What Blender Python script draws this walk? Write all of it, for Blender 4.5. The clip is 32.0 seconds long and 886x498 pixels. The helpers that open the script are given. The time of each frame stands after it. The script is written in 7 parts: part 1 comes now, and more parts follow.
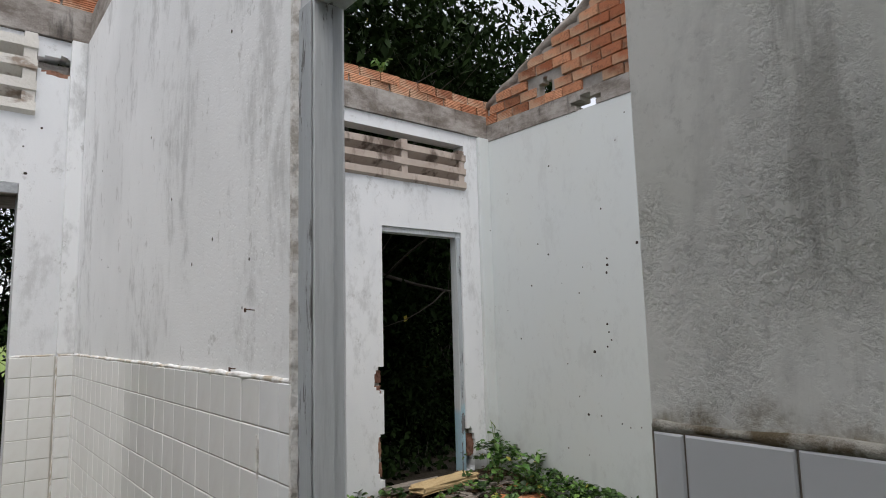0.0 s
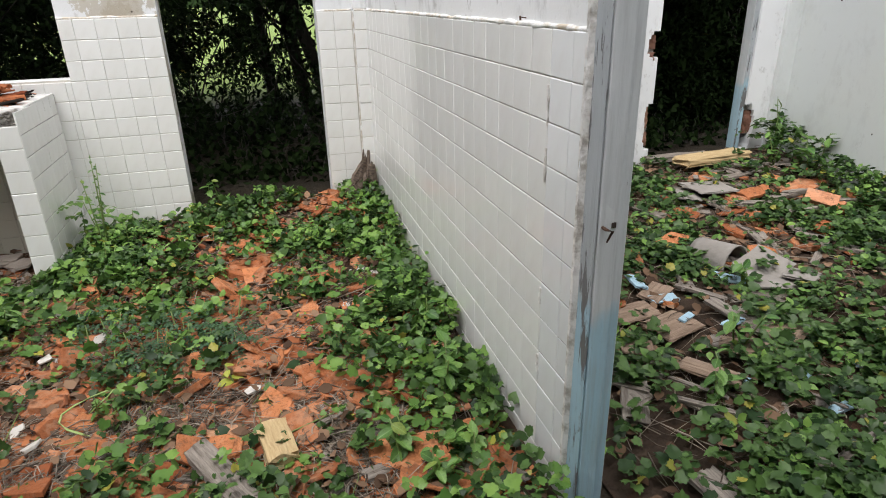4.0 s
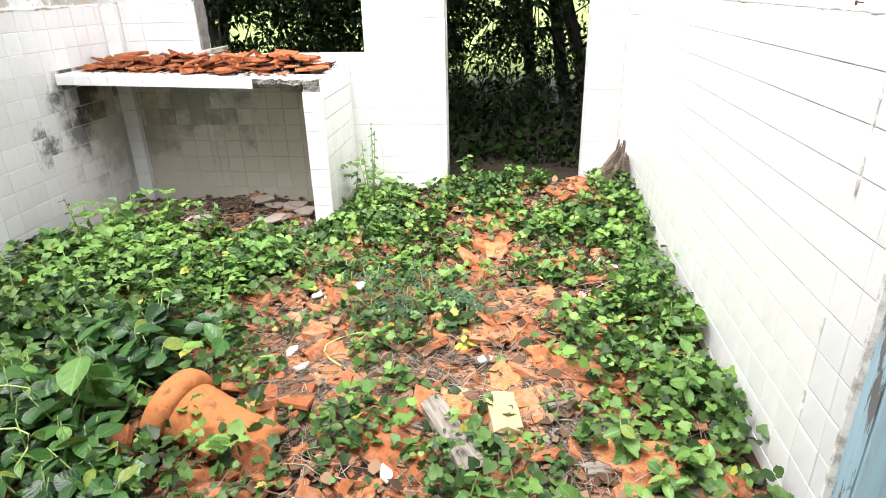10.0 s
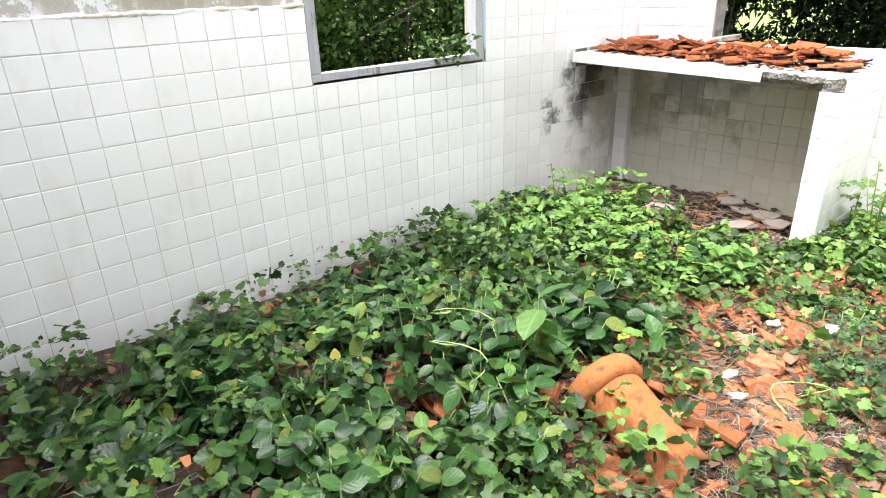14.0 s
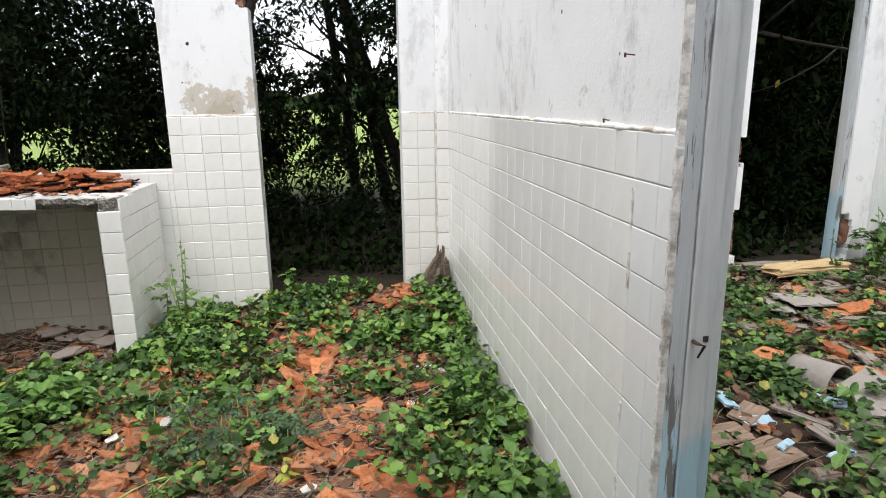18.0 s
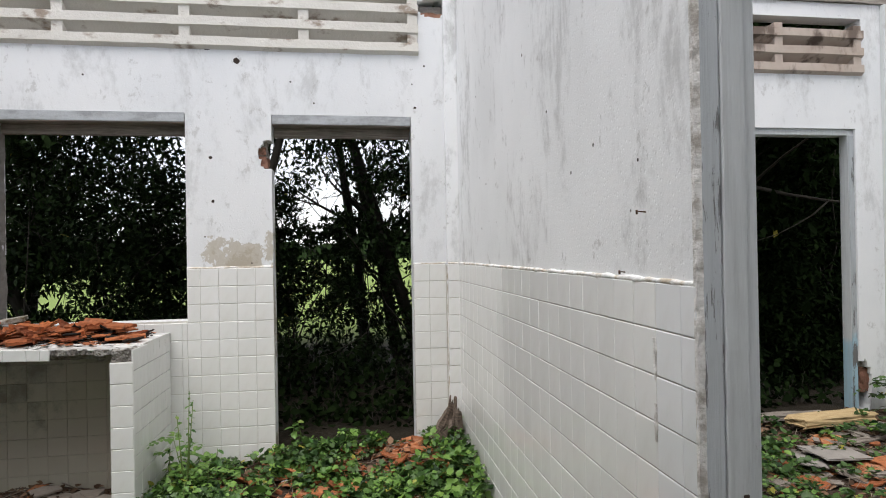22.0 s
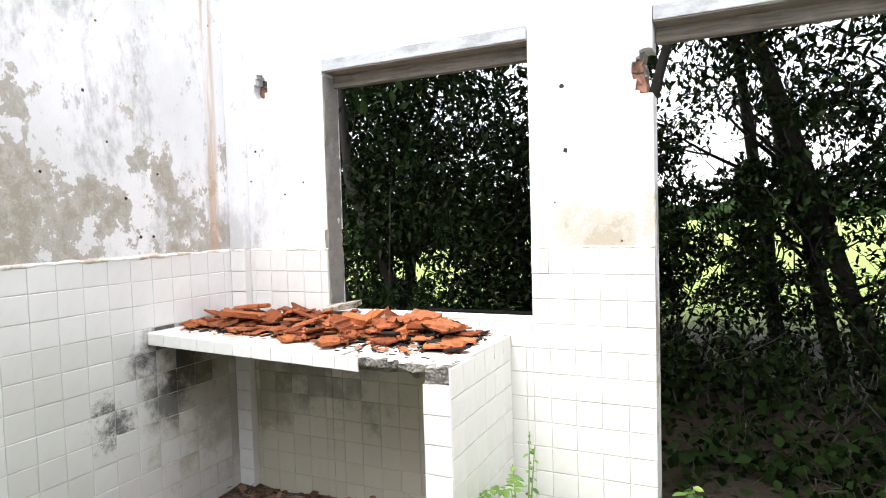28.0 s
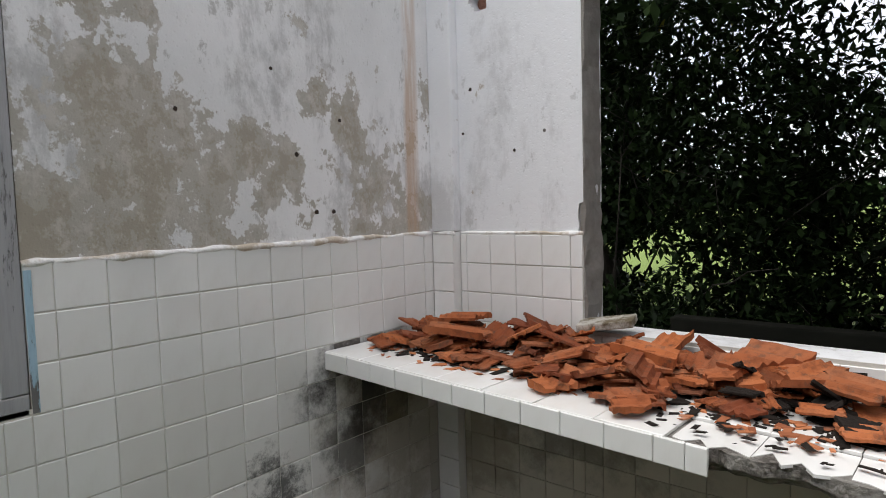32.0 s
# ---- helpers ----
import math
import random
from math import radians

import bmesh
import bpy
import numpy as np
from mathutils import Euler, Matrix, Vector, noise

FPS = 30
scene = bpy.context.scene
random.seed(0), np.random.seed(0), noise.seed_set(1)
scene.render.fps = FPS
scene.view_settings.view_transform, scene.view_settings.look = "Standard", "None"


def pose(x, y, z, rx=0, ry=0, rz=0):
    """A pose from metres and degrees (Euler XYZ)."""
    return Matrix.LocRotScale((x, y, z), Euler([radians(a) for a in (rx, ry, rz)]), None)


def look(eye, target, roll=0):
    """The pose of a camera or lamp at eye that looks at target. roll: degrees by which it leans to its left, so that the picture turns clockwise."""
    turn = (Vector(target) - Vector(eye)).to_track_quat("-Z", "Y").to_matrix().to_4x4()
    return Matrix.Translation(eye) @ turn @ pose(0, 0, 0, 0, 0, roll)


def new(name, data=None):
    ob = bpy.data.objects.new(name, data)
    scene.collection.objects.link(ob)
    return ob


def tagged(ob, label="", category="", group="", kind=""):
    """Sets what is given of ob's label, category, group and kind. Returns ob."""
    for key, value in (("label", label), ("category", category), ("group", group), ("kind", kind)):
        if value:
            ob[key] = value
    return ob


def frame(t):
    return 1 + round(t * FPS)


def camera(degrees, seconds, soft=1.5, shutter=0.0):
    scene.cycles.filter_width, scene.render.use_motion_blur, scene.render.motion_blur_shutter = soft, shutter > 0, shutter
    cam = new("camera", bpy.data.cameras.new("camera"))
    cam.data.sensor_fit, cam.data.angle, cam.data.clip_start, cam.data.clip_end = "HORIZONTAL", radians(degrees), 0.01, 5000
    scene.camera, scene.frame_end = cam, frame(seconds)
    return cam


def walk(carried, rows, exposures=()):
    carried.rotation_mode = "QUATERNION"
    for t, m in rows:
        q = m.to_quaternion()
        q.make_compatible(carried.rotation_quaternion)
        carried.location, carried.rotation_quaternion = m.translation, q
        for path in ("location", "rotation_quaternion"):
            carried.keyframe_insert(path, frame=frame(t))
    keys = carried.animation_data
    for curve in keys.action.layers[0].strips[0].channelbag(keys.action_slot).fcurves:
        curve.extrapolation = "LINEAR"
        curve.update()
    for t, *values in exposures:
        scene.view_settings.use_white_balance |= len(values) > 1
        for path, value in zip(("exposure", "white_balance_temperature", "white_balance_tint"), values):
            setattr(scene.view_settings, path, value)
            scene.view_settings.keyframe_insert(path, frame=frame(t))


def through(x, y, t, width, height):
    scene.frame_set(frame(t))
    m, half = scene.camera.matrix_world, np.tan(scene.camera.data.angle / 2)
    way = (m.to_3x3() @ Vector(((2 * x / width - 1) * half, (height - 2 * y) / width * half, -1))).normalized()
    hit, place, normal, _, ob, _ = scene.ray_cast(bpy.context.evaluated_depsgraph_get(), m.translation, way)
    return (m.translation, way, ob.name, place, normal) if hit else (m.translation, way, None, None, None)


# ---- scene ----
cam = camera(71.7, 32.0, 1.0)
PATH = [
    (0, (0.39, 0.37, 1.44), (1.656, 1.899, 1.684), -1.5),
    (0.5, (0.373, 0.377, 1.434), (1.546, 1.995, 1.515), -1.6),
    (1, (0.359, 0.383, 1.431), (1.414, 2.082, 1.374), -1.5),
    (1.5, (0.357, 0.391, 1.426), (1.311, 2.144, 1.304), -1.5),
    (2, (0.355, 0.391, 1.421), (1.221, 2.177, 1.175), -1.2),
    (2.5, (0.356, 0.392, 1.413), (1.139, 2.192, 1.029), -1.3),
    (3, (0.345, 0.394, 1.408), (1.02, 2.183, 0.821), -1.3),
    (3.5, (0.336, 0.419, 1.402), (0.928, 2.2, 0.713), -1.4),
    (4, (0.326, 0.423, 1.398), (0.831, 2.2, 0.632), -1.4),
    (4.5, (0.327, 0.43, 1.39), (0.792, 2.216, 0.619), -1.3),
    (6.5, (0.303, 0.445, 1.391), (0.569, 2.265, 0.604), -1.3),
    (7, (0.289, 0.443, 1.392), (0.496, 2.269, 0.604), -1.3),
    (7.5, (0.277, 0.443, 1.389), (0.429, 2.275, 0.603), -1.2),
    (8, (0.277, 0.447, 1.385), (0.362, 2.284, 0.599), -1.3),
    (8.5, (0.269, 0.445, 1.387), (0.312, 2.284, 0.603), -1.2),
    (9, (0.255, 0.446, 1.396), (0.239, 2.282, 0.605), -1.3),
    (9.5, (0.254, 0.448, 1.397), (0.158, 2.282, 0.605), -1.4),
    (10, (0.239, 0.438, 1.395), (0.028, 2.263, 0.604), -1.4),
    (10.5, (0.217, 0.432, 1.395), (-0.186, 2.223, 0.601), -1.6),
    (11, (0.189, 0.439, 1.399), (-0.415, 2.169, 0.598), -1.7),
    (11.5, (0.152, 0.459, 1.395), (-0.646, 2.108, 0.592), -1.7),
    (12, (0.143, 0.475, 1.39), (-0.816, 2.038, 0.592), -1.9),
    (12.5, (0.132, 0.495, 1.385), (-0.959, 1.97, 0.589), -1.7),
    (13, (0.098, 0.485, 1.384), (-1.151, 1.83, 0.589), -1.7),
    (13.5, (0.075, 0.464, 1.384), (-1.278, 1.706, 0.592), -1.8),
    (14, (0.088, 0.458, 1.386), (-1.284, 1.681, 0.597), -1.8),
    (14.5, (0.162, 0.485, 1.399), (-1.018, 1.893, 0.607), -1.8),
    (15, (0.225, 0.523, 1.385), (-0.522, 2.214, 0.621), -1.6),
    (15.5, (0.268, 0.538, 1.375), (-0.166, 2.387, 0.749), -1.6),
    (17.5, (0.345, 0.474, 1.393), (0.643, 2.397, 0.931), -0.7),
    (18, (0.337, 0.483, 1.388), (0.642, 2.404, 0.922), -0.7),
    (18.5, (0.32, 0.488, 1.386), (0.618, 2.41, 0.919), -0.8),
    (19, (0.302, 0.486, 1.384), (0.598, 2.409, 0.918), -0.7),
    (19.5, (0.295, 0.476, 1.391), (0.584, 2.406, 0.953), -0.8),
    (20, (0.288, 0.469, 1.394), (0.583, 2.43, 1.135), -0.8),
    (20.5, (0.279, 0.465, 1.402), (0.579, 2.436, 1.243), -0.8),
    (21, (0.277, 0.463, 1.398), (0.579, 2.438, 1.322), -0.9),
    (21.5, (0.279, 0.467, 1.397), (0.584, 2.444, 1.367), -0.9),
    (22, (0.292, 0.467, 1.4), (0.596, 2.444, 1.409), -1.0),
    (22.5, (0.303, 0.461, 1.401), (0.609, 2.438, 1.419), -0.9),
    (23, (0.306, 0.446, 1.4), (0.614, 2.422, 1.372), -1.0),
    (23.5, (0.313, 0.552, 1.392), (0.608, 2.53, 1.357), -0.9),
    (24, (0.36, 0.783, 1.356), (0.584, 2.769, 1.306), -1.0),
    (24.5, (0.423, 0.941, 1.407), (0.534, 2.938, 1.362), -1.0),
    (26.5, (0.118, 1.521, 1.494), (-0.205, 3.493, 1.405), -1.1),
    (27, (0.079, 1.569, 1.514), (-0.414, 3.505, 1.429), -1.3),
    (27.5, (0.085, 1.674, 1.496), (-0.604, 3.55, 1.416), -1.5),
    (28, (0.102, 1.846, 1.453), (-0.751, 3.653, 1.362), -1.7),
    (28.5, (0.118, 1.962, 1.448), (-0.925, 3.664, 1.32), -1.6),
    (29, (0.072, 1.993, 1.411), (-1.057, 3.619, 1.12), -1.5),
    (29.5, (-0.067, 2.045, 1.383), (-1.284, 3.572, 0.953), -1.5),
    (30, (-0.235, 2.145, 1.374), (-1.491, 3.61, 0.848), -1.6),
    (30.5, (-0.345, 2.199, 1.428), (-1.638, 3.68, 1.064), -1.7),
    (31, (-0.437, 2.274, 1.41), (-1.747, 3.772, 1.202), -1.8),
    (31.5, (-0.666, 2.484, 1.382), (-1.987, 3.978, 1.231), -1.7),
    (32, (-0.841, 2.595, 1.421), (-2.12, 4.126, 1.288), -1.6),
]
EXPOSURES = [(0.0, 0.32), (1.0, 0.78), (2.0, 0.5), (3.0, 0.52), (4.0, 0.92), (5.5, 1.65), (7.0, 1.95), (9.0, 2.12), (11.0, 2.35), (13.0, 2.55), (14.2, 2.45), (15.0, 2.5), (15.5, 2.35), (16.5, 1.65), (17.5, 1.08), (19.0, 1.18), (20.0, 1.1), (21.5, 0.72), (23.0, 0.58), (24.5, 0.68), (26.5, 0.65), (27.3, 0.9), (28.0, 1.95), (28.5, 1.95), (29.2, 1.55), (30.0, 1.7), (31.0, 0.8), (32.0, 0.6)]
walk(cam, [(t, look(eye, target, roll)) for t, eye, target, roll in PATH], EXPOSURES)
# ---- light ----
world = bpy.data.worlds.new("overcast_sky")
scene.world = world
world.use_nodes = True
wn = world.node_tree.nodes
wn.clear()
sky = wn.new("ShaderNodeTexSky")
sky.sky_type = "NISHITA"
sky.sun_disc = False
sky.sun_elevation = radians(69)
sky.sun_rotation = radians(214)
sky.air_density, sky.dust_density, sky.ozone_density = 1.0, 1.5, 1.0
bg = wn.new("ShaderNodeBackground")
bg.inputs["Strength"].default_value = 0.14
wout = wn.new("ShaderNodeOutputWorld")
veil = wn.new("ShaderNodeMix")
veil.data_type = "RGBA"
veil.inputs[0].default_value = 0.65
veil.inputs[7].default_value = (6.52, 6.4, 6.62, 1)
world.node_tree.links.new(sky.outputs[0], veil.inputs[6])
world.node_tree.links.new(veil.outputs[2], bg.inputs[0])
world.node_tree.links.new(bg.outputs[0], wout.inputs[0])
sun = new("sun", bpy.data.lights.new("sun", "SUN"))
sun.data.energy, sun.data.angle, sun.data.color = 2.2, radians(60), (1.0, 0.96, 0.91)
sun.matrix_world = look((0, 0, 0), (0.20, 0.30, -0.93))

# ---- materials ----


class Mat:
    """A node material with short calls."""

    def __init__(self, name, rough=0.8, metal=0.0, spec=0.5):
        self.m = bpy.data.materials.new(name)
        self.m.use_nodes = True
        self.t = self.m.node_tree
        self.b = self.t.nodes["Principled BSDF"]
        self.b.inputs["Roughness"].default_value = rough
        self.b.inputs["Metallic"].default_value = metal
        self.b.inputs["Specular IOR Level"].default_value = spec
        self.co = self.t.nodes.new("ShaderNodeTexCoord")

    def node(self, kind, **inputs):
        n = self.t.nodes.new(kind)
        for k, v in inputs.items():
            self.put(n.inputs[k.replace("_", " ")], v)
        return n

    def put(self, socket, v):
        if isinstance(v, bpy.types.NodeSocket):
            self.t.links.new(v, socket)
        elif isinstance(v, tuple) and len(v) == 3 and socket.type == "RGBA":
            socket.default_value = (*v, 1)
        else:
            socket.default_value = v

    def mapped(self, scale=(1, 1, 1), offset=(0, 0, 0)):
        n = self.node("ShaderNodeMapping", Vector=self.co.outputs["Object"], Scale=scale, Location=offset)
        return n.outputs[0]

    def noise(self, scale, detail=4.0, stretch=(1, 1, 1), offset=(0, 0, 0), rough=0.6, distort=0.0):
        n = self.node("ShaderNodeTexNoise", Vector=self.mapped(stretch, offset), Scale=scale, Detail=detail, Roughness=rough, Distortion=distort)
        return n.outputs[0]

    def ramp(self, fac, lo, hi, a=0.0, b=1.0):
        n = self.node("ShaderNodeMapRange", Value=fac)
        n.interpolation_type = "SMOOTHSTEP"
        for k, v in (("From Min", lo), ("From Max", hi), ("To Min", a), ("To Max", b)):
            n.inputs[k].default_value = v
        return n.outputs[0]

    def math(self, op, a, b=0.0, clamp=False):
        n = self.t.nodes.new("ShaderNodeMath")
        n.operation, n.use_clamp = op, clamp
        self.put(n.inputs[0], a)
        self.put(n.inputs[1], b)
        return n.outputs[0]

    def mix(self, fac, a, b, kind="MIX"):
        n = self.t.nodes.new("ShaderNodeMix")
        n.data_type, n.blend_type = "RGBA", kind
        self.put(n.inputs[0], fac)
        self.put(n.inputs[6], a)
        self.put(n.inputs[7], b)
        return n.outputs[2]

    def axis(self, k):
        n = self.node("ShaderNodeSeparateXYZ", Vector=self.co.outputs["Object"])
        return n.outputs[k]

    def island(self):
        return self.node("ShaderNodeNewGeometry").outputs["Random Per Island"]

    def single(self):
        return self.node("ShaderNodeObjectInfo").outputs["Random"]

    def color(self, c):
        self.put(self.b.inputs["Base Color"], c)
        return self

    def rough(self, r):
        self.put(self.b.inputs["Roughness"], r)
        return self

    def bump(self, h, strength=0.4, dist=0.01):
        n = self.node("ShaderNodeBump", Height=h, Strength=strength, Distance=dist)
        self.put(self.b.inputs["Normal"], n.outputs[0])
        return self


def plaster(name, wear, wearcol=(0.44, 0.41, 0.35), base=(0.78, 0.78, 0.76), streak=0.35, low=1.45, coarse=0.5, extra=None, tint=(0.55, 0.56, 0.55), flakes=2.6, mould=0.0, pebbles=55, ragged=0.16):
    """Old lime-washed plaster: dirt that runs down, flaked paint that thickens towards the tile line, pits and pocks."""
    k = Mat(name, 0.92, spec=0.2)
    cloud = k.noise(1.3, 6, (1, 1, 0.7), rough=0.6)
    run = k.noise(2.4, 10, (1.5, 1.5, 0.62), rough=0.74, distort=0.25)
    grit = k.noise(18, 7, (1.1, 1.1, 0.9), (3, 1, 7), 0.72)
    c = k.mix(k.ramp(cloud, 0.38, 0.68, 0, 0.55), base, tint)
    dirt = k.math("MULTIPLY", k.ramp(k.math("ADD", run, k.math("MULTIPLY", k.math("SUBTRACT", grit, 0.5), 0.25)), 0.50, 0.66), streak)
    c = k.mix(dirt, c, (0.34, 0.34, 0.33))
    specks = k.math("MULTIPLY", k.ramp(k.noise(8, 9, (1.3, 1.3, 0.9), (9, 2, 1), 0.78), 0.585, 0.64), min(0.6, streak * 0.9 + 0.02))
    c = k.mix(specks, c, (0.33, 0.32, 0.30))
    if mould:
        c = k.mix(k.math("MULTIPLY", k.ramp(k.noise(2.2, 6, offset=(1, 4, 2)), 0.48, 0.66), mould), c, (0.24, 0.25, 0.15))
    flake = k.noise(flakes, 12, (1, 1, 0.85), (5, 5, 3), 0.68)
    z = k.axis(2)
    reach = k.ramp(z, low, low + 1.0, 0.085, -0.05)
    f = k.math("ADD", flake, reach)
    f = k.math("ADD", f, k.math("MULTIPLY", k.math("SUBTRACT", grit, 0.5), ragged))
    if extra:
        f = k.math("ADD", f, extra(k))
    lift = k.ramp(f, 0.655 - wear, 0.675 - wear)
    deep = k.ramp(f, 0.72 - wear, 0.76 - wear)
    under = k.mix(k.noise(4, 6), wearcol, tuple(0.72 * q for q in wearcol))
    under = k.mix(k.math("MULTIPLY", deep, 0.5), under, (wearcol[0] * 0.62, wearcol[1] * 0.56, wearcol[2] * 0.46))
    under = k.mix(k.ramp(grit, 0.5, 0.66, 0, 0.6), under, (0.60, 0.58, 0.54))
    c = k.mix(lift, c, under)
    pock = k.node("ShaderNodeTexVoronoi", Vector=k.mapped(), Scale=4.2, Randomness=1.0).outputs["Distance"]
    c = k.mix(k.ramp(pock, 0.020, 0.032, 0.9, 0.0), c, (0.06, 0.05, 0.04))
    k.color(c)
    rough = k.noise(pebbles, 5, offset=(2, 8, 4), rough=0.65)
    h = k.math("ADD", k.math("MULTIPLY", rough, coarse), k.math("MULTIPLY", lift, -0.6))
    pits = k.ramp(k.node("ShaderNodeTexVoronoi", Vector=k.mapped(), Scale=60.0, Randomness=1.0).outputs["Distance"], 0.12, 0.30, -0.5 * coarse, 0.0)
    k.bump(k.math("ADD", k.math("ADD", h, pits), k.math("MULTIPLY", grit, 0.35)), 0.10 + 0.22 * coarse, 0.009)
    return k


def rust_band(k):
    """Flaking follows the damp strip by the corner pilaster."""
    bare = k.math("MULTIPLY", k.ramp(k.axis(1), 3.70, 3.20, 0, 1), k.ramp(k.axis(2), 2.35, 1.75, 0.2, 1))
    return k.math("ADD", k.ramp(k.noise(1.3, 2, offset=(4, 0, 2)), 0.35, 0.7, -0.05, 0.03), k.math("MULTIPLY", bare, 0.125))


def door_patch(k):
    """Bare plaster in a low patch between window and door."""
    side = k.math("MULTIPLY", k.ramp(k.axis(0), -0.66, -0.50), k.ramp(k.axis(0), -0.14, -0.20, 0, 1))
    whole = k.ramp(k.axis(0), -0.10, 0.30, 0, -0.12)
    return k.math("ADD", whole, k.math("MULTIPLY", k.math("MULTIPLY", side, k.ramp(k.axis(2), 1.70, 1.42)), 0.215))


M_PLASTER_BACK = plaster("limewash_back", -0.06, wearcol=(0.60, 0.56, 0.49), extra=door_patch, streak=0.36, base=(0.80, 0.81, 0.82), tint=(0.70, 0.72, 0.74))
M_PLASTER_LEFT = plaster("limewash_flaked", 0.058, wearcol=(0.50, 0.475, 0.42), streak=0.62, base=(0.81, 0.81, 0.81), extra=rust_band, low=1.5, flakes=4.8, coarse=0.8, ragged=0.30)
M_PLASTER_PART = plaster("limewash_streaked", -0.12, streak=0.46, coarse=0.45, base=(0.85, 0.86, 0.865), tint=(0.72, 0.73, 0.73))
M_PLASTER_FAR = plaster("limewash_far", -0.16, streak=0.16, base=(0.66, 0.69, 0.685), coarse=0.2, low=0.0, tint=(0.66, 0.68, 0.65))
M_ROUGHCAST = plaster("roughcast", -0.10, streak=0.30, coarse=0.3, pebbles=130, base=(0.80, 0.80, 0.765), tint=(0.68, 0.68, 0.64), mould=0.25)
k = M_ROUGHCAST
c = k.b.inputs["Base Color"].links[0].from_socket
grain = k.noise(75, 6, rough=0.7)
worn = k.ramp(k.noise(3.2, 5, (1, 1, 0.6), (7, 1, 3)), 0.42, 0.60)
c = k.mix(k.math("MULTIPLY", k.ramp(grain, 0.56, 0.64), k.math("ADD", 0.12, k.math("MULTIPLY", worn, 0.33))), c, (0.17, 0.165, 0.15))
stain = k.ramp(k.noise(4, 8, (1, 1, 0.14), (2, 6, 1), 0.72), 0.57, 0.64, 0, 0.5)
c = k.mix(stain, c, (0.33, 0.325, 0.30))
rust = k.ramp(k.noise(5, 6, (1, 1, 0.5), (5, 2, 8), 0.65), 0.66, 0.74, 0, 0.7)
c = k.mix(rust, c, (0.26, 0.19, 0.09))
foot = k.math("MULTIPLY", k.ramp(k.math("ADD", k.axis(2), k.math("MULTIPLY", k.noise(9, 7, (1, 1, 0.4), rough=0.7), 0.16)), 1.395, 1.435, 1, 0), k.ramp(k.noise(11, 7, rough=0.7), 0.36, 0.54))
c = k.mix(k.math("MULTIPLY", foot, 0.85), c, (0.19, 0.14, 0.06))
k.color(c)
k.bump(k.math("ADD", k.math("MULTIPLY", k.ramp(grain, 0.40, 0.62, 0, -1), worn), k.math("MULTIPLY", k.noise(22, 5), 0.2)), 0.7, 0.005)

k = M_PLASTER_LEFT
strip = k.math("MULTIPLY", k.ramp(k.math("ADD", k.axis(1), k.math("MULTIPLY", k.noise(2.5, 5, (1, 1, 0.5)), 0.06)), 4.29, 4.315), k.ramp(k.noise(4, 6, (1, 6, 0.35), (2, 2, 2)), 0.36, 0.60))
strip = k.math("MULTIPLY", strip, k.ramp(k.axis(1), 4.36, 4.325))
k.color(k.mix(k.math("MULTIPLY", strip, 0.75), k.b.inputs["Base Color"].links[0].from_socket, (0.50, 0.35, 0.24)))

k = Mat("grey_joint", 0.95)
k.color(k.mix(k.noise(12, 6), (0.22, 0.205, 0.18), (0.42, 0.40, 0.36)))
M_JOINT_GREY = k

k = Mat("dirty_joint", 0.95)
k.color(k.mix(k.noise(12, 6), (0.10, 0.085, 0.07), (0.24, 0.21, 0.17)))
M_JOINT = k

k = Mat("raw_mortar", 0.95)
k.color(k.mix(k.noise(18, 6), (0.20, 0.18, 0.16), (0.42, 0.40, 0.37)))
k.bump(k.noise(45, 6, rough=0.75), 0.9, 0.02)
M_MORTAR = k

k = Mat("white_mortar", 0.9)
k.color(k.mix(k.ramp(k.noise(14, 6), 0.42, 0.62), (0.85, 0.845, 0.83), (0.52, 0.45, 0.36)))
k.bump(k.noise(50, 5), 0.7, 0.01)
M_LEDGE = k

k = Mat("broken_concrete", 0.97, spec=0.2)
c = k.mix(k.ramp(k.noise(9, 8, rough=0.75), 0.38, 0.62), (0.15, 0.135, 0.12), (0.44, 0.42, 0.385))
stones = k.node("ShaderNodeTexVoronoi", Vector=k.mapped(), Scale=70.0, Randomness=1.0)
c = k.mix(k.ramp(stones.outputs["Distance"], 0.25, 0.5, 0.5, 0), c, (0.42, 0.39, 0.35))
k.color(c)
k.bump(k.math("ADD", k.noise(40, 7, rough=0.8), k.math("MULTIPLY", stones.outputs["Distance"], -0.8)), 1.0, 0.02)
M_BROKEN = k

k = Mat("beam_concrete", 0.95)
c = k.mix(k.ramp(k.noise(3, 8, (1, 1, 2), rough=0.7), 0.35, 0.65), (0.15, 0.125, 0.105), (0.40, 0.37, 0.34))
c = k.mix(k.ramp(k.noise(7, 5, (1, 1, 0.25)), 0.58, 0.7, 0, 0.8), c, (0.05, 0.045, 0.04))
k.color(c)
k.bump(k.noise(50, 6, rough=0.7), 0.6)
M_BEAM = k


def tile_mat(name, base, warm, soot=None):
    k = Mat(name, 0.1, spec=0.5)
    r = k.single()
    c = k.mix(r, base, warm)
    grime = k.noise(7, 5, (1, 1, 0.45), rough=0.65)
    c = k.mix(k.ramp(grime, 0.50, 0.74, 0, 0.30), c, (0.54, 0.51, 0.45))
    if soot:
        c = soot(k, c)
    k.color(c)
    k.rough(k.ramp(k.noise(9, 4), 0.3, 0.7, 0.05, 0.17))
    k.bump(k.noise(9, 2), 0.03, 0.008)
    return k


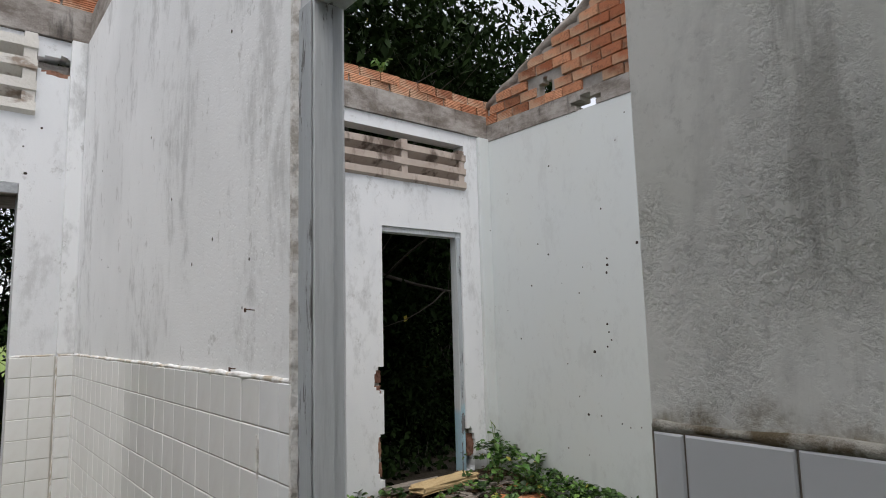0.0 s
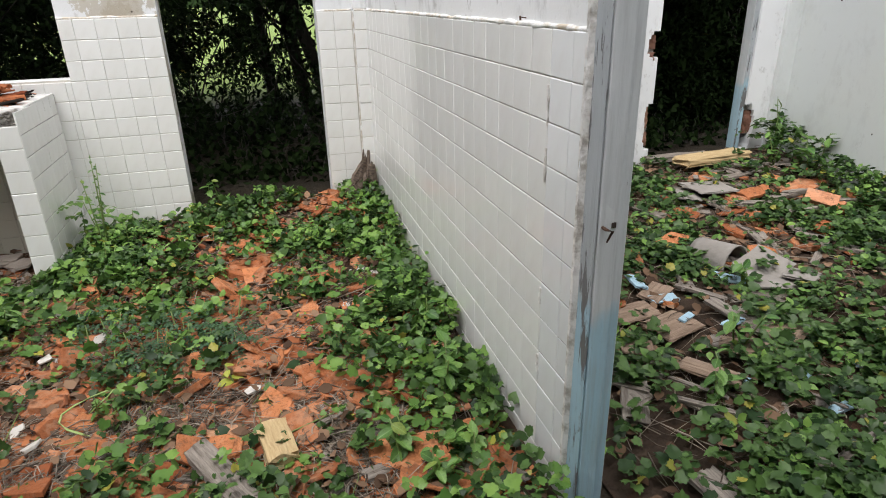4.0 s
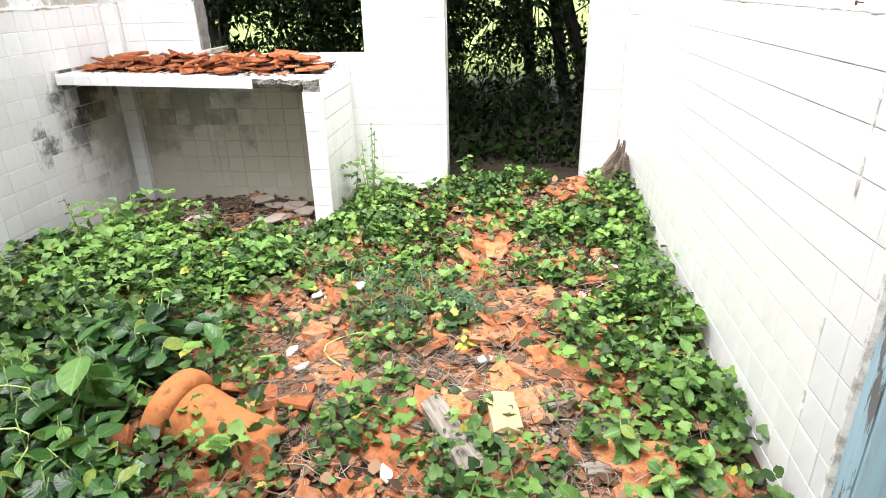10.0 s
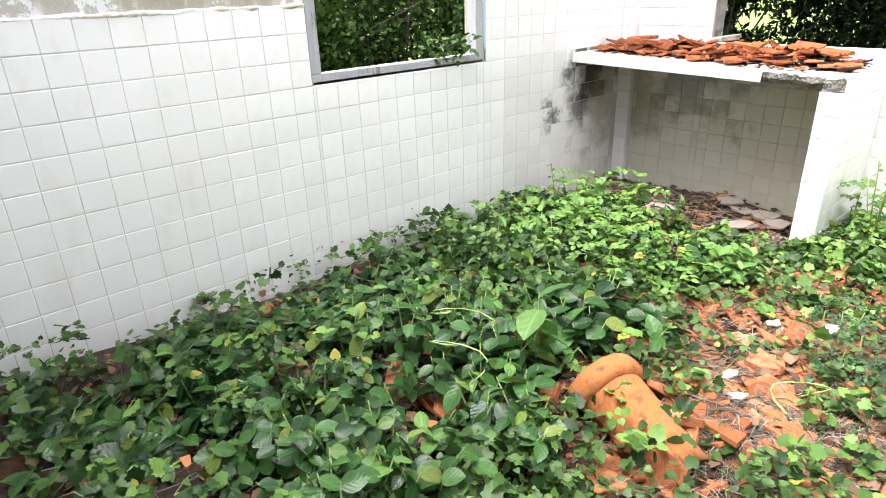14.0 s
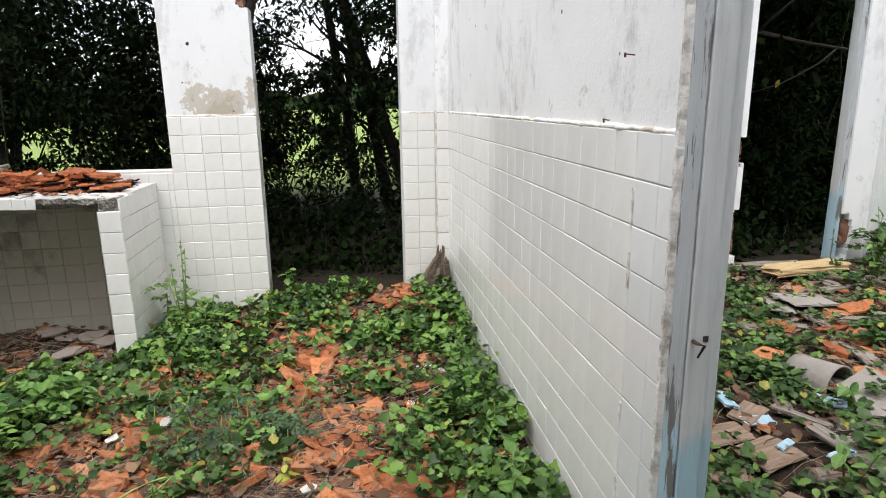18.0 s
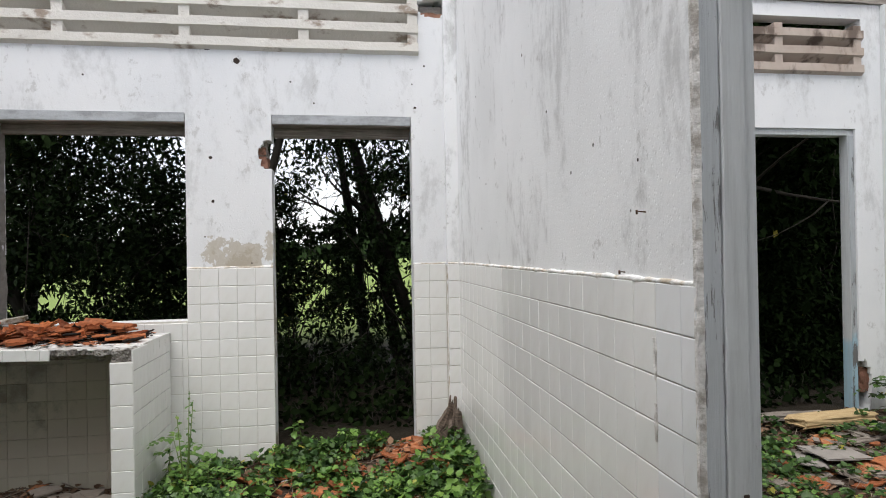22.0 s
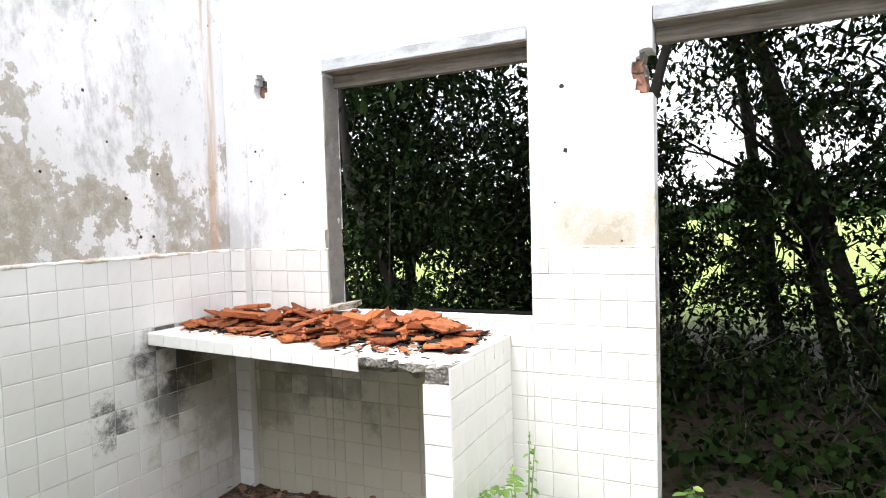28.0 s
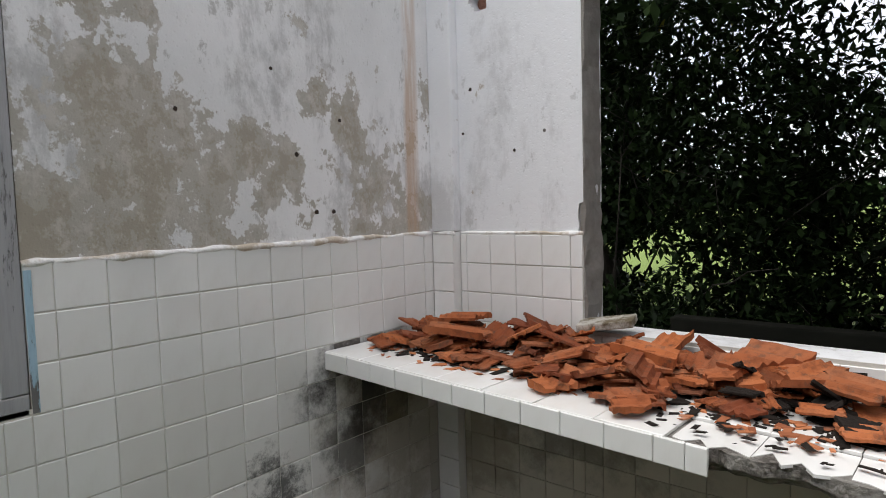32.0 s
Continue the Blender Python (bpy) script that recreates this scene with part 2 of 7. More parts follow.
M_TILE = tile_mat("white_glazed_tile", (0.81, 0.81, 0.79), (0.77, 0.77, 0.745))
M_TILE_CREAM = tile_mat("cream_glazed_tile", (0.84, 0.84, 0.82), (0.80, 0.80, 0.78))
M_TILE_BLUISH = tile_mat("bluish_glazed_tile", (0.80, 0.81, 0.815), (0.77, 0.785, 0.795))
# Grey-blue here is shade on the near wall end, put into the glaze colour.
M_TILE_SHADE = tile_mat("shaded_glazed_tile", (0.62, 0.64, 0.66), (0.58, 0.595, 0.61))
M_TILE_GREY = tile_mat("dulled_glazed_tile", (0.79, 0.79, 0.77), (0.74, 0.74, 0.72))


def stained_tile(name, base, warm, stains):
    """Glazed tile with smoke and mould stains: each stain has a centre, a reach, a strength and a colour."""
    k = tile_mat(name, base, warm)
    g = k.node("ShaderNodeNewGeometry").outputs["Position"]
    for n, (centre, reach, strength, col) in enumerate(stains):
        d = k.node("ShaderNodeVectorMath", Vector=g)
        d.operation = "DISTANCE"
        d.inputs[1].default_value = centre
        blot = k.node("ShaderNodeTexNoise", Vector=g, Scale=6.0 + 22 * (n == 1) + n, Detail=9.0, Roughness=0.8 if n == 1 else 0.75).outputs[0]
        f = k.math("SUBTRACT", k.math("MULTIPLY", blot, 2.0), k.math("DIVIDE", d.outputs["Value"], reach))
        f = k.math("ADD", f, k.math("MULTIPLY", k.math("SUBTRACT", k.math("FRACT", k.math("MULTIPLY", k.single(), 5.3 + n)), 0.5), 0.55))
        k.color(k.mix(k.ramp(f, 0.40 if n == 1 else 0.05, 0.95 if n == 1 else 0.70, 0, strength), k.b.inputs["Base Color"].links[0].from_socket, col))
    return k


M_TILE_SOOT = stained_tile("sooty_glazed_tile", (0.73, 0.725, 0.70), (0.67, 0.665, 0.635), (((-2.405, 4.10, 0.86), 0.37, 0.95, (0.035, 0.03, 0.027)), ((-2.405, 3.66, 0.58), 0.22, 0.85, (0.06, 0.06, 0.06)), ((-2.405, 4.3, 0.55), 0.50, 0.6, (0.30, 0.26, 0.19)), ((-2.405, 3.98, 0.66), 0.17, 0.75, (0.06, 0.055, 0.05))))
# Beige tile with mildew; base also darkened for the shade under the counter.
M_TILE_MILDEW_SHADE = stained_tile("mildewed_shaded_tile", (0.59, 0.555, 0.46), (0.55, 0.515, 0.42), (((-1.8, 4.447, 0.90), 0.55, 0.7, (0.16, 0.15, 0.12)), ((-1.1, 4.447, 0.86), 0.30, 0.6, (0.20, 0.19, 0.14)), ((-2.3, 4.42, 0.5), 0.30, 0.55, (0.22, 0.19, 0.13))))

k = Mat("grout", 0.95)
k.color(k.mix(k.noise(10, 5), (0.48, 0.46, 0.41), (0.68, 0.66, 0.61)))
M_GROUT = k


def painted_wood(name, top, lower, split, worn=0.575):
    k = Mat(name, 0.62)
    grain = k.noise(14, 7, (4, 4, 0.22), rough=0.7)
    chip = k.ramp(k.noise(7, 9, (2.2, 2.2, 0.35), (1, 1, 1), 0.75), worn, worn + 0.025)
    fade = k.ramp(k.math("ADD", k.axis(2), k.math("MULTIPLY", k.noise(3, 4), 0.35)), split - 0.02, split + 0.05)
    c = k.mix(fade, lower, top)
    c = k.mix(k.ramp(grain, 0.4, 0.7, 0, 0.4), c, tuple(q * 0.62 for q in top))
    c = k.mix(chip, c, (0.15, 0.15, 0.15))
    k.color(c)
    k.bump(k.math("SUBTRACT", grain, chip), 0.5, 0.006)
    return k


M_JAMB = painted_wood("blue_grey_paint", (0.62, 0.645, 0.655), (0.40, 0.59, 0.69), 0.82, 0.625)
M_JAMB_EDGE = painted_wood("weathered_paint", (0.42, 0.45, 0.47), (0.36, 0.53, 0.62), 0.88, 0.535)
M_WINFRAME = painted_wood("grey_window_paint", (0.37, 0.375, 0.385), (0.37, 0.375, 0.385), -9.0)


def clay(name, lo, hi, dust=0.3, ribs=0.0, joined=False):
    k = Mat(name, 0.88, spec=0.25)
    r = k.island() if joined else k.single()
    c = k.mix(r, lo, hi)
    second = k.math("FRACT", k.math("MULTIPLY", r, 7.31))
    c = k.mix(k.ramp(second, 0.74, 0.95, 0, 0.7), c, tuple(q * 0.45 for q in lo))
    c = k.mix(k.ramp(k.noise(16, 6, rough=0.7), 0.45, 0.7, 0, 0.6), c, tuple(q * 0.42 for q in lo))
    soil = k.node("ShaderNodeTexNoise", Vector=k.node("ShaderNodeNewGeometry").outputs["Position"], Scale=26.0, Detail=7.0, Roughness=0.7).outputs[0]
    c = k.mix(k.ramp(soil, 0.54, 0.66, 0, 0.65), c, (0.085, 0.052, 0.036))
    c = k.mix(k.ramp(k.math("ADD", k.noise(4, 6, offset=(3, 3, 3), rough=0.6), k.math("MULTIPLY", k.math("FRACT", k.math("MULTIPLY", r, 13.7)), 0.2)), 0.55, 0.78, 0, dust), c, (0.55, 0.37, 0.25))
    k.color(c)
    h = k.noise(38, 5, rough=0.7)
    if ribs:
        w = k.node("ShaderNodeTexWave", Vector=k.mapped((0, 0, 1)), Scale=ribs, Distortion=0.6)
        w.bands_direction = "Z"
        h = k.math("ADD", h, k.math("MULTIPLY", w.outputs[0], 1.6))
    k.bump(h, 0.6, 0.01)
    return k


M_SHARD = clay("broken_brick", (0.32, 0.100, 0.038), (0.55, 0.215, 0.092), 0.3)
M_SHARD_PALE = clay("dusty_brick", (0.50, 0.22, 0.10), (0.57, 0.28, 0.14), 0.4)
M_RUBBLE = clay("brick_rubble", (0.27, 0.085, 0.034), (0.53, 0.205, 0.088), 0.3, 0.0, True)
M_ROOFTILE = clay("wet_roof_tile", (0.18, 0.045, 0.018), (0.47, 0.150, 0.053), 0.10)
M_BRICK = clay("hollow_brick", (0.34, 0.11, 0.05), (0.62, 0.30, 0.17), 0.8, 22.0)
M_RIDGE = clay("ridge_tile_clay", (0.38, 0.135, 0.045), (0.43, 0.16, 0.056), 0.12)
M_CLAY_DULL = clay("dull_wall_brick", (0.17, 0.085, 0.060), (0.32, 0.165, 0.115), 0.4)
k = Mat("brick_crumb", 0.9)
c = k.mix(k.island(), (0.22, 0.065, 0.025), (0.58, 0.22, 0.09))
k.color(k.mix(k.ramp(k.noise(9, 5), 0.5, 0.7, 0, 0.45), c, (0.30, 0.22, 0.17)))
M_CRUMB = k
k = Mat("charred_tile", 0.9, spec=0.15)
k.color(k.mix(k.noise(20, 5), (0.007, 0.006, 0.006), (0.032, 0.025, 0.020)))
k.bump(k.noise(40, 5), 0.8)
M_CHAR = k

k = Mat("leaf_litter", 0.95, spec=0.2)
c = k.mix(k.noise(22, 7, rough=0.7), (0.02, 0.014, 0.010), (0.13, 0.09, 0.065))
c = k.mix(k.ramp(k.noise(5, 6, offset=(3, 1, 0)), 0.50, 0.68, 0, 0.4), c, (0.24, 0.11, 0.06))
k.color(c)
k.bump(k.noise(35, 7, rough=0.75), 1.0, 0.03)
M_SOIL = k

k = Mat("meadow", 0.9, spec=0.2)
c = k.mix(k.noise(0.35, 6), (0.13, 0.19, 0.045), (0.22, 0.29, 0.085))
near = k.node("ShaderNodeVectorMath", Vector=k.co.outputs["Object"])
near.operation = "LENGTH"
# Bare soil near the house, its colour deepened for the trees' shade.
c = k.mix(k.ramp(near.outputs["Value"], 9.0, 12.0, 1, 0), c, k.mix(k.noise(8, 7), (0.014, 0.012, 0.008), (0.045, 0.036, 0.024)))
k.color(c)
k.bump(k.noise(30, 6), 0.8, 0.05)
M_GROUND = k


def leaf_mat(name, lo, hi, gloss=0.45, yellow=0.05, through=0.25, spec=0.4):
    k = Mat(name, gloss, spec=spec)
    r = k.island()
    c = k.mix(r, lo, hi)
    c = k.mix(k.ramp(r, 1.0 - yellow - 0.002, 1.0 - yellow, 0, 0.75), c, (0.42, 0.36, 0.06))
    c = k.mix(k.ramp(k.noise(30, 4), 0.45, 0.7, 0, 0.35), c, lo)
    k.color(c)
    tr = k.node("ShaderNodeBsdfTranslucent", Color=c)
    mx = k.node("ShaderNodeMixShader")
    mx.inputs[0].default_value = through
    out = k.t.nodes["Material Output"]
    k.t.links.new(k.b.outputs[0], mx.inputs[1])
    k.t.links.new(tr.outputs[0], mx.inputs[2])
    k.t.links.new(mx.outputs[0], out.inputs[0])
    return k


def veined_leaf(name, lo, hi, gloss, spec, through):
    """A single broad leaf: pale midrib, slanting side veins, a puckered blade; each leaf has its own tone."""
    k = Mat(name, gloss, spec=spec)
    r = k.single()
    c = k.mix(r, lo, hi)
    second = k.math("FRACT", k.math("MULTIPLY", r, 9.7))
    c = k.mix(k.ramp(second, 0.90, 0.97, 0, 0.5), c, (0.30, 0.33, 0.06))
    c = k.mix(k.ramp(k.noise(7, 5), 0.45, 0.70, 0, 0.45), c, lo)
    across = k.math("ABSOLUTE", k.axis(0))
    slant = k.math("SUBTRACT", k.math("MULTIPLY", k.axis(1), 30.0), k.math("MULTIPLY", across, 36.0))
    veins = k.ramp(k.math("SINE", slant), 0.93, 1.0)
    rib = k.ramp(across, 0.012, 0.030, 1, 0)
    both = k.math("MAXIMUM", k.math("MULTIPLY", veins, 0.30), rib)
    c = k.mix(k.math("MULTIPLY", both, 0.22), c, tuple(min(1.0, q * 1.7 + 0.02) for q in hi))
    bites = k.ramp(k.noise(16, 2, offset=(4, 4, 4)), 0.70, 0.73, 0, 0.6)
    c = k.mix(bites, c, (0.16, 0.11, 0.05))
    k.color(c)
    k.bump(k.math("ADD", k.math("MULTIPLY", k.math("SINE", slant), 0.22), k.noise(9, 3)), 0.12, 0.02)
    tr = k.node("ShaderNodeBsdfTranslucent", Color=c)
    mx = k.node("ShaderNodeMixShader")
    mx.inputs[0].default_value = through
    k.t.links.new(k.b.outputs[0], mx.inputs[1])
    k.t.links.new(tr.outputs[0], mx.inputs[2])
    k.t.links.new(mx.outputs[0], k.t.nodes["Material Output"].inputs[0])
    return k


M_LEAF = leaf_mat("ground_ivy_leaf", (0.012, 0.036, 0.009), (0.105, 0.195, 0.050), 0.42, 0.012, 0.18, 0.3)
M_LEAF_BRIGHT = leaf_mat("young_leaf", (0.070, 0.165, 0.032), (0.23, 0.38, 0.085), 0.4, 0.02, 0.24, 0.32)
M_LEAF_BROAD = veined_leaf("broad_leaf", (0.010, 0.040, 0.010), (0.062, 0.155, 0.036), 0.30, 0.4, 0.12)
M_LEAF_YOUNG = veined_leaf("young_broad_leaf", (0.048, 0.130, 0.028), (0.19, 0.34, 0.085), 0.38, 0.36, 0.22)
M_LEAF_BLUE = leaf_mat("blue_green_leaf", (0.030, 0.075, 0.035), (0.075, 0.145, 0.070), 0.5, 0.0)
# Next three greens are darkened in steps, the last near black, for canopy shade.
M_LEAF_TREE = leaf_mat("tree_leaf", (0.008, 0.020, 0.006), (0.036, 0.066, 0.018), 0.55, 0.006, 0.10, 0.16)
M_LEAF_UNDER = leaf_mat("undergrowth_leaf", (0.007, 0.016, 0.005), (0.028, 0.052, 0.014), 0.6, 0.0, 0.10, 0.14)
M_LEAF_SHADED = leaf_mat("shaded_leaf", (0.005, 0.011, 0.003), (0.016, 0.030, 0.008), 0.85, 0.0, 0.05, 0.05)
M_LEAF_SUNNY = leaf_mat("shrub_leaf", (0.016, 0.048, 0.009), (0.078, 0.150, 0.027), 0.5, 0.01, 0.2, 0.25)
k = Mat("bark", 0.95)
k.color(k.mix(k.noise(12, 6, (2, 2, 0.4)), (0.02, 0.017, 0.014), (0.075, 0.065, 0.052)))
k.bump(k.noise(20, 6, (2, 2, 0.5)), 0.8, 0.02)
M_BARK = k
k = Mat("dry_leaf", 0.9, spec=0.2)
k.color(k.mix(k.island(), (0.045, 0.026, 0.017), (0.24, 0.15, 0.095)))
M_DRY = k
k = Mat("green_stem", 0.6)
k.color(k.mix(k.noise(9, 3), (0.10, 0.17, 0.04), (0.24, 0.30, 0.10)))
M_STEM = k
k = Mat("pale_tendril", 0.5)
k.color(k.mix(k.noise(9, 3), (0.24, 0.36, 0.10), (0.42, 0.52, 0.20)))
M_TENDRIL = k
M_LEAF_YELLOW = veined_leaf("yellowing_leaf", (0.30, 0.34, 0.05), (0.45, 0.46, 0.09), 0.5, 0.3, 0.25)
k = Mat("dry_straw", 0.9)
k.color(k.mix(k.island(), (0.07, 0.052, 0.040), (0.38, 0.32, 0.255)))
M_STRAW = k


def wood(name, lo, hi):
    k = Mat(name, 0.85, spec=0.3)
    grain = k.noise(6, 8, (1.2, 14, 14), rough=0.7)
    c = k.mix(k.ramp(grain, 0.3, 0.7), lo, hi)
    c = k.mix(k.ramp(k.noise(4, 5), 0.5, 0.75, 0, 0.5), c, tuple(q * 0.5 for q in lo))
    k.color(c)
    k.bump(grain, 0.7, 0.008)
    return k


M_WOOD_GREY = wood("weathered_wood", (0.12, 0.10, 0.084), (0.31, 0.275, 0.24))
M_WOOD_PALE = wood("pale_wood", (0.40, 0.28, 0.14), (0.57, 0.44, 0.25))
M_WOOD_PANEL = wood("rotten_panel_wood", (0.17, 0.115, 0.08), (0.34, 0.25, 0.185))
k = Mat("lintel_paint", 0.8)
k.color(k.mix(k.ramp(k.noise(5, 7, (1, 1, 2), rough=0.7), 0.42, 0.62), (0.44, 0.46, 0.48), (0.30, 0.31, 0.32)))
k.bump(k.noise(40, 5), 0.3)
M_LINTEL = k
M_SOFFIT = wood("lintel_board", (0.17, 0.145, 0.12), (0.30, 0.27, 0.235))
M_WOOD_ROT = wood("rotten_post_wood", (0.05, 0.036, 0.03), (0.24, 0.185, 0.145))
M_WOOD_BLUE = painted_wood("sky_blue_paint", (0.36, 0.53, 0.64), (0.36, 0.53, 0.64), -9.0)
k = Mat("fibre_cement", 0.95)
k.color(k.mix(k.noise(9, 6), (0.17, 0.155, 0.14), (0.35, 0.325, 0.30)))
k.bump(k.noise(40, 5), 0.5)
M_CEMENT = k
k = Mat("white_chip", 0.6)
k.color(k.mix(k.noise(12, 4), (0.66, 0.64, 0.60), (0.45, 0.42, 0.38)))
M_CHIP = k
k = Mat("torn_plaster", 0.9)
k.color(k.mix(k.ramp(k.noise(20, 7, rough=0.7), 0.42, 0.66), (0.78, 0.77, 0.75), (0.40, 0.37, 0.33)))
k.bump(k.noise(60, 6, rough=0.7), 0.7, 0.01)
M_TORN = k
k = Mat("pale_slab", 0.9)
k.color(k.mix(k.noise(7, 6), (0.26, 0.22, 0.185), (0.46, 0.40, 0.35)))
k.bump(k.noise(30, 5), 0.5)
M_PALE = k
k = Mat("iron_rust", 0.85, 0.3)
k.color(k.mix(k.noise(30, 4), (0.03, 0.02, 0.017), (0.14, 0.07, 0.04)))
M_IRON = k
k = Mat("hole_dark", 0.95)
k.color(k.mix(k.noise(30, 4), (0.015, 0.012, 0.01), (0.06, 0.04, 0.03)))
M_HOLE = k
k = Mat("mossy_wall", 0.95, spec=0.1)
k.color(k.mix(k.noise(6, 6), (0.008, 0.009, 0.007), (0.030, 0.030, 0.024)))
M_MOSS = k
k = Mat("mossy_cement", 0.95, spec=0.2)
c = k.mix(k.noise(14, 6), (0.05, 0.055, 0.035), (0.22, 0.21, 0.15))
k.color(k.mix(k.ramp(k.noise(45, 5), 0.5, 0.65, 0, 0.7), c, (0.035, 0.035, 0.025)))
k.bump(k.noise(60, 5), 0.7)
M_LICHEN = k
k = Mat("louvre_concrete", 0.9)
c = k.mix(k.noise(5, 5), (0.60, 0.57, 0.51), (0.74, 0.72, 0.68))
c = k.mix(k.ramp(k.noise(5, 6, (1, 1, 2), (2, 2, 2)), 0.56, 0.68, 0, 0.8), c, (0.22, 0.15, 0.10))
k.color(c)
k.bump(k.noise(50, 4), 0.4)
M_LOUVRE = k
k = Mat("stained_louvre", 0.95)
c = k.mix(k.noise(6, 6), (0.34, 0.26, 0.21), (0.60, 0.53, 0.47))
c = k.mix(k.ramp(k.noise(6, 6, (1, 1, 0.5), (2, 2, 2)), 0.52, 0.66, 0, 0.85), c, (0.10, 0.07, 0.055))
k.color(c)
M_LOUVRE_OLD = k
k = Mat("lichen_mortar", 0.95)
k.color(k.mix(k.ramp(k.noise(16, 7, rough=0.7), 0.40, 0.62), (0.50, 0.48, 0.43), (0.14, 0.11, 0.065)))
k.bump(k.noise(60, 6, rough=0.7), 0.8, 0.01)
M_LICHEN = k

# ---- building blocks ----


def thing(name, label, category, group="", at=None, kind=""):
    ob = new(name)
    ob.empty_display_size = 0.05
    if at is not None:
        ob.matrix_world = at
    return tagged(ob, label, category, group, kind)


def mesh_of(verts, faces, mat, name="mesh", smooth=False):
    me = bpy.data.meshes.new(name)
    me.from_pydata([tuple(map(float, v)) for v in verts], [], [tuple(map(int, f)) for f in faces])
    me.materials.append(mat.m)
    if smooth:
        me.polygons.foreach_set("use_smooth", [True] * len(me.polygons))
    me.update()
    return me


def bm_mesh(bm, mat, name="mesh", smooth=False):
    me = bpy.data.meshes.new(name)
    bmesh.ops.recalc_face_normals(bm, faces=bm.faces)
    bm.to_mesh(me)
    bm.free()
    me.materials.append(mat.m)
    if smooth:
        me.polygons.foreach_set("use_smooth", [True] * len(me.polygons))
    return me


def put(name, me, parent=None, label="", m=None):
    """A mesh object, a part where it has a parent."""
    ob = new(name, me)
    if parent is not None:
        ob.parent = parent
    if m is not None:
        ob.matrix_basis = m
    if label:
        ob["label"] = label
    return ob


def solid(name, me, label, category, m=None, group="", kind=""):
    return tagged(put(name, me, None, "", m), label, category, group, kind)


def box_bm(x0, x1, y0, y1, z0, z1, bevel=0.0, bm=None):
    own = bm is None
    bm = bm or bmesh.new()
    r = bmesh.ops.create_cube(bm, size=1)
    bmesh.ops.transform(bm, matrix=Matrix.LocRotScale(((x0 + x1) / 2, (y0 + y1) / 2, (z0 + z1) / 2), None, (x1 - x0, y1 - y0, z1 - z0)), verts=r["verts"])
    if bevel and own:
        bmesh.ops.bevel(bm, geom=list(bm.edges), offset=bevel, segments=2, affect="EDGES", profile=0.6)
    return bm


def breaks(a, b, step, extra=()):
    n = max(1, round((b - a) / step))
    vals = [a + (b - a) * i / n for i in range(n + 1)]
    for e in extra:
        if a < e < b:
            vals = [v for v in vals if abs(v - e) > step * 0.3 or v in (a, b)] + [e]
    return sorted(set(vals))


def wall_mesh(us, zs, hole, plane, thick, axis, mat, side=1, wobble=0.0, keep=()):
    """A wall with real openings. axis 'x': it runs along x, with its inner face at y = plane; axis 'y': along y, inner face at x = plane.
    It grows by thick towards the outside (side)."""
    verts, faces, index = [], [], {}

    def vert(i, j, d):
        key = (i, j, d)
        if key not in index:
            u, z = us[i], zs[j]
            if wobble and 0 < i < len(us) - 1 and 0 < j < len(zs) - 1 and u not in keep and z not in keep:
                u += wobble * noise.noise(Vector((u * 23, z * 23, plane)))
                z += wobble * noise.noise(Vector((u * 19 + 7, z * 21, plane)))
            p = plane + side * thick * d
            index[key] = len(verts)
            verts.append((u, p, z) if axis == "x" else (p, u, z))
        return index[key]

    nu, nz = len(us) - 1, len(zs) - 1
    full = [[not hole((us[i] + us[i + 1]) / 2, (zs[j] + zs[j + 1]) / 2) for j in range(nz)] for i in range(nu)]
    is_full = lambda i, j: 0 <= i < nu and 0 <= j < nz and full[i][j]
    for i in range(nu):
        for j in range(nz):
            if not full[i][j]:
                continue
            a, b, c, d = (i, j), (i + 1, j), (i + 1, j + 1), (i, j + 1)
            faces.append([vert(*q, 0) for q in (a, b, c, d)])
            faces.append([vert(*q, 1) for q in (d, c, b, a)])
            for (p, q), (di, dj) in (((a, b), (0, -1)), ((b, c), (1, 0)), ((c, d), (0, 1)), ((d, a), (-1, 0))):
                if not is_full(i + di, j + dj):
                    faces.append([vert(*q, 0), vert(*p, 0), vert(*p, 1), vert(*q, 1)])
    bm = bmesh.new()
    me = mesh_of(verts, faces, mat)
    bm.from_mesh(me)
    bpy.data.meshes.remove(me)
    return bm_mesh(bm, mat, "wall")


TILE_CACHE = {}


def tile_mesh(w, h, mat):
    key = (round(w, 3), round(h, 3), mat.m.name)
    if key not in TILE_CACHE:
        a, b, e, t = w / 2, h / 2, 0.0022, 0.0085
        v = [(-a, 0, -b), (a, 0, -b), (a, 0, b), (-a, 0, b)]
        v += [(-a, -t + e * 0.7, -b), (a, -t + e * 0.7, -b), (a, -t + e * 0.7, b), (-a, -t + e * 0.7, b)]
        v += [(-a + e, -t, -b + e), (a - e, -t, -b + e), (a - e, -t, b - e), (-a + e, -t, b - e)]
        f = [(8, 9, 10, 11)]
        for i in range(4):
            j = (i + 1) % 4
            f += [(i, j, 4 + j, 4 + i), (4 + i, 4 + j, 8 + j, 8 + i)]
        TILE_CACHE[key] = mesh_of(v, f, mat, "tile")
    return TILE_CACHE[key]


PITCH, JOINT = 0.110, 0.0030
RNG = random.Random(11)


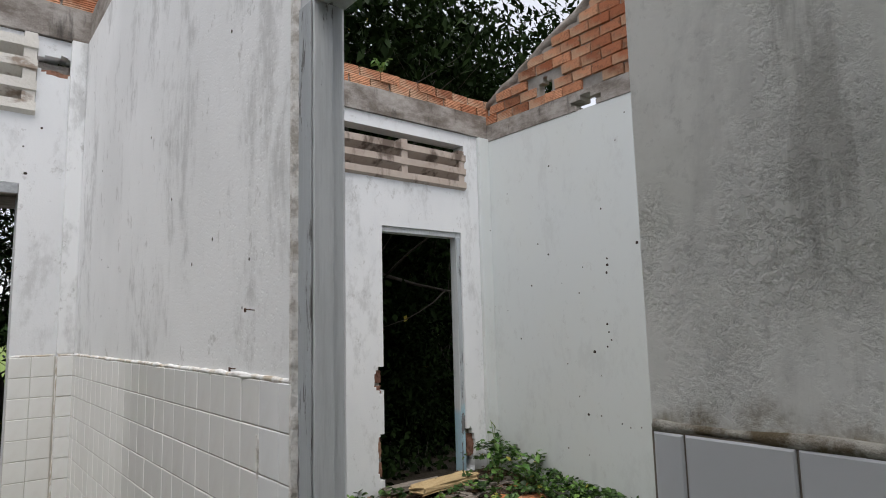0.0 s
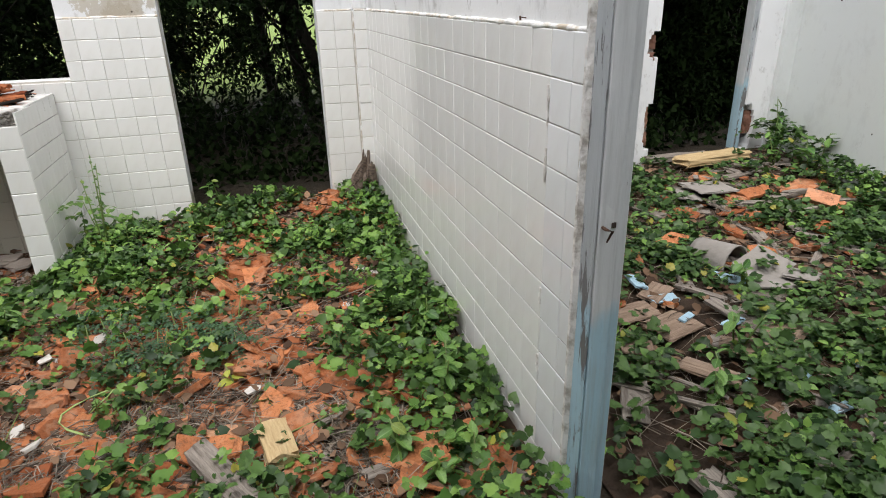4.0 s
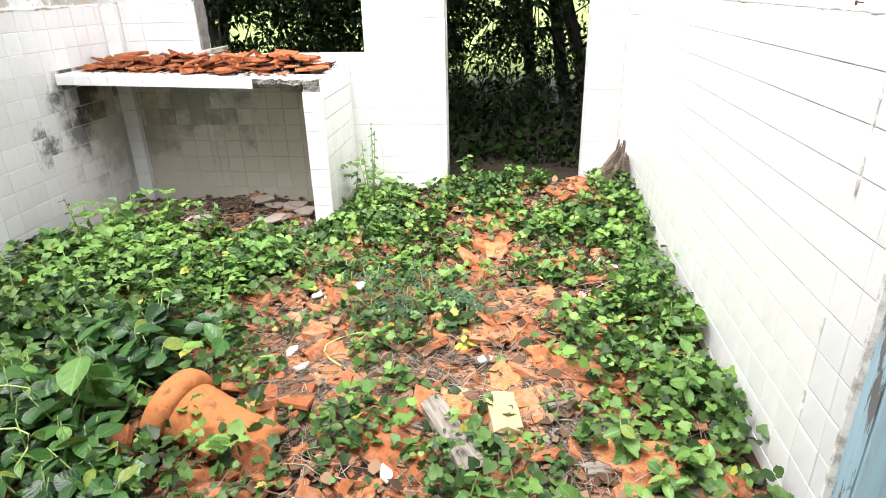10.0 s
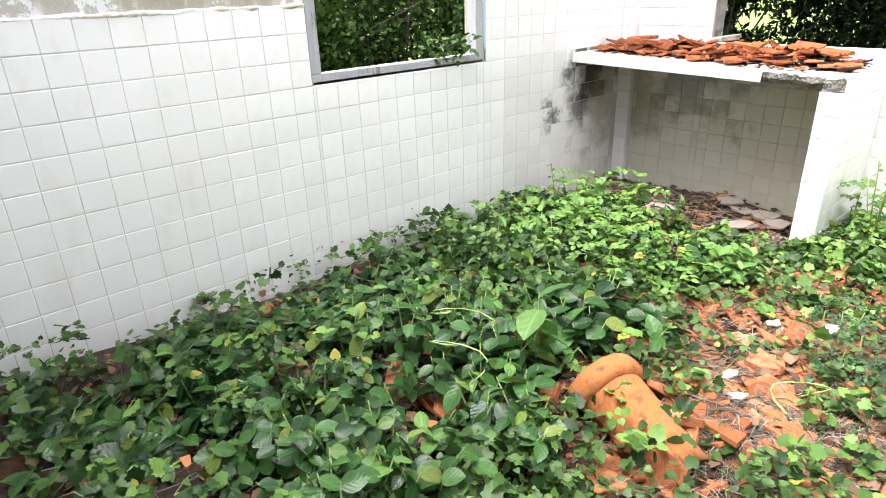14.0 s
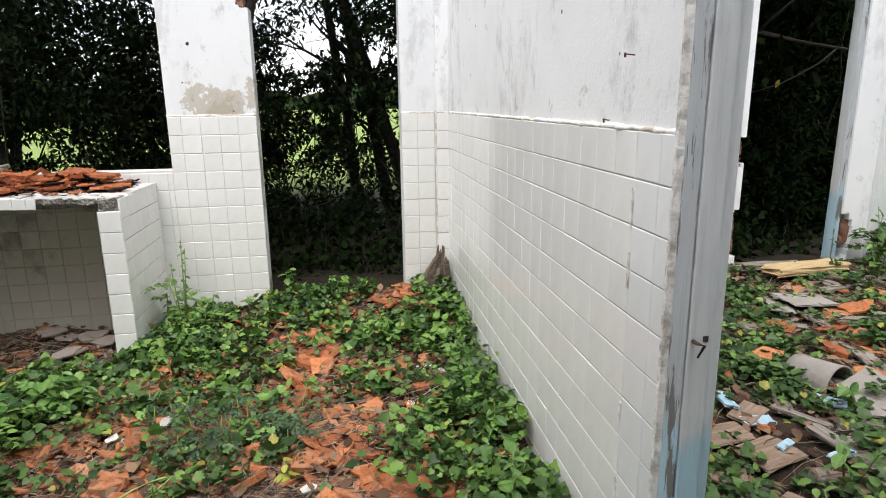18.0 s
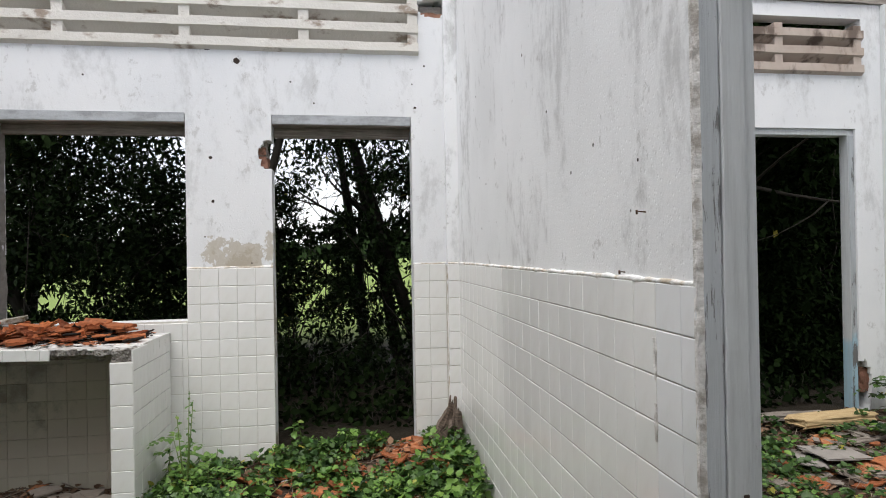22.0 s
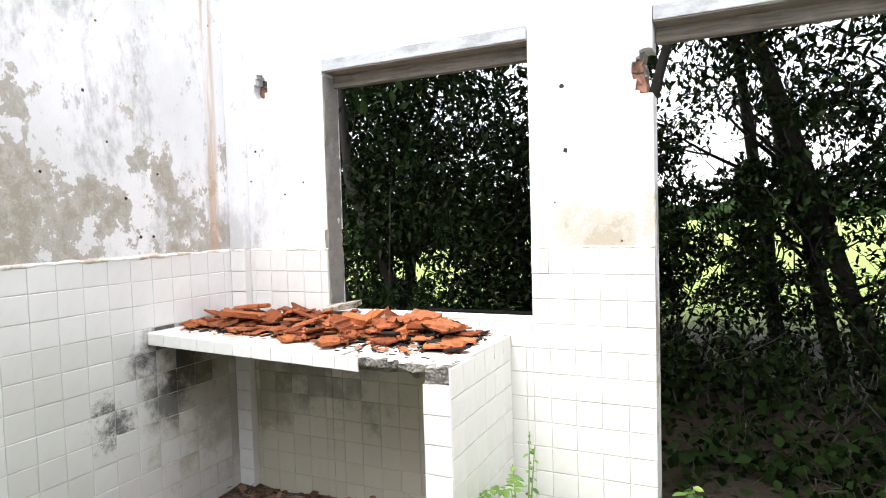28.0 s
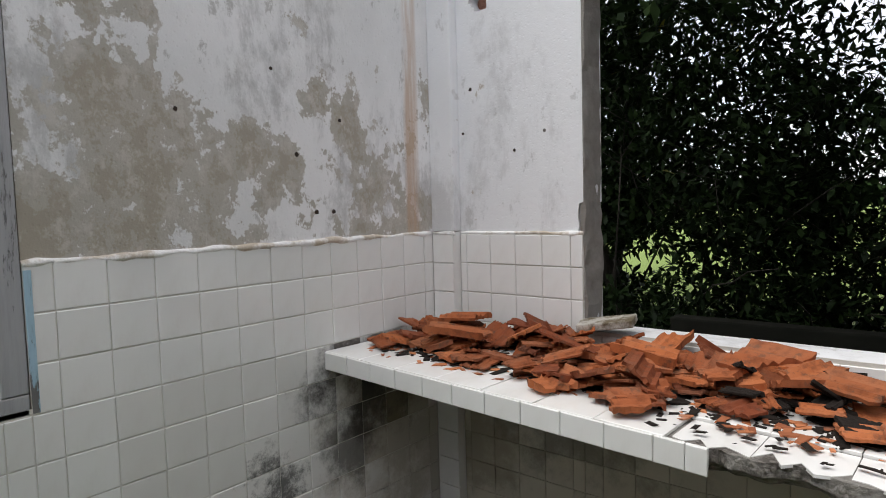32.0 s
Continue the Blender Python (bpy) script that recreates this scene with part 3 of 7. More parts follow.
def tile_field(parent, m, us, zs, solid_at, mat_at, limit=300, name="tile", near=None):
    """Glazed tiles on a plane: m takes (u, 0, z) to the world, the tiles' faces look along local -y. The first `limit` tiles
    (nearest to `near`) are parts, the rest one joined part."""
    cells = []
    for i in range(len(us) - 1):
        for j in range(len(zs) - 1):
            u0, u1, z0, z1 = us[i], us[i + 1], zs[j], zs[j + 1]
            if u1 - u0 < 0.012 or z1 - z0 < 0.012 or not solid_at((u0 + u1) / 2, (z0 + z1) / 2):
                continue
            cells.append((u0, u1, z0, z1))
    if near:
        cells.sort(key=lambda c: (c[0] + c[1] - 2 * near[0]) ** 2 + (c[2] + c[3] - 2 * near[1]) ** 2)
    rest_v, rest_f = [], []
    for n, (u0, u1, z0, z1) in enumerate(cells):
        mat = mat_at((u0 + u1) / 2, (z0 + z1) / 2)
        gap = 0.0012 if mat in (M_TILE_CREAM, M_TILE_MILDEW_SHADE) else 0.0021
        me = tile_mesh(u1 - u0 - gap, z1 - z0 - (0.0012 if mat is M_TILE_MILDEW_SHADE else JOINT), mat)
        q = m @ pose((u0 + u1) / 2, RNG.uniform(-0.0012, 0.0004), (z0 + z1) / 2, RNG.gauss(0, 0.2), RNG.gauss(0, 0.3), RNG.gauss(0, 0.2))
        if n < limit:
            put(name, me, parent, "", q)
        else:
            k = len(rest_v)
            rest_v += [tuple(q @ v.co) for v in me.vertices]
            rest_f += [tuple(k + i for i in p.vertices) for p in me.polygons]
    if rest_v:
        ob = put("tiles_beyond", mesh_of(rest_v, rest_f, mat_at(cells[-1][0], cells[-1][2]), "tiles"), parent)
        ob["kind"] = "stuff"


def grid_lines(a, b, start, cuts=(), pitch=PITCH):
    """Joint lines between a and b at the pitch, one of them at start, with cuts at the edges of openings."""
    vals = [a, b] + [c for c in cuts if a < c < b]
    n = math.ceil((a - start) / pitch)
    while start + n * pitch < b:
        v = start + n * pitch
        if v > a and all(abs(v - c) > 0.012 for c in cuts):
            vals.append(v)
        n += 1
    return sorted(set(vals))


def tube(points, radii, sides=6):
    """Vertices and faces of a bent, tapering round bar."""
    verts, faces = [], []
    pts = [Vector(p) for p in points]
    for i, p in enumerate(pts):
        d = (pts[min(i + 1, len(pts) - 1)] - pts[max(i - 1, 0)]).normalized()
        side = d.orthogonal().normalized()
        up = d.cross(side)
        for s in range(sides):
            a = 2 * math.pi * s / sides
            verts.append(p + radii[i] * (math.cos(a) * side + math.sin(a) * up))
    for i in range(len(pts) - 1):
        for s in range(sides):
            t = (s + 1) % sides
            faces.append((i * sides + s, i * sides + t, (i + 1) * sides + t, (i + 1) * sides + s))
    faces.append(tuple(range(sides - 1, -1, -1)))
    faces.append(tuple((len(pts) - 1) * sides + s for s in range(sides)))
    return verts, faces


def tubes(list_of, mat, name="tubes", sides=6):
    verts, faces = [], []
    for pts, radii in list_of:
        v, f = tube(pts, radii, sides)
        k = len(verts)
        verts += v
        faces += [tuple(k + i for i in q) for q in f]
    return mesh_of(verts, faces, mat, name, True)


LEAF_OVAL = (np.array([(0, 0, 0), (-0.30, 0.22, 0.06), (-0.33, 0.55, 0.07), (0, 1.0, -0.08), (0.33, 0.55, 0.07), (0.30, 0.22, 0.06), (0, 0.25, 0), (0, 0.6, 0.0)]),
             [(0, 6, 1), (1, 6, 7, 2), (2, 7, 3), (0, 5, 6), (5, 4, 7, 6), (4, 3, 7)])
LEAF_HEART = (np.array([(0, 0.08, 0), (-0.26, -0.08, 0.05), (-0.50, 0.22, 0.09), (-0.36, 0.62, 0.05), (0, 1.0, -0.1), (0.36, 0.62, 0.05), (0.50, 0.22, 0.09), (0.26, -0.08, 0.05), (0, 0.45, 0)]),
              [(0, 8, 2, 1), (2, 8, 3), (3, 8, 4), (0, 7, 6, 8), (6, 5, 8), (5, 4, 8)])
LEAF_IVY = (np.array([(0, 0.06, 0.0), (-0.22, -0.08, 0.05), (-0.44, 0.04, 0.10), (-0.43, 0.20, 0.06), (-0.55, 0.41, 0.04), (-0.36, 0.53, 0.06), (-0.29, 0.77, 0.01), (-0.13, 0.79, 0.04), (0, 0.98, -0.11),
                      (0.13, 0.79, 0.04), (0.29, 0.77, 0.01), (0.36, 0.53, 0.06), (0.55, 0.41, 0.04), (0.43, 0.20, 0.06), (0.44, 0.04, 0.10), (0.22, -0.08, 0.05), (0, 0.42, -0.05)]),
            [(0, 16, 2, 1), (2, 16, 3), (3, 16, 5, 4), (5, 16, 7, 6), (7, 16, 8), (0, 15, 14, 16), (14, 13, 16), (13, 12, 11, 16), (11, 10, 9, 16), (9, 8, 16)])
LEAF_SLIM = (np.array([(0, 0, 0), (-0.22, 0.45, 0.04), (0, 1, -0.05), (0.22, 0.45, 0.04)]), [(0, 2, 1), (0, 3, 2)])


def leaf_cloud(centres, sizes, template, mat, rng, tilt=35, name="leaves", droop=0.0, yaw=None):
    """Many small leaves as one mesh: each turned at random, tilted from the level by about `tilt` degrees."""
    base, tris = template
    n = len(centres)
    yaw = rng.uniform(0, 2 * np.pi, n) if yaw is None else yaw
    pit = np.radians(rng.normal(-droop, tilt, n))
    rol = np.radians(rng.normal(0, tilt * 0.8, n))
    cy, sy, cp, sp, cr, sr = np.cos(yaw), np.sin(yaw), np.cos(pit), np.sin(pit), np.cos(rol), np.sin(rol)
    v = base[None] * np.asarray(sizes)[:, None, None]
    x, y, z = v[..., 0], v[..., 1], v[..., 2]
    x, z = x * cr[:, None] + z * sr[:, None], -x * sr[:, None] + z * cr[:, None]
    y, z = y * cp[:, None] - z * sp[:, None], y * sp[:, None] + z * cp[:, None]
    x, y = x * cy[:, None] - y * sy[:, None], x * sy[:, None] + y * cy[:, None]
    pts = np.stack([x, y, z], -1) + np.asarray(centres)[:, None, :]
    nv = base.shape[0]
    flat = pts.reshape(-1, 3)
    loops, starts, totals, k = [], [], [], 0
    per = np.concatenate([np.array(t) for t in tris])
    counts = np.array([len(t) for t in tris])
    all_loops = (per[None] + (np.arange(n) * nv)[:, None]).reshape(-1)
    all_tot = np.tile(counts, n)
    all_start = np.concatenate([[0], np.cumsum(all_tot)[:-1]])
    me = bpy.data.meshes.new(name)
    me.vertices.add(len(flat))
    me.vertices.foreach_set("co", flat.astype(np.float32).ravel())
    me.loops.add(len(all_loops))
    me.loops.foreach_set("vertex_index", all_loops.astype(np.int32))
    me.polygons.add(len(all_tot))
    me.polygons.foreach_set("loop_start", all_start.astype(np.int32))
    me.materials.append(mat.m)
    me.update(calc_edges=True)
    me.validate()
    return me


def smooth01(a, b, v):
    t = min(1.0, max(0.0, (v - a) / (b - a)))
    return t * t * (3 - 2 * t)


def ground_z(x, y):
    """The littered ground: a low heap towards the back doors, hollows and lumps."""
    z = 0.045 + 0.055 * noise.noise(Vector((x * 1.1, y * 1.1, 0.3))) + 0.03 * noise.noise(Vector((x * 3.7, y * 3.7, 1.7)))
    if -2.5 < x < 4.4:
        z += 0.10 * smooth01(3.2, 4.4, y) * smooth01(-0.9, -0.1, x) * (1 - smooth01(4.6, 6.0, y))
    if x < -0.9:
        z -= 0.05 * smooth01(3.4, 3.9, y) * (1 - smooth01(4.6, 5.0, y))
    return z


def rosettes(centres, per, lo, hi, template, mat, rng, tilt=22, stalk=0.02):
    """Small plants: each centre carries a whorl of leaves that point outwards."""
    n = len(centres)
    base = np.repeat(np.asarray(centres), per, axis=0)
    a = np.repeat(rng.uniform(0, 2 * np.pi, n), per) + np.tile(np.arange(per) * 2.39996, n) + rng.normal(0, 0.25, n * per)
    out = rng.uniform(0.2, 1.0, n * per) * stalk
    base = base + np.stack([-np.sin(a) * out, np.cos(a) * out, rng.uniform(-0.5, 0.5, n * per) * stalk], -1)
    size = np.repeat(rng.uniform(lo, hi, n), per) * rng.uniform(0.6, 1.1, n * per)
    return leaf_cloud(base, size, template, mat, rng, tilt, "leaves", -8.0, a)

# ---- setting: ground ----
ROOM = dict(left=-2.413, right=1.008, back=4.455, front=0.36)
TOP, TILE_TOP, THICK = 3.17, 1.32, 0.14


def ground_sheet():
    def lines(lo, hi, step):
        inner = list(np.arange(lo, hi + 1e-6, step))
        outer, d, w = [], hi, step
        while d < 1500:
            w *= 1.6
            d += w
            outer.append(d)
        under, d, w = [], lo, step
        while d > -1500:
            w *= 1.6
            d -= w
            under.append(d)
        return under[::-1] + inner + outer
    xs, ys = lines(-4.5, 6.0, 0.09), lines(-2.5, 9.0, 0.09)
    verts, faces = [], []
    for y in ys:
        for x in xs:
            far = max(0, math.hypot(x, y - 3) - 8)
            verts.append((x, y, ground_z(x, y) - 0.15 * smooth01(0, 8, far)))
    n = len(xs)
    for j in range(len(ys) - 1):
        for i in range(n - 1):
            faces.append((j * n + i, j * n + i + 1, (j + 1) * n + i + 1, (j + 1) * n + i))
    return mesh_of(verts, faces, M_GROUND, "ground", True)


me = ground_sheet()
tagged(put("ground", me), "littered soil darkened for tree shade, running out into a bright green field", "ground", kind="structure")
inside = [(-2.41, 1.0, -1.9, 4.45), (1.15, 4.32, -1.9, 4.45)]
for name, (x0, x1, y0, y1), label in (("floor", inside[0], "kitchen floor buried under brick rubble and litter"), ("floor_room", inside[1], "floor of the next room buried under rotten wood and weeds")):
    nx, ny = round((x1 - x0) / 0.05), round((y1 - y0) / 0.05)
    v = [(x0 + (x1 - x0) * i / nx, y0 + (y1 - y0) * j / ny, ground_z(x0 + (x1 - x0) * i / nx, y0 + (y1 - y0) * j / ny) + 0.012) for j in range(ny + 1) for i in range(nx + 1)]
    f = [(j * (nx + 1) + i, j * (nx + 1) + i + 1, (j + 1) * (nx + 1) + i + 1, (j + 1) * (nx + 1) + i) for j in range(ny) for i in range(nx)]
    tagged(put(name, mesh_of(v, f, M_SOIL, name, True)), label, "floor", kind="structure")

# ---- setting: walls ----
WIN = (-1.786, -0.698, 1.0, 2.293)
DOOR = (-0.180, 0.708, -0.2, 2.286)
LWIN = (1.925, 3.030, 1.0, 2.268)
PDOOR = (0.713, 1.640, -0.2, 2.23)
FDOOR = (3.135, 3.985, -0.2, 2.250)
LOUV = (-2.14, 0.762, 2.705, 3.13)
FLOUV = (1.90, 4.045, 2.655, 3.06)


def inside_of(r, u, z):
    return r[0] < u < r[1] and r[2] < z < r[3]


CHIPS = [(-2.185, 2.200, 0.050, 0.060), (-0.205, 2.030, 0.055, 0.085), (0.86, 3.01, 0.10, 0.065), (-1.785, 1.35, 0.016, 0.10),
         (3.11, 1.02, 0.06, 0.10), (3.12, 0.45, 0.05, 0.18), (4.02, 0.35, 0.06, 0.20)]


def chipped(u, z):
    for cu, cz, ru, rz in CHIPS:
        w = 0.35 * noise.noise(Vector((u * 17, z * 17, 2.2)))
        if ((u - cu) / ru) ** 2 + ((z - cz) / rz) ** 2 < 1 + w:
            return True
    return False


holes = (WIN, DOOR, LOUV, FDOOR, FLOUV)
us = breaks(-2.56, 4.47, 0.08, [r[i] for r in holes for i in (0, 1)])
for cu, cz, ru, rz in CHIPS:
    us = sorted(set(us + [round(cu - ru * 1.3 + i * ru * 0.26, 4) for i in range(11)]))
zs = breaks(-0.3, TOP, 0.08, [r[i] for r in holes for i in (2, 3)])
for cu, cz, ru, rz in CHIPS:
    zs = sorted(set(zs + [round(cz - rz * 1.3 + i * rz * 0.26, 4) for i in range(11)]))


def thin(vals, must):
    out = [vals[0]]
    for v in vals[1:]:
        if v in must or v - out[-1] > 0.011:
            if v in must and out[-1] not in must and v - out[-1] < 0.008:
                out[-1] = v
            else:
                out.append(v)
    return out


must_u = {-2.56, 4.47, *[r[i] for r in holes for i in (0, 1)]}
must_z = {-0.3, TOP, *[r[i] for r in holes for i in (2, 3)]}
us, zs = thin(us, must_u), thin(zs, must_z)
back = put("wall_north", wall_mesh(us, zs, lambda u, z: any(inside_of(r, u, z) for r in holes) or chipped(u, z), ROOM["back"], THICK, "x", M_PLASTER_BACK, 1, 0.012, must_u | must_z))
tagged(back, "whitewashed exterior wall with window, doorways and concrete louvres", "wall", kind="structure")

us = breaks(-2.0, 4.455, 0.25, LWIN[:2])
zs = breaks(-0.3, TOP, 0.25, LWIN[2:])
left = put("wall_west", wall_mesh(us, zs, lambda u, z: inside_of(LWIN, u, z), ROOM["left"], THICK, "y", M_PLASTER_LEFT, -1))
tagged(left, "whitewashed wall with flaking paint over brown plaster", "wall", kind="structure")

us = breaks(PDOOR[1], 4.455, 0.25)
zs = breaks(-0.3, TOP, 0.25)
part_wall = put("wall_partition", wall_mesh(us, zs, lambda u, z: False, ROOM["right"], 0.13, "y", M_PLASTER_PART, 1))
tagged(part_wall, "streaked white partition wall with cream tiles below", "wall", kind="structure")
us = breaks(-2.0, PDOOR[0], 0.25)
near_wall = put("wall_partition_near", wall_mesh(us, zs, lambda u, z: False, ROOM["right"], 0.13, "y", M_ROUGHCAST, 1))
tagged(near_wall, "grey roughcast wall end with mould and tiles below", "wall", kind="structure")
me = bm_mesh(box_bm(ROOM["right"], ROOM["right"] + 0.13, PDOOR[0], PDOOR[1], PDOOR[3], TOP), M_PLASTER_PART)
tagged(put("wall_over_door", me), "streaked plaster over the inner doorway", "wall", kind="structure")

put("wall_edge", bm_mesh(box_bm(ROOM["right"], ROOM["right"] + 0.006, PDOOR[0], 0.762, 0, TOP), M_ROUGHCAST), near_wall)

# the front wall with the doorway in which the walk begins, and the plain walls behind
FRONT_DOOR = (-0.80, 0.80, -0.3, 2.2)
us = breaks(-2.413, 1.007, 0.3, FRONT_DOOR[:2])
zs = breaks(-0.3, TOP, 0.3, FRONT_DOOR[2:])
tagged(put("wall_south", wall_mesh(us, zs, lambda u, z: inside_of(FRONT_DOOR, u, z), ROOM["front"], 0.13, "x", M_PLASTER_BACK, -1)), "plain whitewashed wall with an empty doorway", "wall", kind="structure")
us = breaks(-2.56, 4.47, 0.5)
tagged(put("wall_yard", wall_mesh(us, breaks(-0.3, TOP, 0.5), lambda u, z: False, -2.0, 0.13, "x", M_PLASTER_BACK, -1)), "plain whitewashed wall", "wall", kind="structure")

# Never in view: added to cut skylight from behind and darken the near floor.
tagged(put("ceiling", bm_mesh(box_bm(-2.55, 4.46, -2.1, -0.40, TOP + 0.004, TOP + 0.12), M_PLASTER_BACK)), "unseen plain ceiling added over the front to block skylight", "ceiling", kind="structure")

# far wall of the next room, with its brick gable
FAR = 4.335
us = breaks(-2.0, 4.455, 0.10)
zs = [-0.3] + breaks(0.0, 3.14, 0.1)


def far_hole(u, z):
    return ((u - 3.28) / 0.10) ** 2 + ((z - 3.17) / 0.055) ** 2 < 1


far = put("wall_east", wall_mesh(us, zs, far_hole, FAR, THICK, "y", M_PLASTER_FAR, 1))
tagged(far, "pale blue-white plaster wall with pock marks under a brick gable", "wall", kind="structure")

# ring beams
for name, box, label in (("beam_north", (-2.56, 4.47, ROOM["back"] - 0.022, ROOM["back"] + THICK, TOP + 0.003, 3.385), "rough grey concrete ring beam"),
                         ("beam_partition", (ROOM["right"] + 0.01, ROOM["right"] + 0.12, -0.55, 4.43, TOP + 0.003, 3.36), "weathered concrete beam on the partition"),
                         ("beam_west", (-2.55, ROOM["left"] + 0.01, -0.55, 4.43, TOP + 0.003, 3.36), "weathered concrete beam on the outer wall")):
    bm = box_bm(*box)
    bmesh.ops.subdivide_edges(bm, edges=[e for e in bm.edges if e.calc_length() > 1], cuts=40)
    for v in bm.verts:
        v.co += Vector([0.008 * noise.noise(v.co * 9 + Vector((s, 0, 0))) for s in (0, 5, 9)])
    tagged(put(name, bm_mesh(bm, M_BEAM)), label, "beam", kind="structure")
us = breaks(-2.0, 4.43, 0.05)
zs = breaks(3.143, 3.30, 0.04)
tagged(put("beam_east", wall_mesh(us, zs, lambda u, z: ((u - 3.28) / 0.13) ** 2 + ((z - 3.19) / 0.06) ** 2 < 1 + 0.3 * noise.noise(Vector((u * 20, z * 20, 0))), FAR - 0.006, THICK, "y", M_BEAM, 1)), "grey concrete beam with a hole knocked through", "beam", kind="structure")


def brick_mesh(w, h, d, seed):
    r = random.Random(seed)
    bm = box_bm(-w / 2, w / 2, 0, d, -h / 2, h / 2)
    for v in bm.verts:
        v.co += Vector([r.uniform(-0.005, 0.005) for _ in range(3)])
    bmesh.ops.bevel(bm, geom=list(bm.edges), offset=0.004, segments=1, affect="EDGES")
    return bm_mesh(bm, M_BRICK, "brick")


BRICKS = [brick_mesh(0.185, 0.082, 0.11, s) for s in range(5)]
parapet = thing("parapet", "two ragged courses of orange hollow brick on the beam", "parapet", kind="structure")
r = random.Random(5)
bed = box_bm(-2.5, 4.4, ROOM["back"] + 0.02, ROOM["back"] + 0.10, 3.386, 3.50)
put("mortar_bed", bm_mesh(bed, M_MORTAR), parapet)
for row in range(2):
    x = -2.5 + (0.1 if row else 0)
    while x < 4.36:
        if not (row == 1 and r.random() < 0.08):
            put("brick", r.choice(BRICKS), parapet, "", pose(x + 0.1, ROOM["back"] + r.uniform(-0.012, 0.01), 3.43 + row * 0.079 - 0.004 * row, r.uniform(-2, 2), r.uniform(-1.5, 1.5), r.uniform(-2, 2)))
        x += 0.198
gable = thing("gable", "triangular gable of orange hollow brick, broken along its slope", "gable", kind="structure")


def gable_top(y):
    return 3.50 + (4.44 - y) * (0.46 if y > 3.7 else 0.40) - (0.0 if y > 3.7 else -0.044)


us = breaks(1.4, 4.43, 0.05)
zs = breaks(3.303, 4.75, 0.05)
put("mortar_core", wall_mesh(us, zs, lambda u, z: z > gable_top(u) - 0.05 or ((u - 3.71) / 0.075) ** 2 + ((z - 3.45) / 0.10) ** 2 < 1, FAR + 0.02, 0.08, "y", M_MORTAR, 1), gable)
row = 0
z = 3.345
while z < 4.7:
    y = 4.40 - (0.1 if row % 2 else 0.0)
    while y > 1.5:
        if z < gable_top(y) - 0.055 and not (abs(y - 3.71) < 0.12 and abs(z - 3.45) < 0.10) and not (z < 3.36 and 3.1 < y < 3.4):
            me = r.choice(BRICKS)
            put("brick", me, gable, "", pose(FAR + r.uniform(-0.014, 0.006), y, z, r.uniform(-2, 2), 0, -90 + r.uniform(-1.5, 1.5)))
        y -= 0.198
    z += 0.094
    row += 1
cap = [((FAR + 0.05, y, gable_top(y) + 0.0), 0.05) for y in np.arange(4.45, 1.4, -0.12)]
cap = [(Vector(p) + Vector((0, 0, 0.02 * noise.noise(Vector(p) * 5))), rr * (1 + 0.3 * noise.noise(Vector(p) * 8))) for p, rr in cap]
v, f = tube([p for p, _ in cap], [q for _, q in cap], 8)
put("mortar_cap", mesh_of(v, f, M_BEAM, "cap", True), gable)

# pilasters in the corners
for name, box, mat in (("pilaster_west", (ROOM["left"], -2.30, 4.412, ROOM["back"], TILE_TOP + 0.012, TOP), M_PLASTER_BACK), ("pilaster_east", (0.925, ROOM["right"], 4.405, ROOM["back"], TILE_TOP + 0.012, TOP), M_PLASTER_PART),
                       ("pilaster_far", (4.205, FAR, 4.415, ROOM["back"], -0.2, 3.165), M_PLASTER_FAR)):
    tagged(put(name, bm_mesh(box_bm(*box, bevel=0.006), mat)), "plastered corner pilaster", "pilaster", kind="structure")
# ---- tiles ----
zs = grid_lines(0.0, TILE_TOP, TILE_TOP)
us = grid_lines(-2.30, 0.925, DOOR[0], (WIN[0], WIN[1], DOOR[1]))
tiled_back = lambda u, z: not (WIN[0] < u < WIN[1] and z > 0.99) and not inside_of(DOOR, u, z)


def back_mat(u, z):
    return M_TILE_MILDEW_SHADE if u < -0.92 and z < 0.90 else M_TILE


def slab(parent, box, mat=M_GROUT, name="grout_bed"):
    put(name, bm_mesh(box_bm(*box), mat), parent)


for u0, u1, z0, z1 in ((-2.30, WIN[0], 0, TILE_TOP), (WIN[0], WIN[1], 0, WIN[2]), (WIN[1], DOOR[0], 0, TILE_TOP), (DOOR[1], 0.925, 0, TILE_TOP)):
    slab(back, (u0, u1, ROOM["back"] - 0.005, ROOM["back"], z0, z1))
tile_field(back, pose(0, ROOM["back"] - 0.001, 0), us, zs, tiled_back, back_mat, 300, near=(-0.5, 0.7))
slab(back, (0.9255, ROOM["right"], 4.400, ROOM["back"], 0, TILE_TOP), M_LEDGE)
slab(back, (ROOM["right"] - 0.0045, ROOM["right"] - 0.0015, 4.3885, 4.3995, 0, TILE_TOP), M_JOINT_GREY, "corner_joint")
tile_field(back, pose(0, 4.399, 0), [0.926, ROOM["right"] - 0.004], grid_lines(0, TILE_TOP, TILE_TOP), lambda u, z: True, lambda u, z: M_TILE_CREAM)
slab(back, (ROOM["left"], -2.303, 4.412, ROOM["back"], 0, TILE_TOP + 0.010), M_TILE)
tile_field(back, pose(0, 4.411, 0), [ROOM["left"] + 0.01, -2.30], grid_lines(0, TILE_TOP, TILE_TOP), lambda u, z: True, lambda u, z: M_TILE)
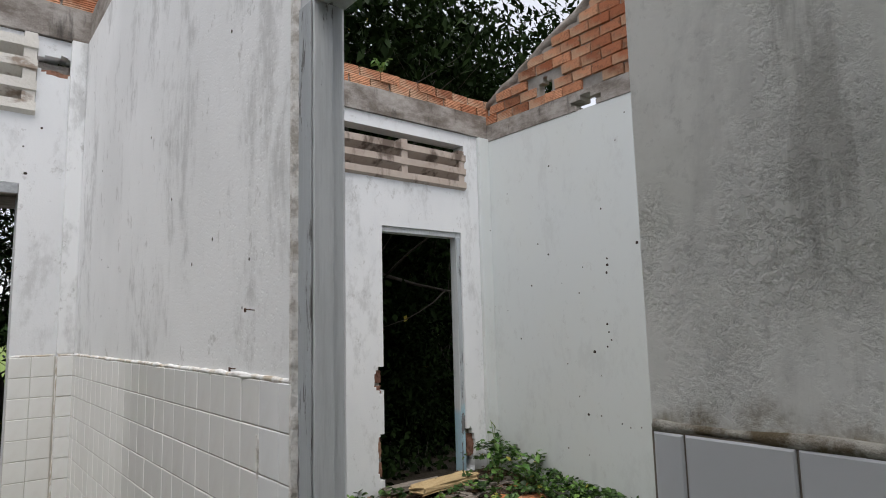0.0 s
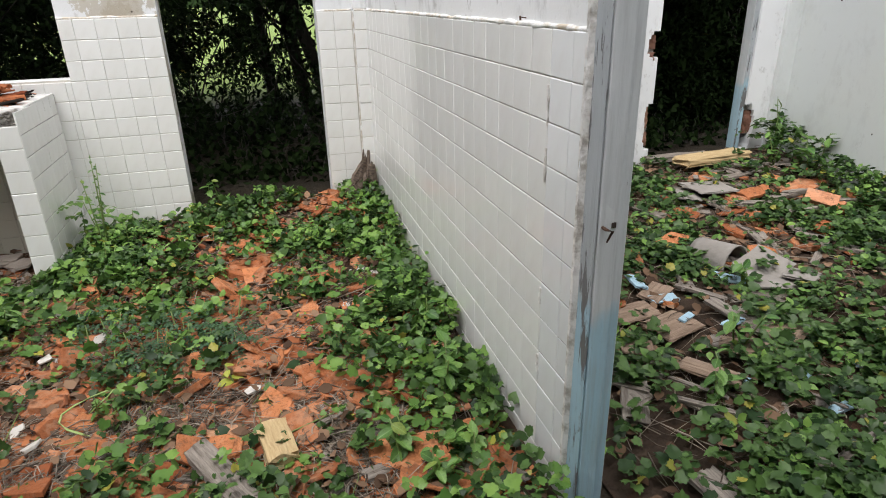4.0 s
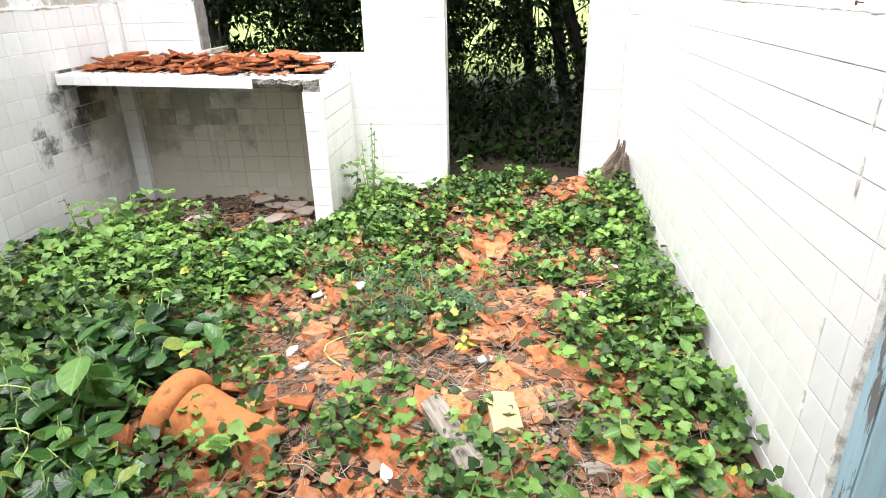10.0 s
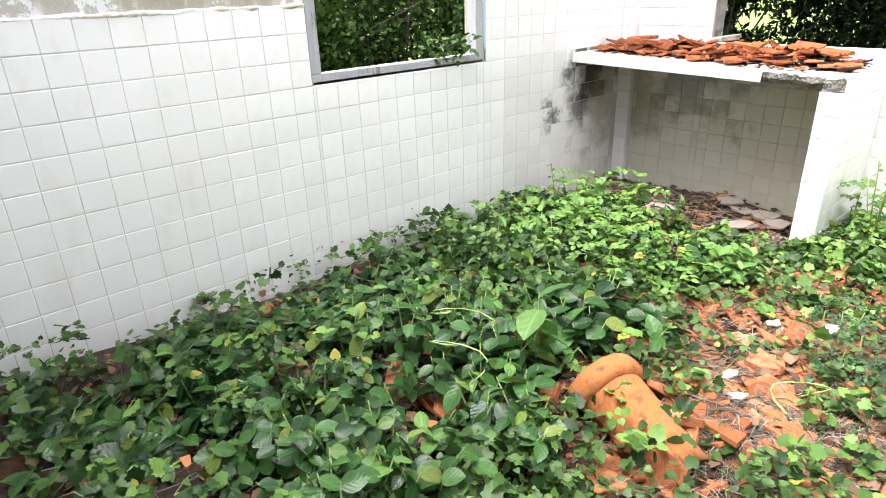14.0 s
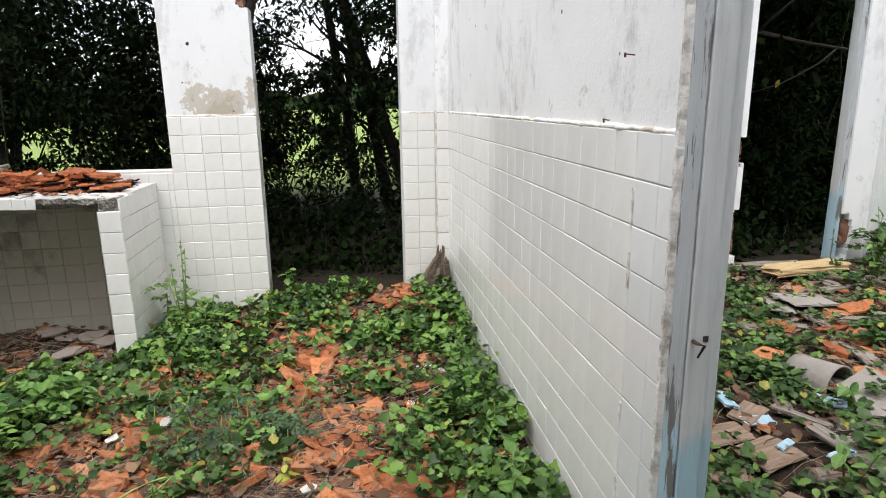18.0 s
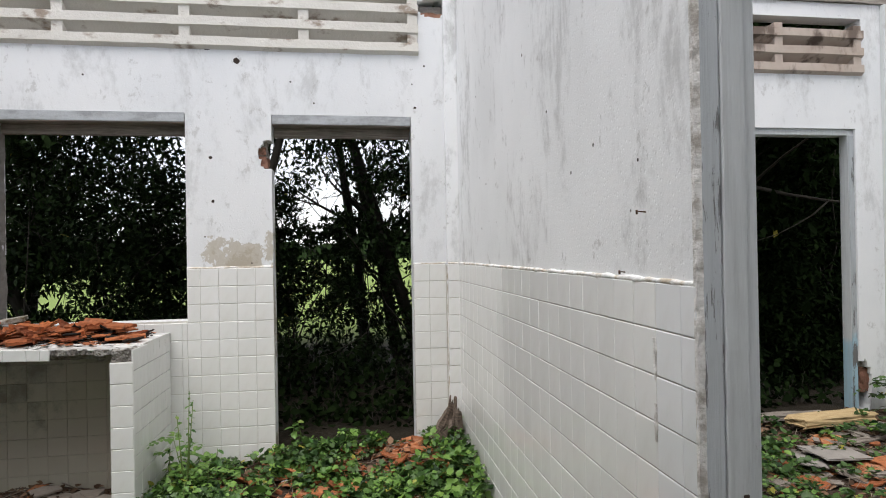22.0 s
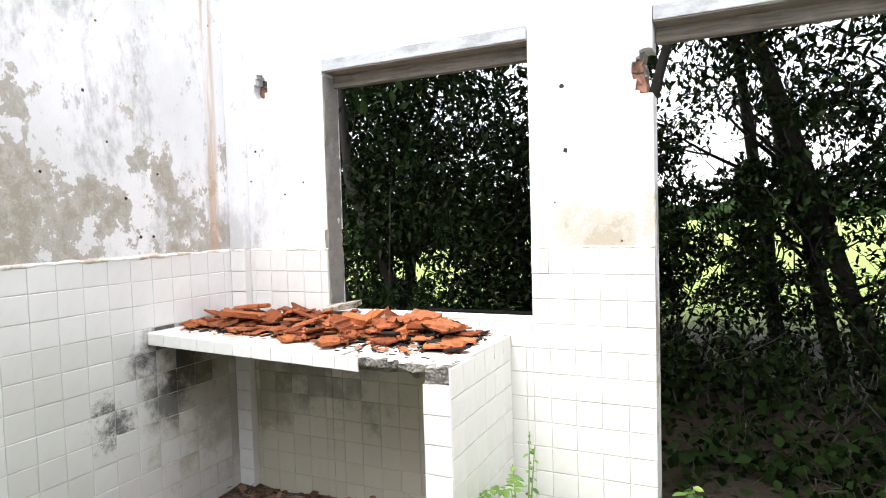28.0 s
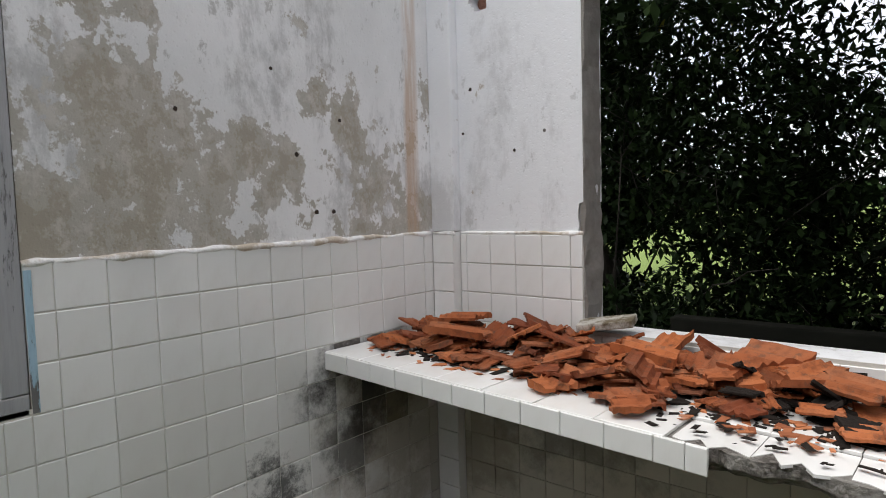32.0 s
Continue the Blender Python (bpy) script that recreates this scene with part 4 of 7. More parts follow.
# partition: local u runs against y
TURN_P = pose(ROOM["right"] + 0.001, 0, 0, 0, 0, -90)
us = grid_lines(-4.395, -1.638, -1.815, (), 0.1125)
slab(part_wall, (ROOM["right"] - 0.005, ROOM["right"], 1.642, 4.40, 0, TILE_TOP), M_JOINT_GREY)
tile_field(part_wall, TURN_P, us, grid_lines(0, TILE_TOP, TILE_TOP), lambda u, z: True, lambda u, z: M_TILE_BLUISH if u > -1.82 else M_TILE_CREAM, 300, near=(-1.7, 0.9))
slab(near_wall, (ROOM["right"] - 0.005, ROOM["right"], -0.54, 0.760, 0, TILE_TOP), M_JOINT)
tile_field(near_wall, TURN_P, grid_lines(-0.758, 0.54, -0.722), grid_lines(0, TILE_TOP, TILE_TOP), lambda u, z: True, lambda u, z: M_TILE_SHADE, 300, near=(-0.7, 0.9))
for n, (z, h) in enumerate(((1.14, 0.10), (0.99, 0.09), (0.62, 0.05), (0.40, 0.06))):
    bm = box_bm(ROOM["right"] - 0.0115, ROOM["right"] - 0.002, 1.811, 1.820, z - h / 2, z + h / 2)
    bmesh.ops.subdivide_edges(bm, edges=[e for e in bm.edges if e.calc_length() > 0.04], cuts=8)
    for v in bm.verts:
        v.co.y += 0.006 * noise.noise(v.co * 60 + Vector((n, 0, 0)))
    put("mortar_smear", bm_mesh(bm, M_TORN), part_wall, "beige mortar smeared over a tile joint")
# left wall
TURN_L = pose(ROOM["left"] - 0.001, 0, 0, 0, 0, 90)
us = grid_lines(0.365, 4.408, 3.665, LWIN[:2], 0.1150)
zs = grid_lines(0, TILE_TOP + 0.006, TILE_TOP + 0.006, (), 0.1135)


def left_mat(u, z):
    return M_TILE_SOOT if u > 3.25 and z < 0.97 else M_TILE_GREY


for u0, u1, z0, z1 in ((0.362, LWIN[0], 0, TILE_TOP), (LWIN[0], LWIN[1], 0, LWIN[2]), (LWIN[1], 4.41, 0, TILE_TOP)):
    slab(left, (ROOM["left"], ROOM["left"] + 0.005, u0, u1, z0, z1))
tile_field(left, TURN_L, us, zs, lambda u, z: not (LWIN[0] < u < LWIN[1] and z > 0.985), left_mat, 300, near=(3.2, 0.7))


def ledge(name, p0, p1, label, mat=M_LEDGE, size=1.0):
    """The crumbling bead of white mortar along the top of the tiles."""
    p0, p1 = Vector(p0), Vector(p1)
    n = max(3, int((p1 - p0).length / 0.03))
    pts = [p0.lerp(p1, i / n) for i in range(n + 1)]
    rr = [max(0.002, 0.0072 + 0.005 * noise.noise(p * 21) + 0.003 * noise.noise(p * 7)) for p in pts]
    rr = [q * size for q in rr]
    pts = [p + Vector((0, 0, 0.005 * size * noise.noise(p * 15))) for p in pts]
    v, f = tube(pts, rr, 7)
    tagged(put(name, mesh_of(v, f, mat, "ledge", True)), label, "trim", kind="structure")


for n, (a, b) in enumerate((((-2.30, ROOM["back"] - 0.001), (WIN[0], ROOM["back"] - 0.001)), ((WIN[1], ROOM["back"] - 0.001), (DOOR[0], ROOM["back"] - 0.001)), ((DOOR[1], ROOM["back"] - 0.001), (0.92, ROOM["back"] - 0.001)),
                            ((0.93, 4.402), (1.0, 4.402)), ((1.007, 4.40), (1.007, 1.642)), ((1.007, 0.758), (1.007, -0.5)), ((-2.412, 0.37), (-2.412, LWIN[0])), ((-2.412, LWIN[1]), (-2.412, 4.40)), ((-2.405, 4.409), (-2.302, 4.409)))):
    ledge("trim_%d" % (n + 1), (*a, TILE_TOP + 0.004), (*b, TILE_TOP + 0.004), "crumbling lichened mortar along the tile top" if n == 5 else "crumbling white mortar along the tile top", M_LICHEN if n == 5 else M_LEDGE, 0.9 if n == 5 else 1.35 if n in (6, 7) else 1.0)


# ---- louvres ----
def louvre(name, x0, x1, z0, rows, post_xs, mat, label, back_d=0.13):
    ob = thing(name, label, "louvre", kind="structure")
    for i in range(rows):
        z = z0 + i * 0.125
        v = [(x0, ROOM["back"] - 0.03, z), (x0, ROOM["back"] - 0.03, z + 0.055), (x0, ROOM["back"] + back_d, z - 0.045), (x0, ROOM["back"] + back_d, z - 0.10)]
        v += [(x1, *q[1:]) for q in v]
        bm = bmesh.new()
        bv = [bm.verts.new(q) for q in v]
        for q in ((0, 1, 2, 3), (7, 6, 5, 4), (0, 4, 5, 1), (1, 5, 6, 2), (2, 6, 7, 3), (3, 7, 4, 0)):
            bm.faces.new([bv[w] for w in q])
        bmesh.ops.subdivide_edges(bm, edges=[e for e in bm.edges if e.calc_length() > 1], cuts=24)
        for w in bm.verts:
            w.co.z += 0.004 * noise.noise(w.co * 6)
            w.co.y += 0.004 * noise.noise(w.co * 7)
        put("slat", bm_mesh(bm, mat), ob)
    for x in post_xs:
        put("mullion", bm_mesh(box_bm(x - 0.033, x + 0.033, ROOM["back"] - 0.018, ROOM["back"] + 0.12, z0 + 0.01, z0 + rows * 0.125 - 0.03, 0.004), mat), ob)
    return ob


louvre("louvre_kitchen", -2.14, 0.762, 2.705, 4, (0.725, 0.03, -0.69, -1.415, -2.10), M_LOUVRE, "white concrete louvre slats with rust stains")
louvre("louvre_room", 1.90, 4.045, 2.66, 3, (4.0, 3.365, 2.66, 1.95), M_LOUVRE_OLD, "brown-stained broken concrete louvre slats")

# lintels
for name, box in (("lintel_window", (WIN[0] + 0.003, WIN[1] - 0.003, ROOM["back"] - 0.004, ROOM["back"] + 0.13, 2.232, 2.291)), ("lintel_door", (DOOR[0] + 0.003, DOOR[1] - 0.003, ROOM["back"] - 0.004, ROOM["back"] + 0.13, 2.226, 2.284))):
    lintel = put(name, bm_mesh(box_bm(*box, bevel=0.003), M_LINTEL))
    tagged(lintel, "grey-painted lintel edge", "lintel", kind="structure")
    put("soffit", bm_mesh(box_bm(box[0] + 0.002, box[1] - 0.002, box[2] + 0.004, box[3], box[4] - 0.006, box[4] - 0.001), M_SOFFIT), lintel, "grey-brown board under the lintel")
    put("head_board", bm_mesh(box_bm(box[0] + 0.002, box[1] - 0.002, box[3] - 0.040, box[3] + 0.004, box[4] - 0.068, box[4] - 0.007, 0.003), M_SOFFIT), lintel, "grey-brown head board behind the lintel")


# ---- doors and windows ----
def door_frame(name, label, w, h, depth, m, mats, both=True, post=0.045, face=0.68):
    """A rebated timber frame standing in an opening: posts at u = 0 and u = w, head on top."""
    ob = thing(name, label, "door frame", at=m, kind="structure")
    for nm, x0, x1 in (("jamb", 0, post), ("jamb", w - 0.045, w)):
        s = 1 if x0 == 0 else -1
        if s > 0 and not both:
            continue
        bm = box_bm(x0, x1, 0, depth * face, -0.1, h, 0.004)
        bmesh.ops.subdivide_edges(bm, edges=[e for e in bm.edges if e.calc_length() > 1], cuts=60)
        for v in bm.verts:
            v.co += Vector((0.0016 * noise.noise(v.co * 21), 0.0016 * noise.noise(v.co * 17 + Vector((4, 0, 0))), 0))
        put(nm, bm_mesh(bm, mats[0]), ob)
        e0, e1 = (0, post - 0.013) if s > 0 else (w - 0.030, w)
        put("rebate", bm_mesh(box_bm(e0, e1, depth * face + 0.001, depth, -0.1, h - 0.001, 0.003), mats[0]), ob)
        f0, f1 = (0.002, post - 0.003) if s > 0 else (w - 0.043, w - 0.002)
        put("edge_strip", bm_mesh(box_bm(f0, f1, -0.005, -0.0025, -0.1, h - 0.046, 0.001), mats[1]), ob)
    put("head", bm_mesh(box_bm(post + 0.001 if both else 0.002, w - 0.046, 0, depth, h - 0.045, h, 0.003), mats[0]), ob)
    return ob


inner = door_frame("door_1", "blue-grey painted timber door frame with flaking paint, no door", 0.922, 2.23, 0.082, pose(1.0165, 1.637, 0, 0, 0, -90), (M_JAMB, M_JAMB_EDGE), True, 0.070, 0.62)
door_frame("door_2", "blue-grey painted door frame in the far doorway, no door", 0.85, 2.250, 0.10, pose(3.135, ROOM["back"] + 0.02, 0), (M_JAMB, M_JAMB_EDGE), False)
# torn plaster between tiles and frame
v, f = [], []
for i in range(91):
    z = i * 0.0248
    for x, y in ((0.999, 1.648), (0.999 + 0.003 * noise.noise(Vector((z * 40, 0, 0))), 1.636 + 0.005 * noise.noise(Vector((z * 35, 3, 0)))), (1.0145, 1.629 + 0.005 * noise.noise(Vector((z * 31, 6, 0)))), (1.0145, 1.648)):
        v.append((x, y, z))
for i in range(90):
    for j in range(3):
        f.append((i * 4 + j, i * 4 + j + 1, (i + 1) * 4 + j + 1, (i + 1) * 4 + j))
put("torn_edge", mesh_of(v, f, M_TORN), part_wall)
# rough broken reveal of the kitchen window
bm = box_bm(WIN[0] - 0.012, WIN[0] + 0.006, ROOM["back"] + 0.002, ROOM["back"] + 0.125, 1.01, 2.21)
bmesh.ops.subdivide_edges(bm, edges=[e for e in bm.edges if e.calc_length() > 1], cuts=50)
bmesh.ops.subdivide_edges(bm, edges=[e for e in bm.edges if 0.1 < e.calc_length() < 0.13], cuts=5)
for v in bm.verts:
    v.co.x += 0.012 * noise.noise(v.co * 17) if v.co.x > WIN[0] else 0
put("torn_reveal", bm_mesh(bm, M_MORTAR), back)
post = put("door_post", bm_mesh(box_bm(-0.86, -0.80, 0.362, 0.425, -0.1, 2.2, 0.004), M_WOOD_GREY))
tagged(post, "weathered grey door post of the front doorway", "door post", kind="structure")
for y, z, rr in ((0.03, 0.905, 0.013),):
    v, f = tube([(0.069, 0.010, z), (0.086, 0.010, z), (0.090, 0.024, z - 0.004), (0.088, 0.012, z - 0.030)], [0.004, 0.004, 0.0035, 0.002], 6)
    put("latch", mesh_of(v, f, M_IRON, "latch", True), inner, "rusty bent latch")
    put("bolt_hole", bm_mesh(box_bm(0.0695, 0.0725, 0.032, 0.043, z - 0.004, z + 0.009, 0.0008), M_HOLE), inner)

winframe = thing("window_1", "grey-painted window frame with no glass", "window frame", kind="structure")
for nm, box in (("sill_bar", (-2.470, -2.408, LWIN[0] + 0.002, LWIN[1] - 0.002, 0.985, 1.035)), ("head_bar", (-2.470, -2.408, LWIN[0] + 0.002, LWIN[1] - 0.002, 2.215, 2.266)),
                ("side_bar", (-2.470, -2.408, LWIN[0] + 0.002, LWIN[0] + 0.055, 1.036, 2.214)), ("side_bar", (-2.470, -2.408, LWIN[1] - 0.055, LWIN[1] - 0.002, 1.036, 2.214))):
    put(nm, bm_mesh(box_bm(*box, bevel=0.004), M_WINFRAME), winframe)
for nm, box in (("inner_bar", (-2.50, -2.472, LWIN[0] + 0.004, LWIN[0] + 0.03, 1.01, 2.21)), ("inner_bar", (-2.50, -2.472, LWIN[1] - 0.03, LWIN[1] - 0.004, 1.01, 2.21))):
    put(nm, bm_mesh(box_bm(*box, bevel=0.003), M_JAMB_EDGE), winframe)

put("edge_strip", bm_mesh(box_bm(-2.412, -2.4035, LWIN[1] + 0.001, LWIN[1] + 0.016, 0.99, 1.31, 0.001), M_WOOD_BLUE), winframe, "sky-blue paint along the frame")
# broken brick and mortar in the chipped places


def rough_lump(box, mat, seed, amount=0.012):
    bm = box_bm(*box)
    bmesh.ops.subdivide_edges(bm, edges=list(bm.edges), cuts=5, use_grid_fill=True)
    for v in bm.verts:
        v.co += Vector([amount * noise.noise(v.co * 34 + Vector((q + seed, 0, 0))) for q in (0, 5, 9)])
    return bm_mesh(bm, mat)


for n, (x, z, w, h, deep) in enumerate(((-2.185, 2.175, 0.045, 0.030, 0.045), (-0.245, 1.985, 0.035, 0.035, 0.022), (-0.25, 2.06, 0.030, 0.025, 0.030), (0.86, 2.955, 0.09, 0.025, 0.03), (3.085, 1.05, 0.035, 0.05, 0.03), (3.085, 0.95, 0.03, 0.03, 0.02), (3.085, 0.50, 0.035, 0.08, 0.03), (3.085, 0.34, 0.035, 0.05, 0.02), (4.045, 0.40, 0.04, 0.09, 0.03))):
    put("exposed_brick", rough_lump((x - w, x + w, ROOM["back"] + deep, ROOM["back"] + 0.132, z - h, z + h), M_CLAY_DULL, n), back, "broken dull red brick showing in the wall")
    put("exposed_mortar", rough_lump((x - w * 1.2, x + w * 1.05, ROOM["back"] + deep + 0.018, ROOM["back"] + 0.130, z + h * 0.8, z + h + 0.05), M_MORTAR, n + 40), back)


def disc(radius, mat, n=9, seed=0):
    q = random.Random(seed)
    ring = [(radius * q.uniform(0.75, 1.15) * math.cos(6.283 * i / n), 0.0, radius * q.uniform(0.75, 1.15) * math.sin(6.283 * i / n)) for i in range(n)]
    inner = [(x * 0.6, 0.0008, z * 0.6) for x, y, z in ring]
    f = [(i, (i + 1) % n, n + (i + 1) % n, n + i) for i in range(n)] + [tuple(range(2 * n - 1, n - 1, -1))]
    return mesh_of(ring + inner, f, mat, "hole")


HOLES = [disc(1.0, M_HOLE, 9, s) for s in range(4)]


def hole(wall, parent, u, z, size, n=0):
    if wall == "back":
        m = pose(u, ROOM["back"] - 0.0012, z)
    elif wall == "left":
        m = pose(ROOM["left"] + 0.0012, u, z, 0, 0, 90)
    elif wall == "part":
        m = pose(ROOM["right"] - 0.0012, u, z, 0, 0, -90)
    else:
        m = pose(FAR - 0.0012, u, z, 0, 0, -90)
    put("anchor_hole", HOLES[n % 4], parent, "", m @ Matrix.Diagonal((size, 1, size, 1)))


for n, (u, z, s) in enumerate(((-0.549, 2.012, 0.011), (-0.538, 1.739, 0.011), (-0.385, 2.62, 0.020), (-0.56, 2.70, 0.022), (0.735, 2.345, 0.009), (-1.28, 2.51, 0.007), (-2.05, 1.62, 0.006), (-2.24, 1.86, 0.008), (-2.28, 1.70, 0.006), (0.80, 2.62, 0.007), (0.70, 2.73, 0.008))):
    hole("back", back, u, z, s, n)
for n, (u, z, s) in enumerate(((3.17, 1.86, 0.018), (3.18, 1.80, 0.015), (3.17, 1.91, 0.010), (3.20, 1.41, 0.010), (3.19, 1.35, 0.012), (3.17, 1.29, 0.010), (3.21, 1.24, 0.009), (3.33, 1.20, 0.014), (3.28, 1.02, 0.008), (3.45, 1.66, 0.009), (3.75, 2.0, 0.010), (3.86, 2.1, 0.008), (3.7, 2.75, 0.014), (3.2, 2.3, 0.012), (4.1, 1.3, 0.009),
                              (3.95, 1.75, 0.008), (3.6, 1.1, 0.009), (3.5, 0.85, 0.008), (3.3, 0.72, 0.008), (3.12, 0.68, 0.007), (3.05, 0.66, 0.009), (2.96, 0.67, 0.008), (3.42, 0.72, 0.012), (2.9, 2.0, 0.013), (3.62, 1.75, 0.006), (4.2, 2.6, 0.007))):
    hole("far", far, u, z, s * (0.65 + 0.12 * (n % 4)), n)
for n, (u, z, s) in enumerate(((3.21, 1.94, 0.008), (3.60, 2.06, 0.008), (3.78, 1.60, 0.008), (3.85, 1.42, 0.009), (3.92, 1.42, 0.008), (3.40, 1.70, 0.007), (3.12, 1.98, 0.010), (3.96, 1.72, 0.007), (3.7, 1.85, 0.006), (1.4, 1.7, 0.01), (1.1, 2.0, 0.01), (0.9, 1.6, 0.009))):
    hole("left", left, u, z, s, n)
for n, (u, z, s) in enumerate(((2.6, 1.9, 0.006), (2.9, 2.2, 0.006), (2.2, 2.5, 0.006), (3.6, 1.75, 0.006), (3.75, 1.80, 0.005), (1.9, 1.62, 0.005), (2.05, 2.3, 0.006))):
    hole("part", part_wall, u, z, s, n)
for y, z, d in ((1.865, 1.487, 0.022), (1.985, 1.337, 0.014)):
    v, f = tube([(ROOM["right"] + 0.01, y, z), (ROOM["right"] - d, y, z + 0.003)], [0.0016, 0.0016], 6)
    nail = put("nail", mesh_of(v, f, M_IRON, "nail", True))
    tagged(nail, "rusty nail sticking out of the partition", "nail")
    v, f = tube([(ROOM["right"] - d - 0.002, y - 0.001, z - 0.004), (ROOM["right"] - d - 0.002, y + 0.001, z + 0.006)], [0.0028, 0.0028], 6)
    put("head", mesh_of(v, f, M_IRON, "head", True), nail)

bm = box_bm(DOOR[0] - 0.01, DOOR[1] + 0.01, ROOM["back"] - 0.01, ROOM["back"] + 0.16, -0.1, 0.105)
bmesh.ops.subdivide_edges(bm, edges=list(bm.edges), cuts=8, use_grid_fill=True)
for v in bm.verts:
    v.co.z += 0.015 * noise.noise(v.co * 6)
    v.co.y += 0.01 * noise.noise(v.co * 8)
tagged(put("door_sill", bm_mesh(bm, M_SOIL)), "threshold of the back doorway buried in dark soil", "threshold", kind="structure")

# ---- counter ----
CT = 0.953


def counter_z(x):
    """The worktop sinks a little towards its free end."""
    return 0.968 - 0.018 * (x + 2.405)


def counter_y(x):
    """The front edge runs slightly out of square."""
    return 3.852 - 0.042 * (x + 2.405)


counter = thing("kitchen_counter", "tiled masonry kitchen counter with a broken front edge", "counter")
bm = bmesh.new()
xs = breaks(ROOM["left"] + 0.012, -0.800, 0.02)
prof = []
for x in xs:
    broken = smooth01(-1.22, -1.18, x)
    cz, front = counter_z(x) - 0.010, counter_y(x) + 0.010
    front += broken * (0.020 + 0.030 * noise.noise(Vector((x * 11, 0, 0))) + 0.016 * noise.noise(Vector((x * 45, 0, 0))))
    low = cz - 0.050 - broken * (0.006 + 0.022 * noise.noise(Vector((x * 18, 4, 0))))
    ring = [(x, front, cz), (x, ROOM["back"] - 0.010, cz), (x, ROOM["back"] - 0.010, low), (x, front + 0.012 + broken * 0.03, low), (x, front - broken * 0.012 * noise.noise(Vector((x * 33, 7, 2))), (low + cz) / 2)]
    prof.append([bm.verts.new(p) for p in ring])
for a, b in zip(prof, prof[1:]):
    for i in range(5):
        bm.faces.new((a[i], a[(i + 1) % 5], b[(i + 1) % 5], b[i]))
bm.faces.new(prof[0])
bm.faces.new(prof[-1][::-1])
put("slab", bm_mesh(bm, M_BROKEN), counter, "rough broken concrete slab")
bm = box_bm(-0.908, -0.806, 3.800, 3.90, CT - 0.083, CT - 0.024)
bmesh.ops.subdivide_edges(bm, edges=list(bm.edges), cuts=5, use_grid_fill=True)
for v in bm.verts:
    v.co += Vector([0.012 * noise.noise(v.co * 38 + Vector((s, 0, 0))) * (0.4 if s == 0 else 1) for s in (0, 5, 9)])
put("pier_cap", bm_mesh(bm, M_BROKEN), counter, "broken grey concrete over the pier")
put("pier", bm_mesh(box_bm(-0.905, -0.808, 3.800, ROOM["back"] - 0.012, -0.05, CT - 0.085), M_GROUT), counter)
skew = pose(0, 0, 0, 0, math.degrees(math.atan(0.018)), -math.degrees(math.atan(0.042)))
edge_m = Matrix.Translation((-2.405, counter_y(-2.405) + 0.009, counter_z(-2.405))) @ skew
us = [0.0 + 0.110 * i for i in range(11)] + [1.165, 1.21]
tile_field(counter, edge_m, us, [-0.062, -0.002], lambda u, z: True, lambda u, z: M_TILE, name="edge_tile")
top_m = Matrix.Translation((-2.405, counter_y(-2.405), counter_z(-2.405) - 0.009)) @ skew @ pose(0, 0, 0, -90)
top_us = [0.0] + [0.01 + 0.1585 * i for i in range(1, 11)]
tile_field(counter, top_m, top_us, [0.003, 0.1585, 0.317, 0.475, 0.60], lambda u, z: not (u > 1.16 and z < 0.1), lambda u, z: M_TILE, name="top_tile")
for i in range(7, 10):
    q = random.Random(i)
    u0, u1 = top_us[i] + 0.001, top_us[i + 1] - 0.001
    if i == 7:
        u0 += 0.006
    edge = [(u0 + (u1 - u0) * j / 6, q.uniform(0.015, 0.075) if j not in (0, 6) else q.uniform(0.02, 0.06)) for j in range(7)]
    ring = edge + [(u1, 0.157), (u0, 0.157)]
    v = [(u, -0.0004, w) for u, w in ring] + [(u, 0.006, w) for u, w in ring]
    n = len(ring)
    f = [tuple(range(n)), tuple(range(2 * n - 1, n - 1, -1))] + [(j, n + j, n + (j + 1) % n, (j + 1) % n) for j in range(n)]
    bm = bmesh.new()
    bm.from_mesh(mesh_of(v, f, M_TILE, "top_tile"))
    bmesh.ops.recalc_face_normals(bm, faces=bm.faces)
    put("broken_tile", bm_mesh(bm, M_TILE), counter, "white tile snapped off along the edge", top_m)
pz = grid_lines(-0.02, CT - 0.085, CT - 0.085)
tile_field(counter, pose(0, 3.793, 0), [-0.912, -0.800], pz, lambda u, z: True, lambda u, z: M_TILE, name="pier_tile")
tile_field(counter, pose(-0.808, 0, 0, 0, 0, 90), grid_lines(3.788, 4.44, 3.788), grid_lines(-0.02, CT - 0.022, CT - 0.022), lambda u, z: True, lambda u, z: M_TILE_CREAM, name="pier_tile")
tile_field(counter, pose(-0.905, 0, 0, 0, 0, -90), grid_lines(-4.44, -3.80, -3.80), grid_lines(-0.02, CT - 0.085, CT - 0.085), lambda u, z: True, lambda u, z: M_TILE_MILDEW_SHADE, name="pier_tile")


# ---- rubble ----
NR = np.random.default_rng(4)


def scatter(n, area, dens, height, seed):
    q = random.Random(seed)
    out = []
    while len(out) < n:
        x, y = q.uniform(area[0], area[1]), q.uniform(area[2], area[3])
        if q.random() < dens(x, y):
            out.append((x, y, ground_z(x, y) + 0.02 + height(x, y) * q.random() ** 0.7))
    return np.array(out)


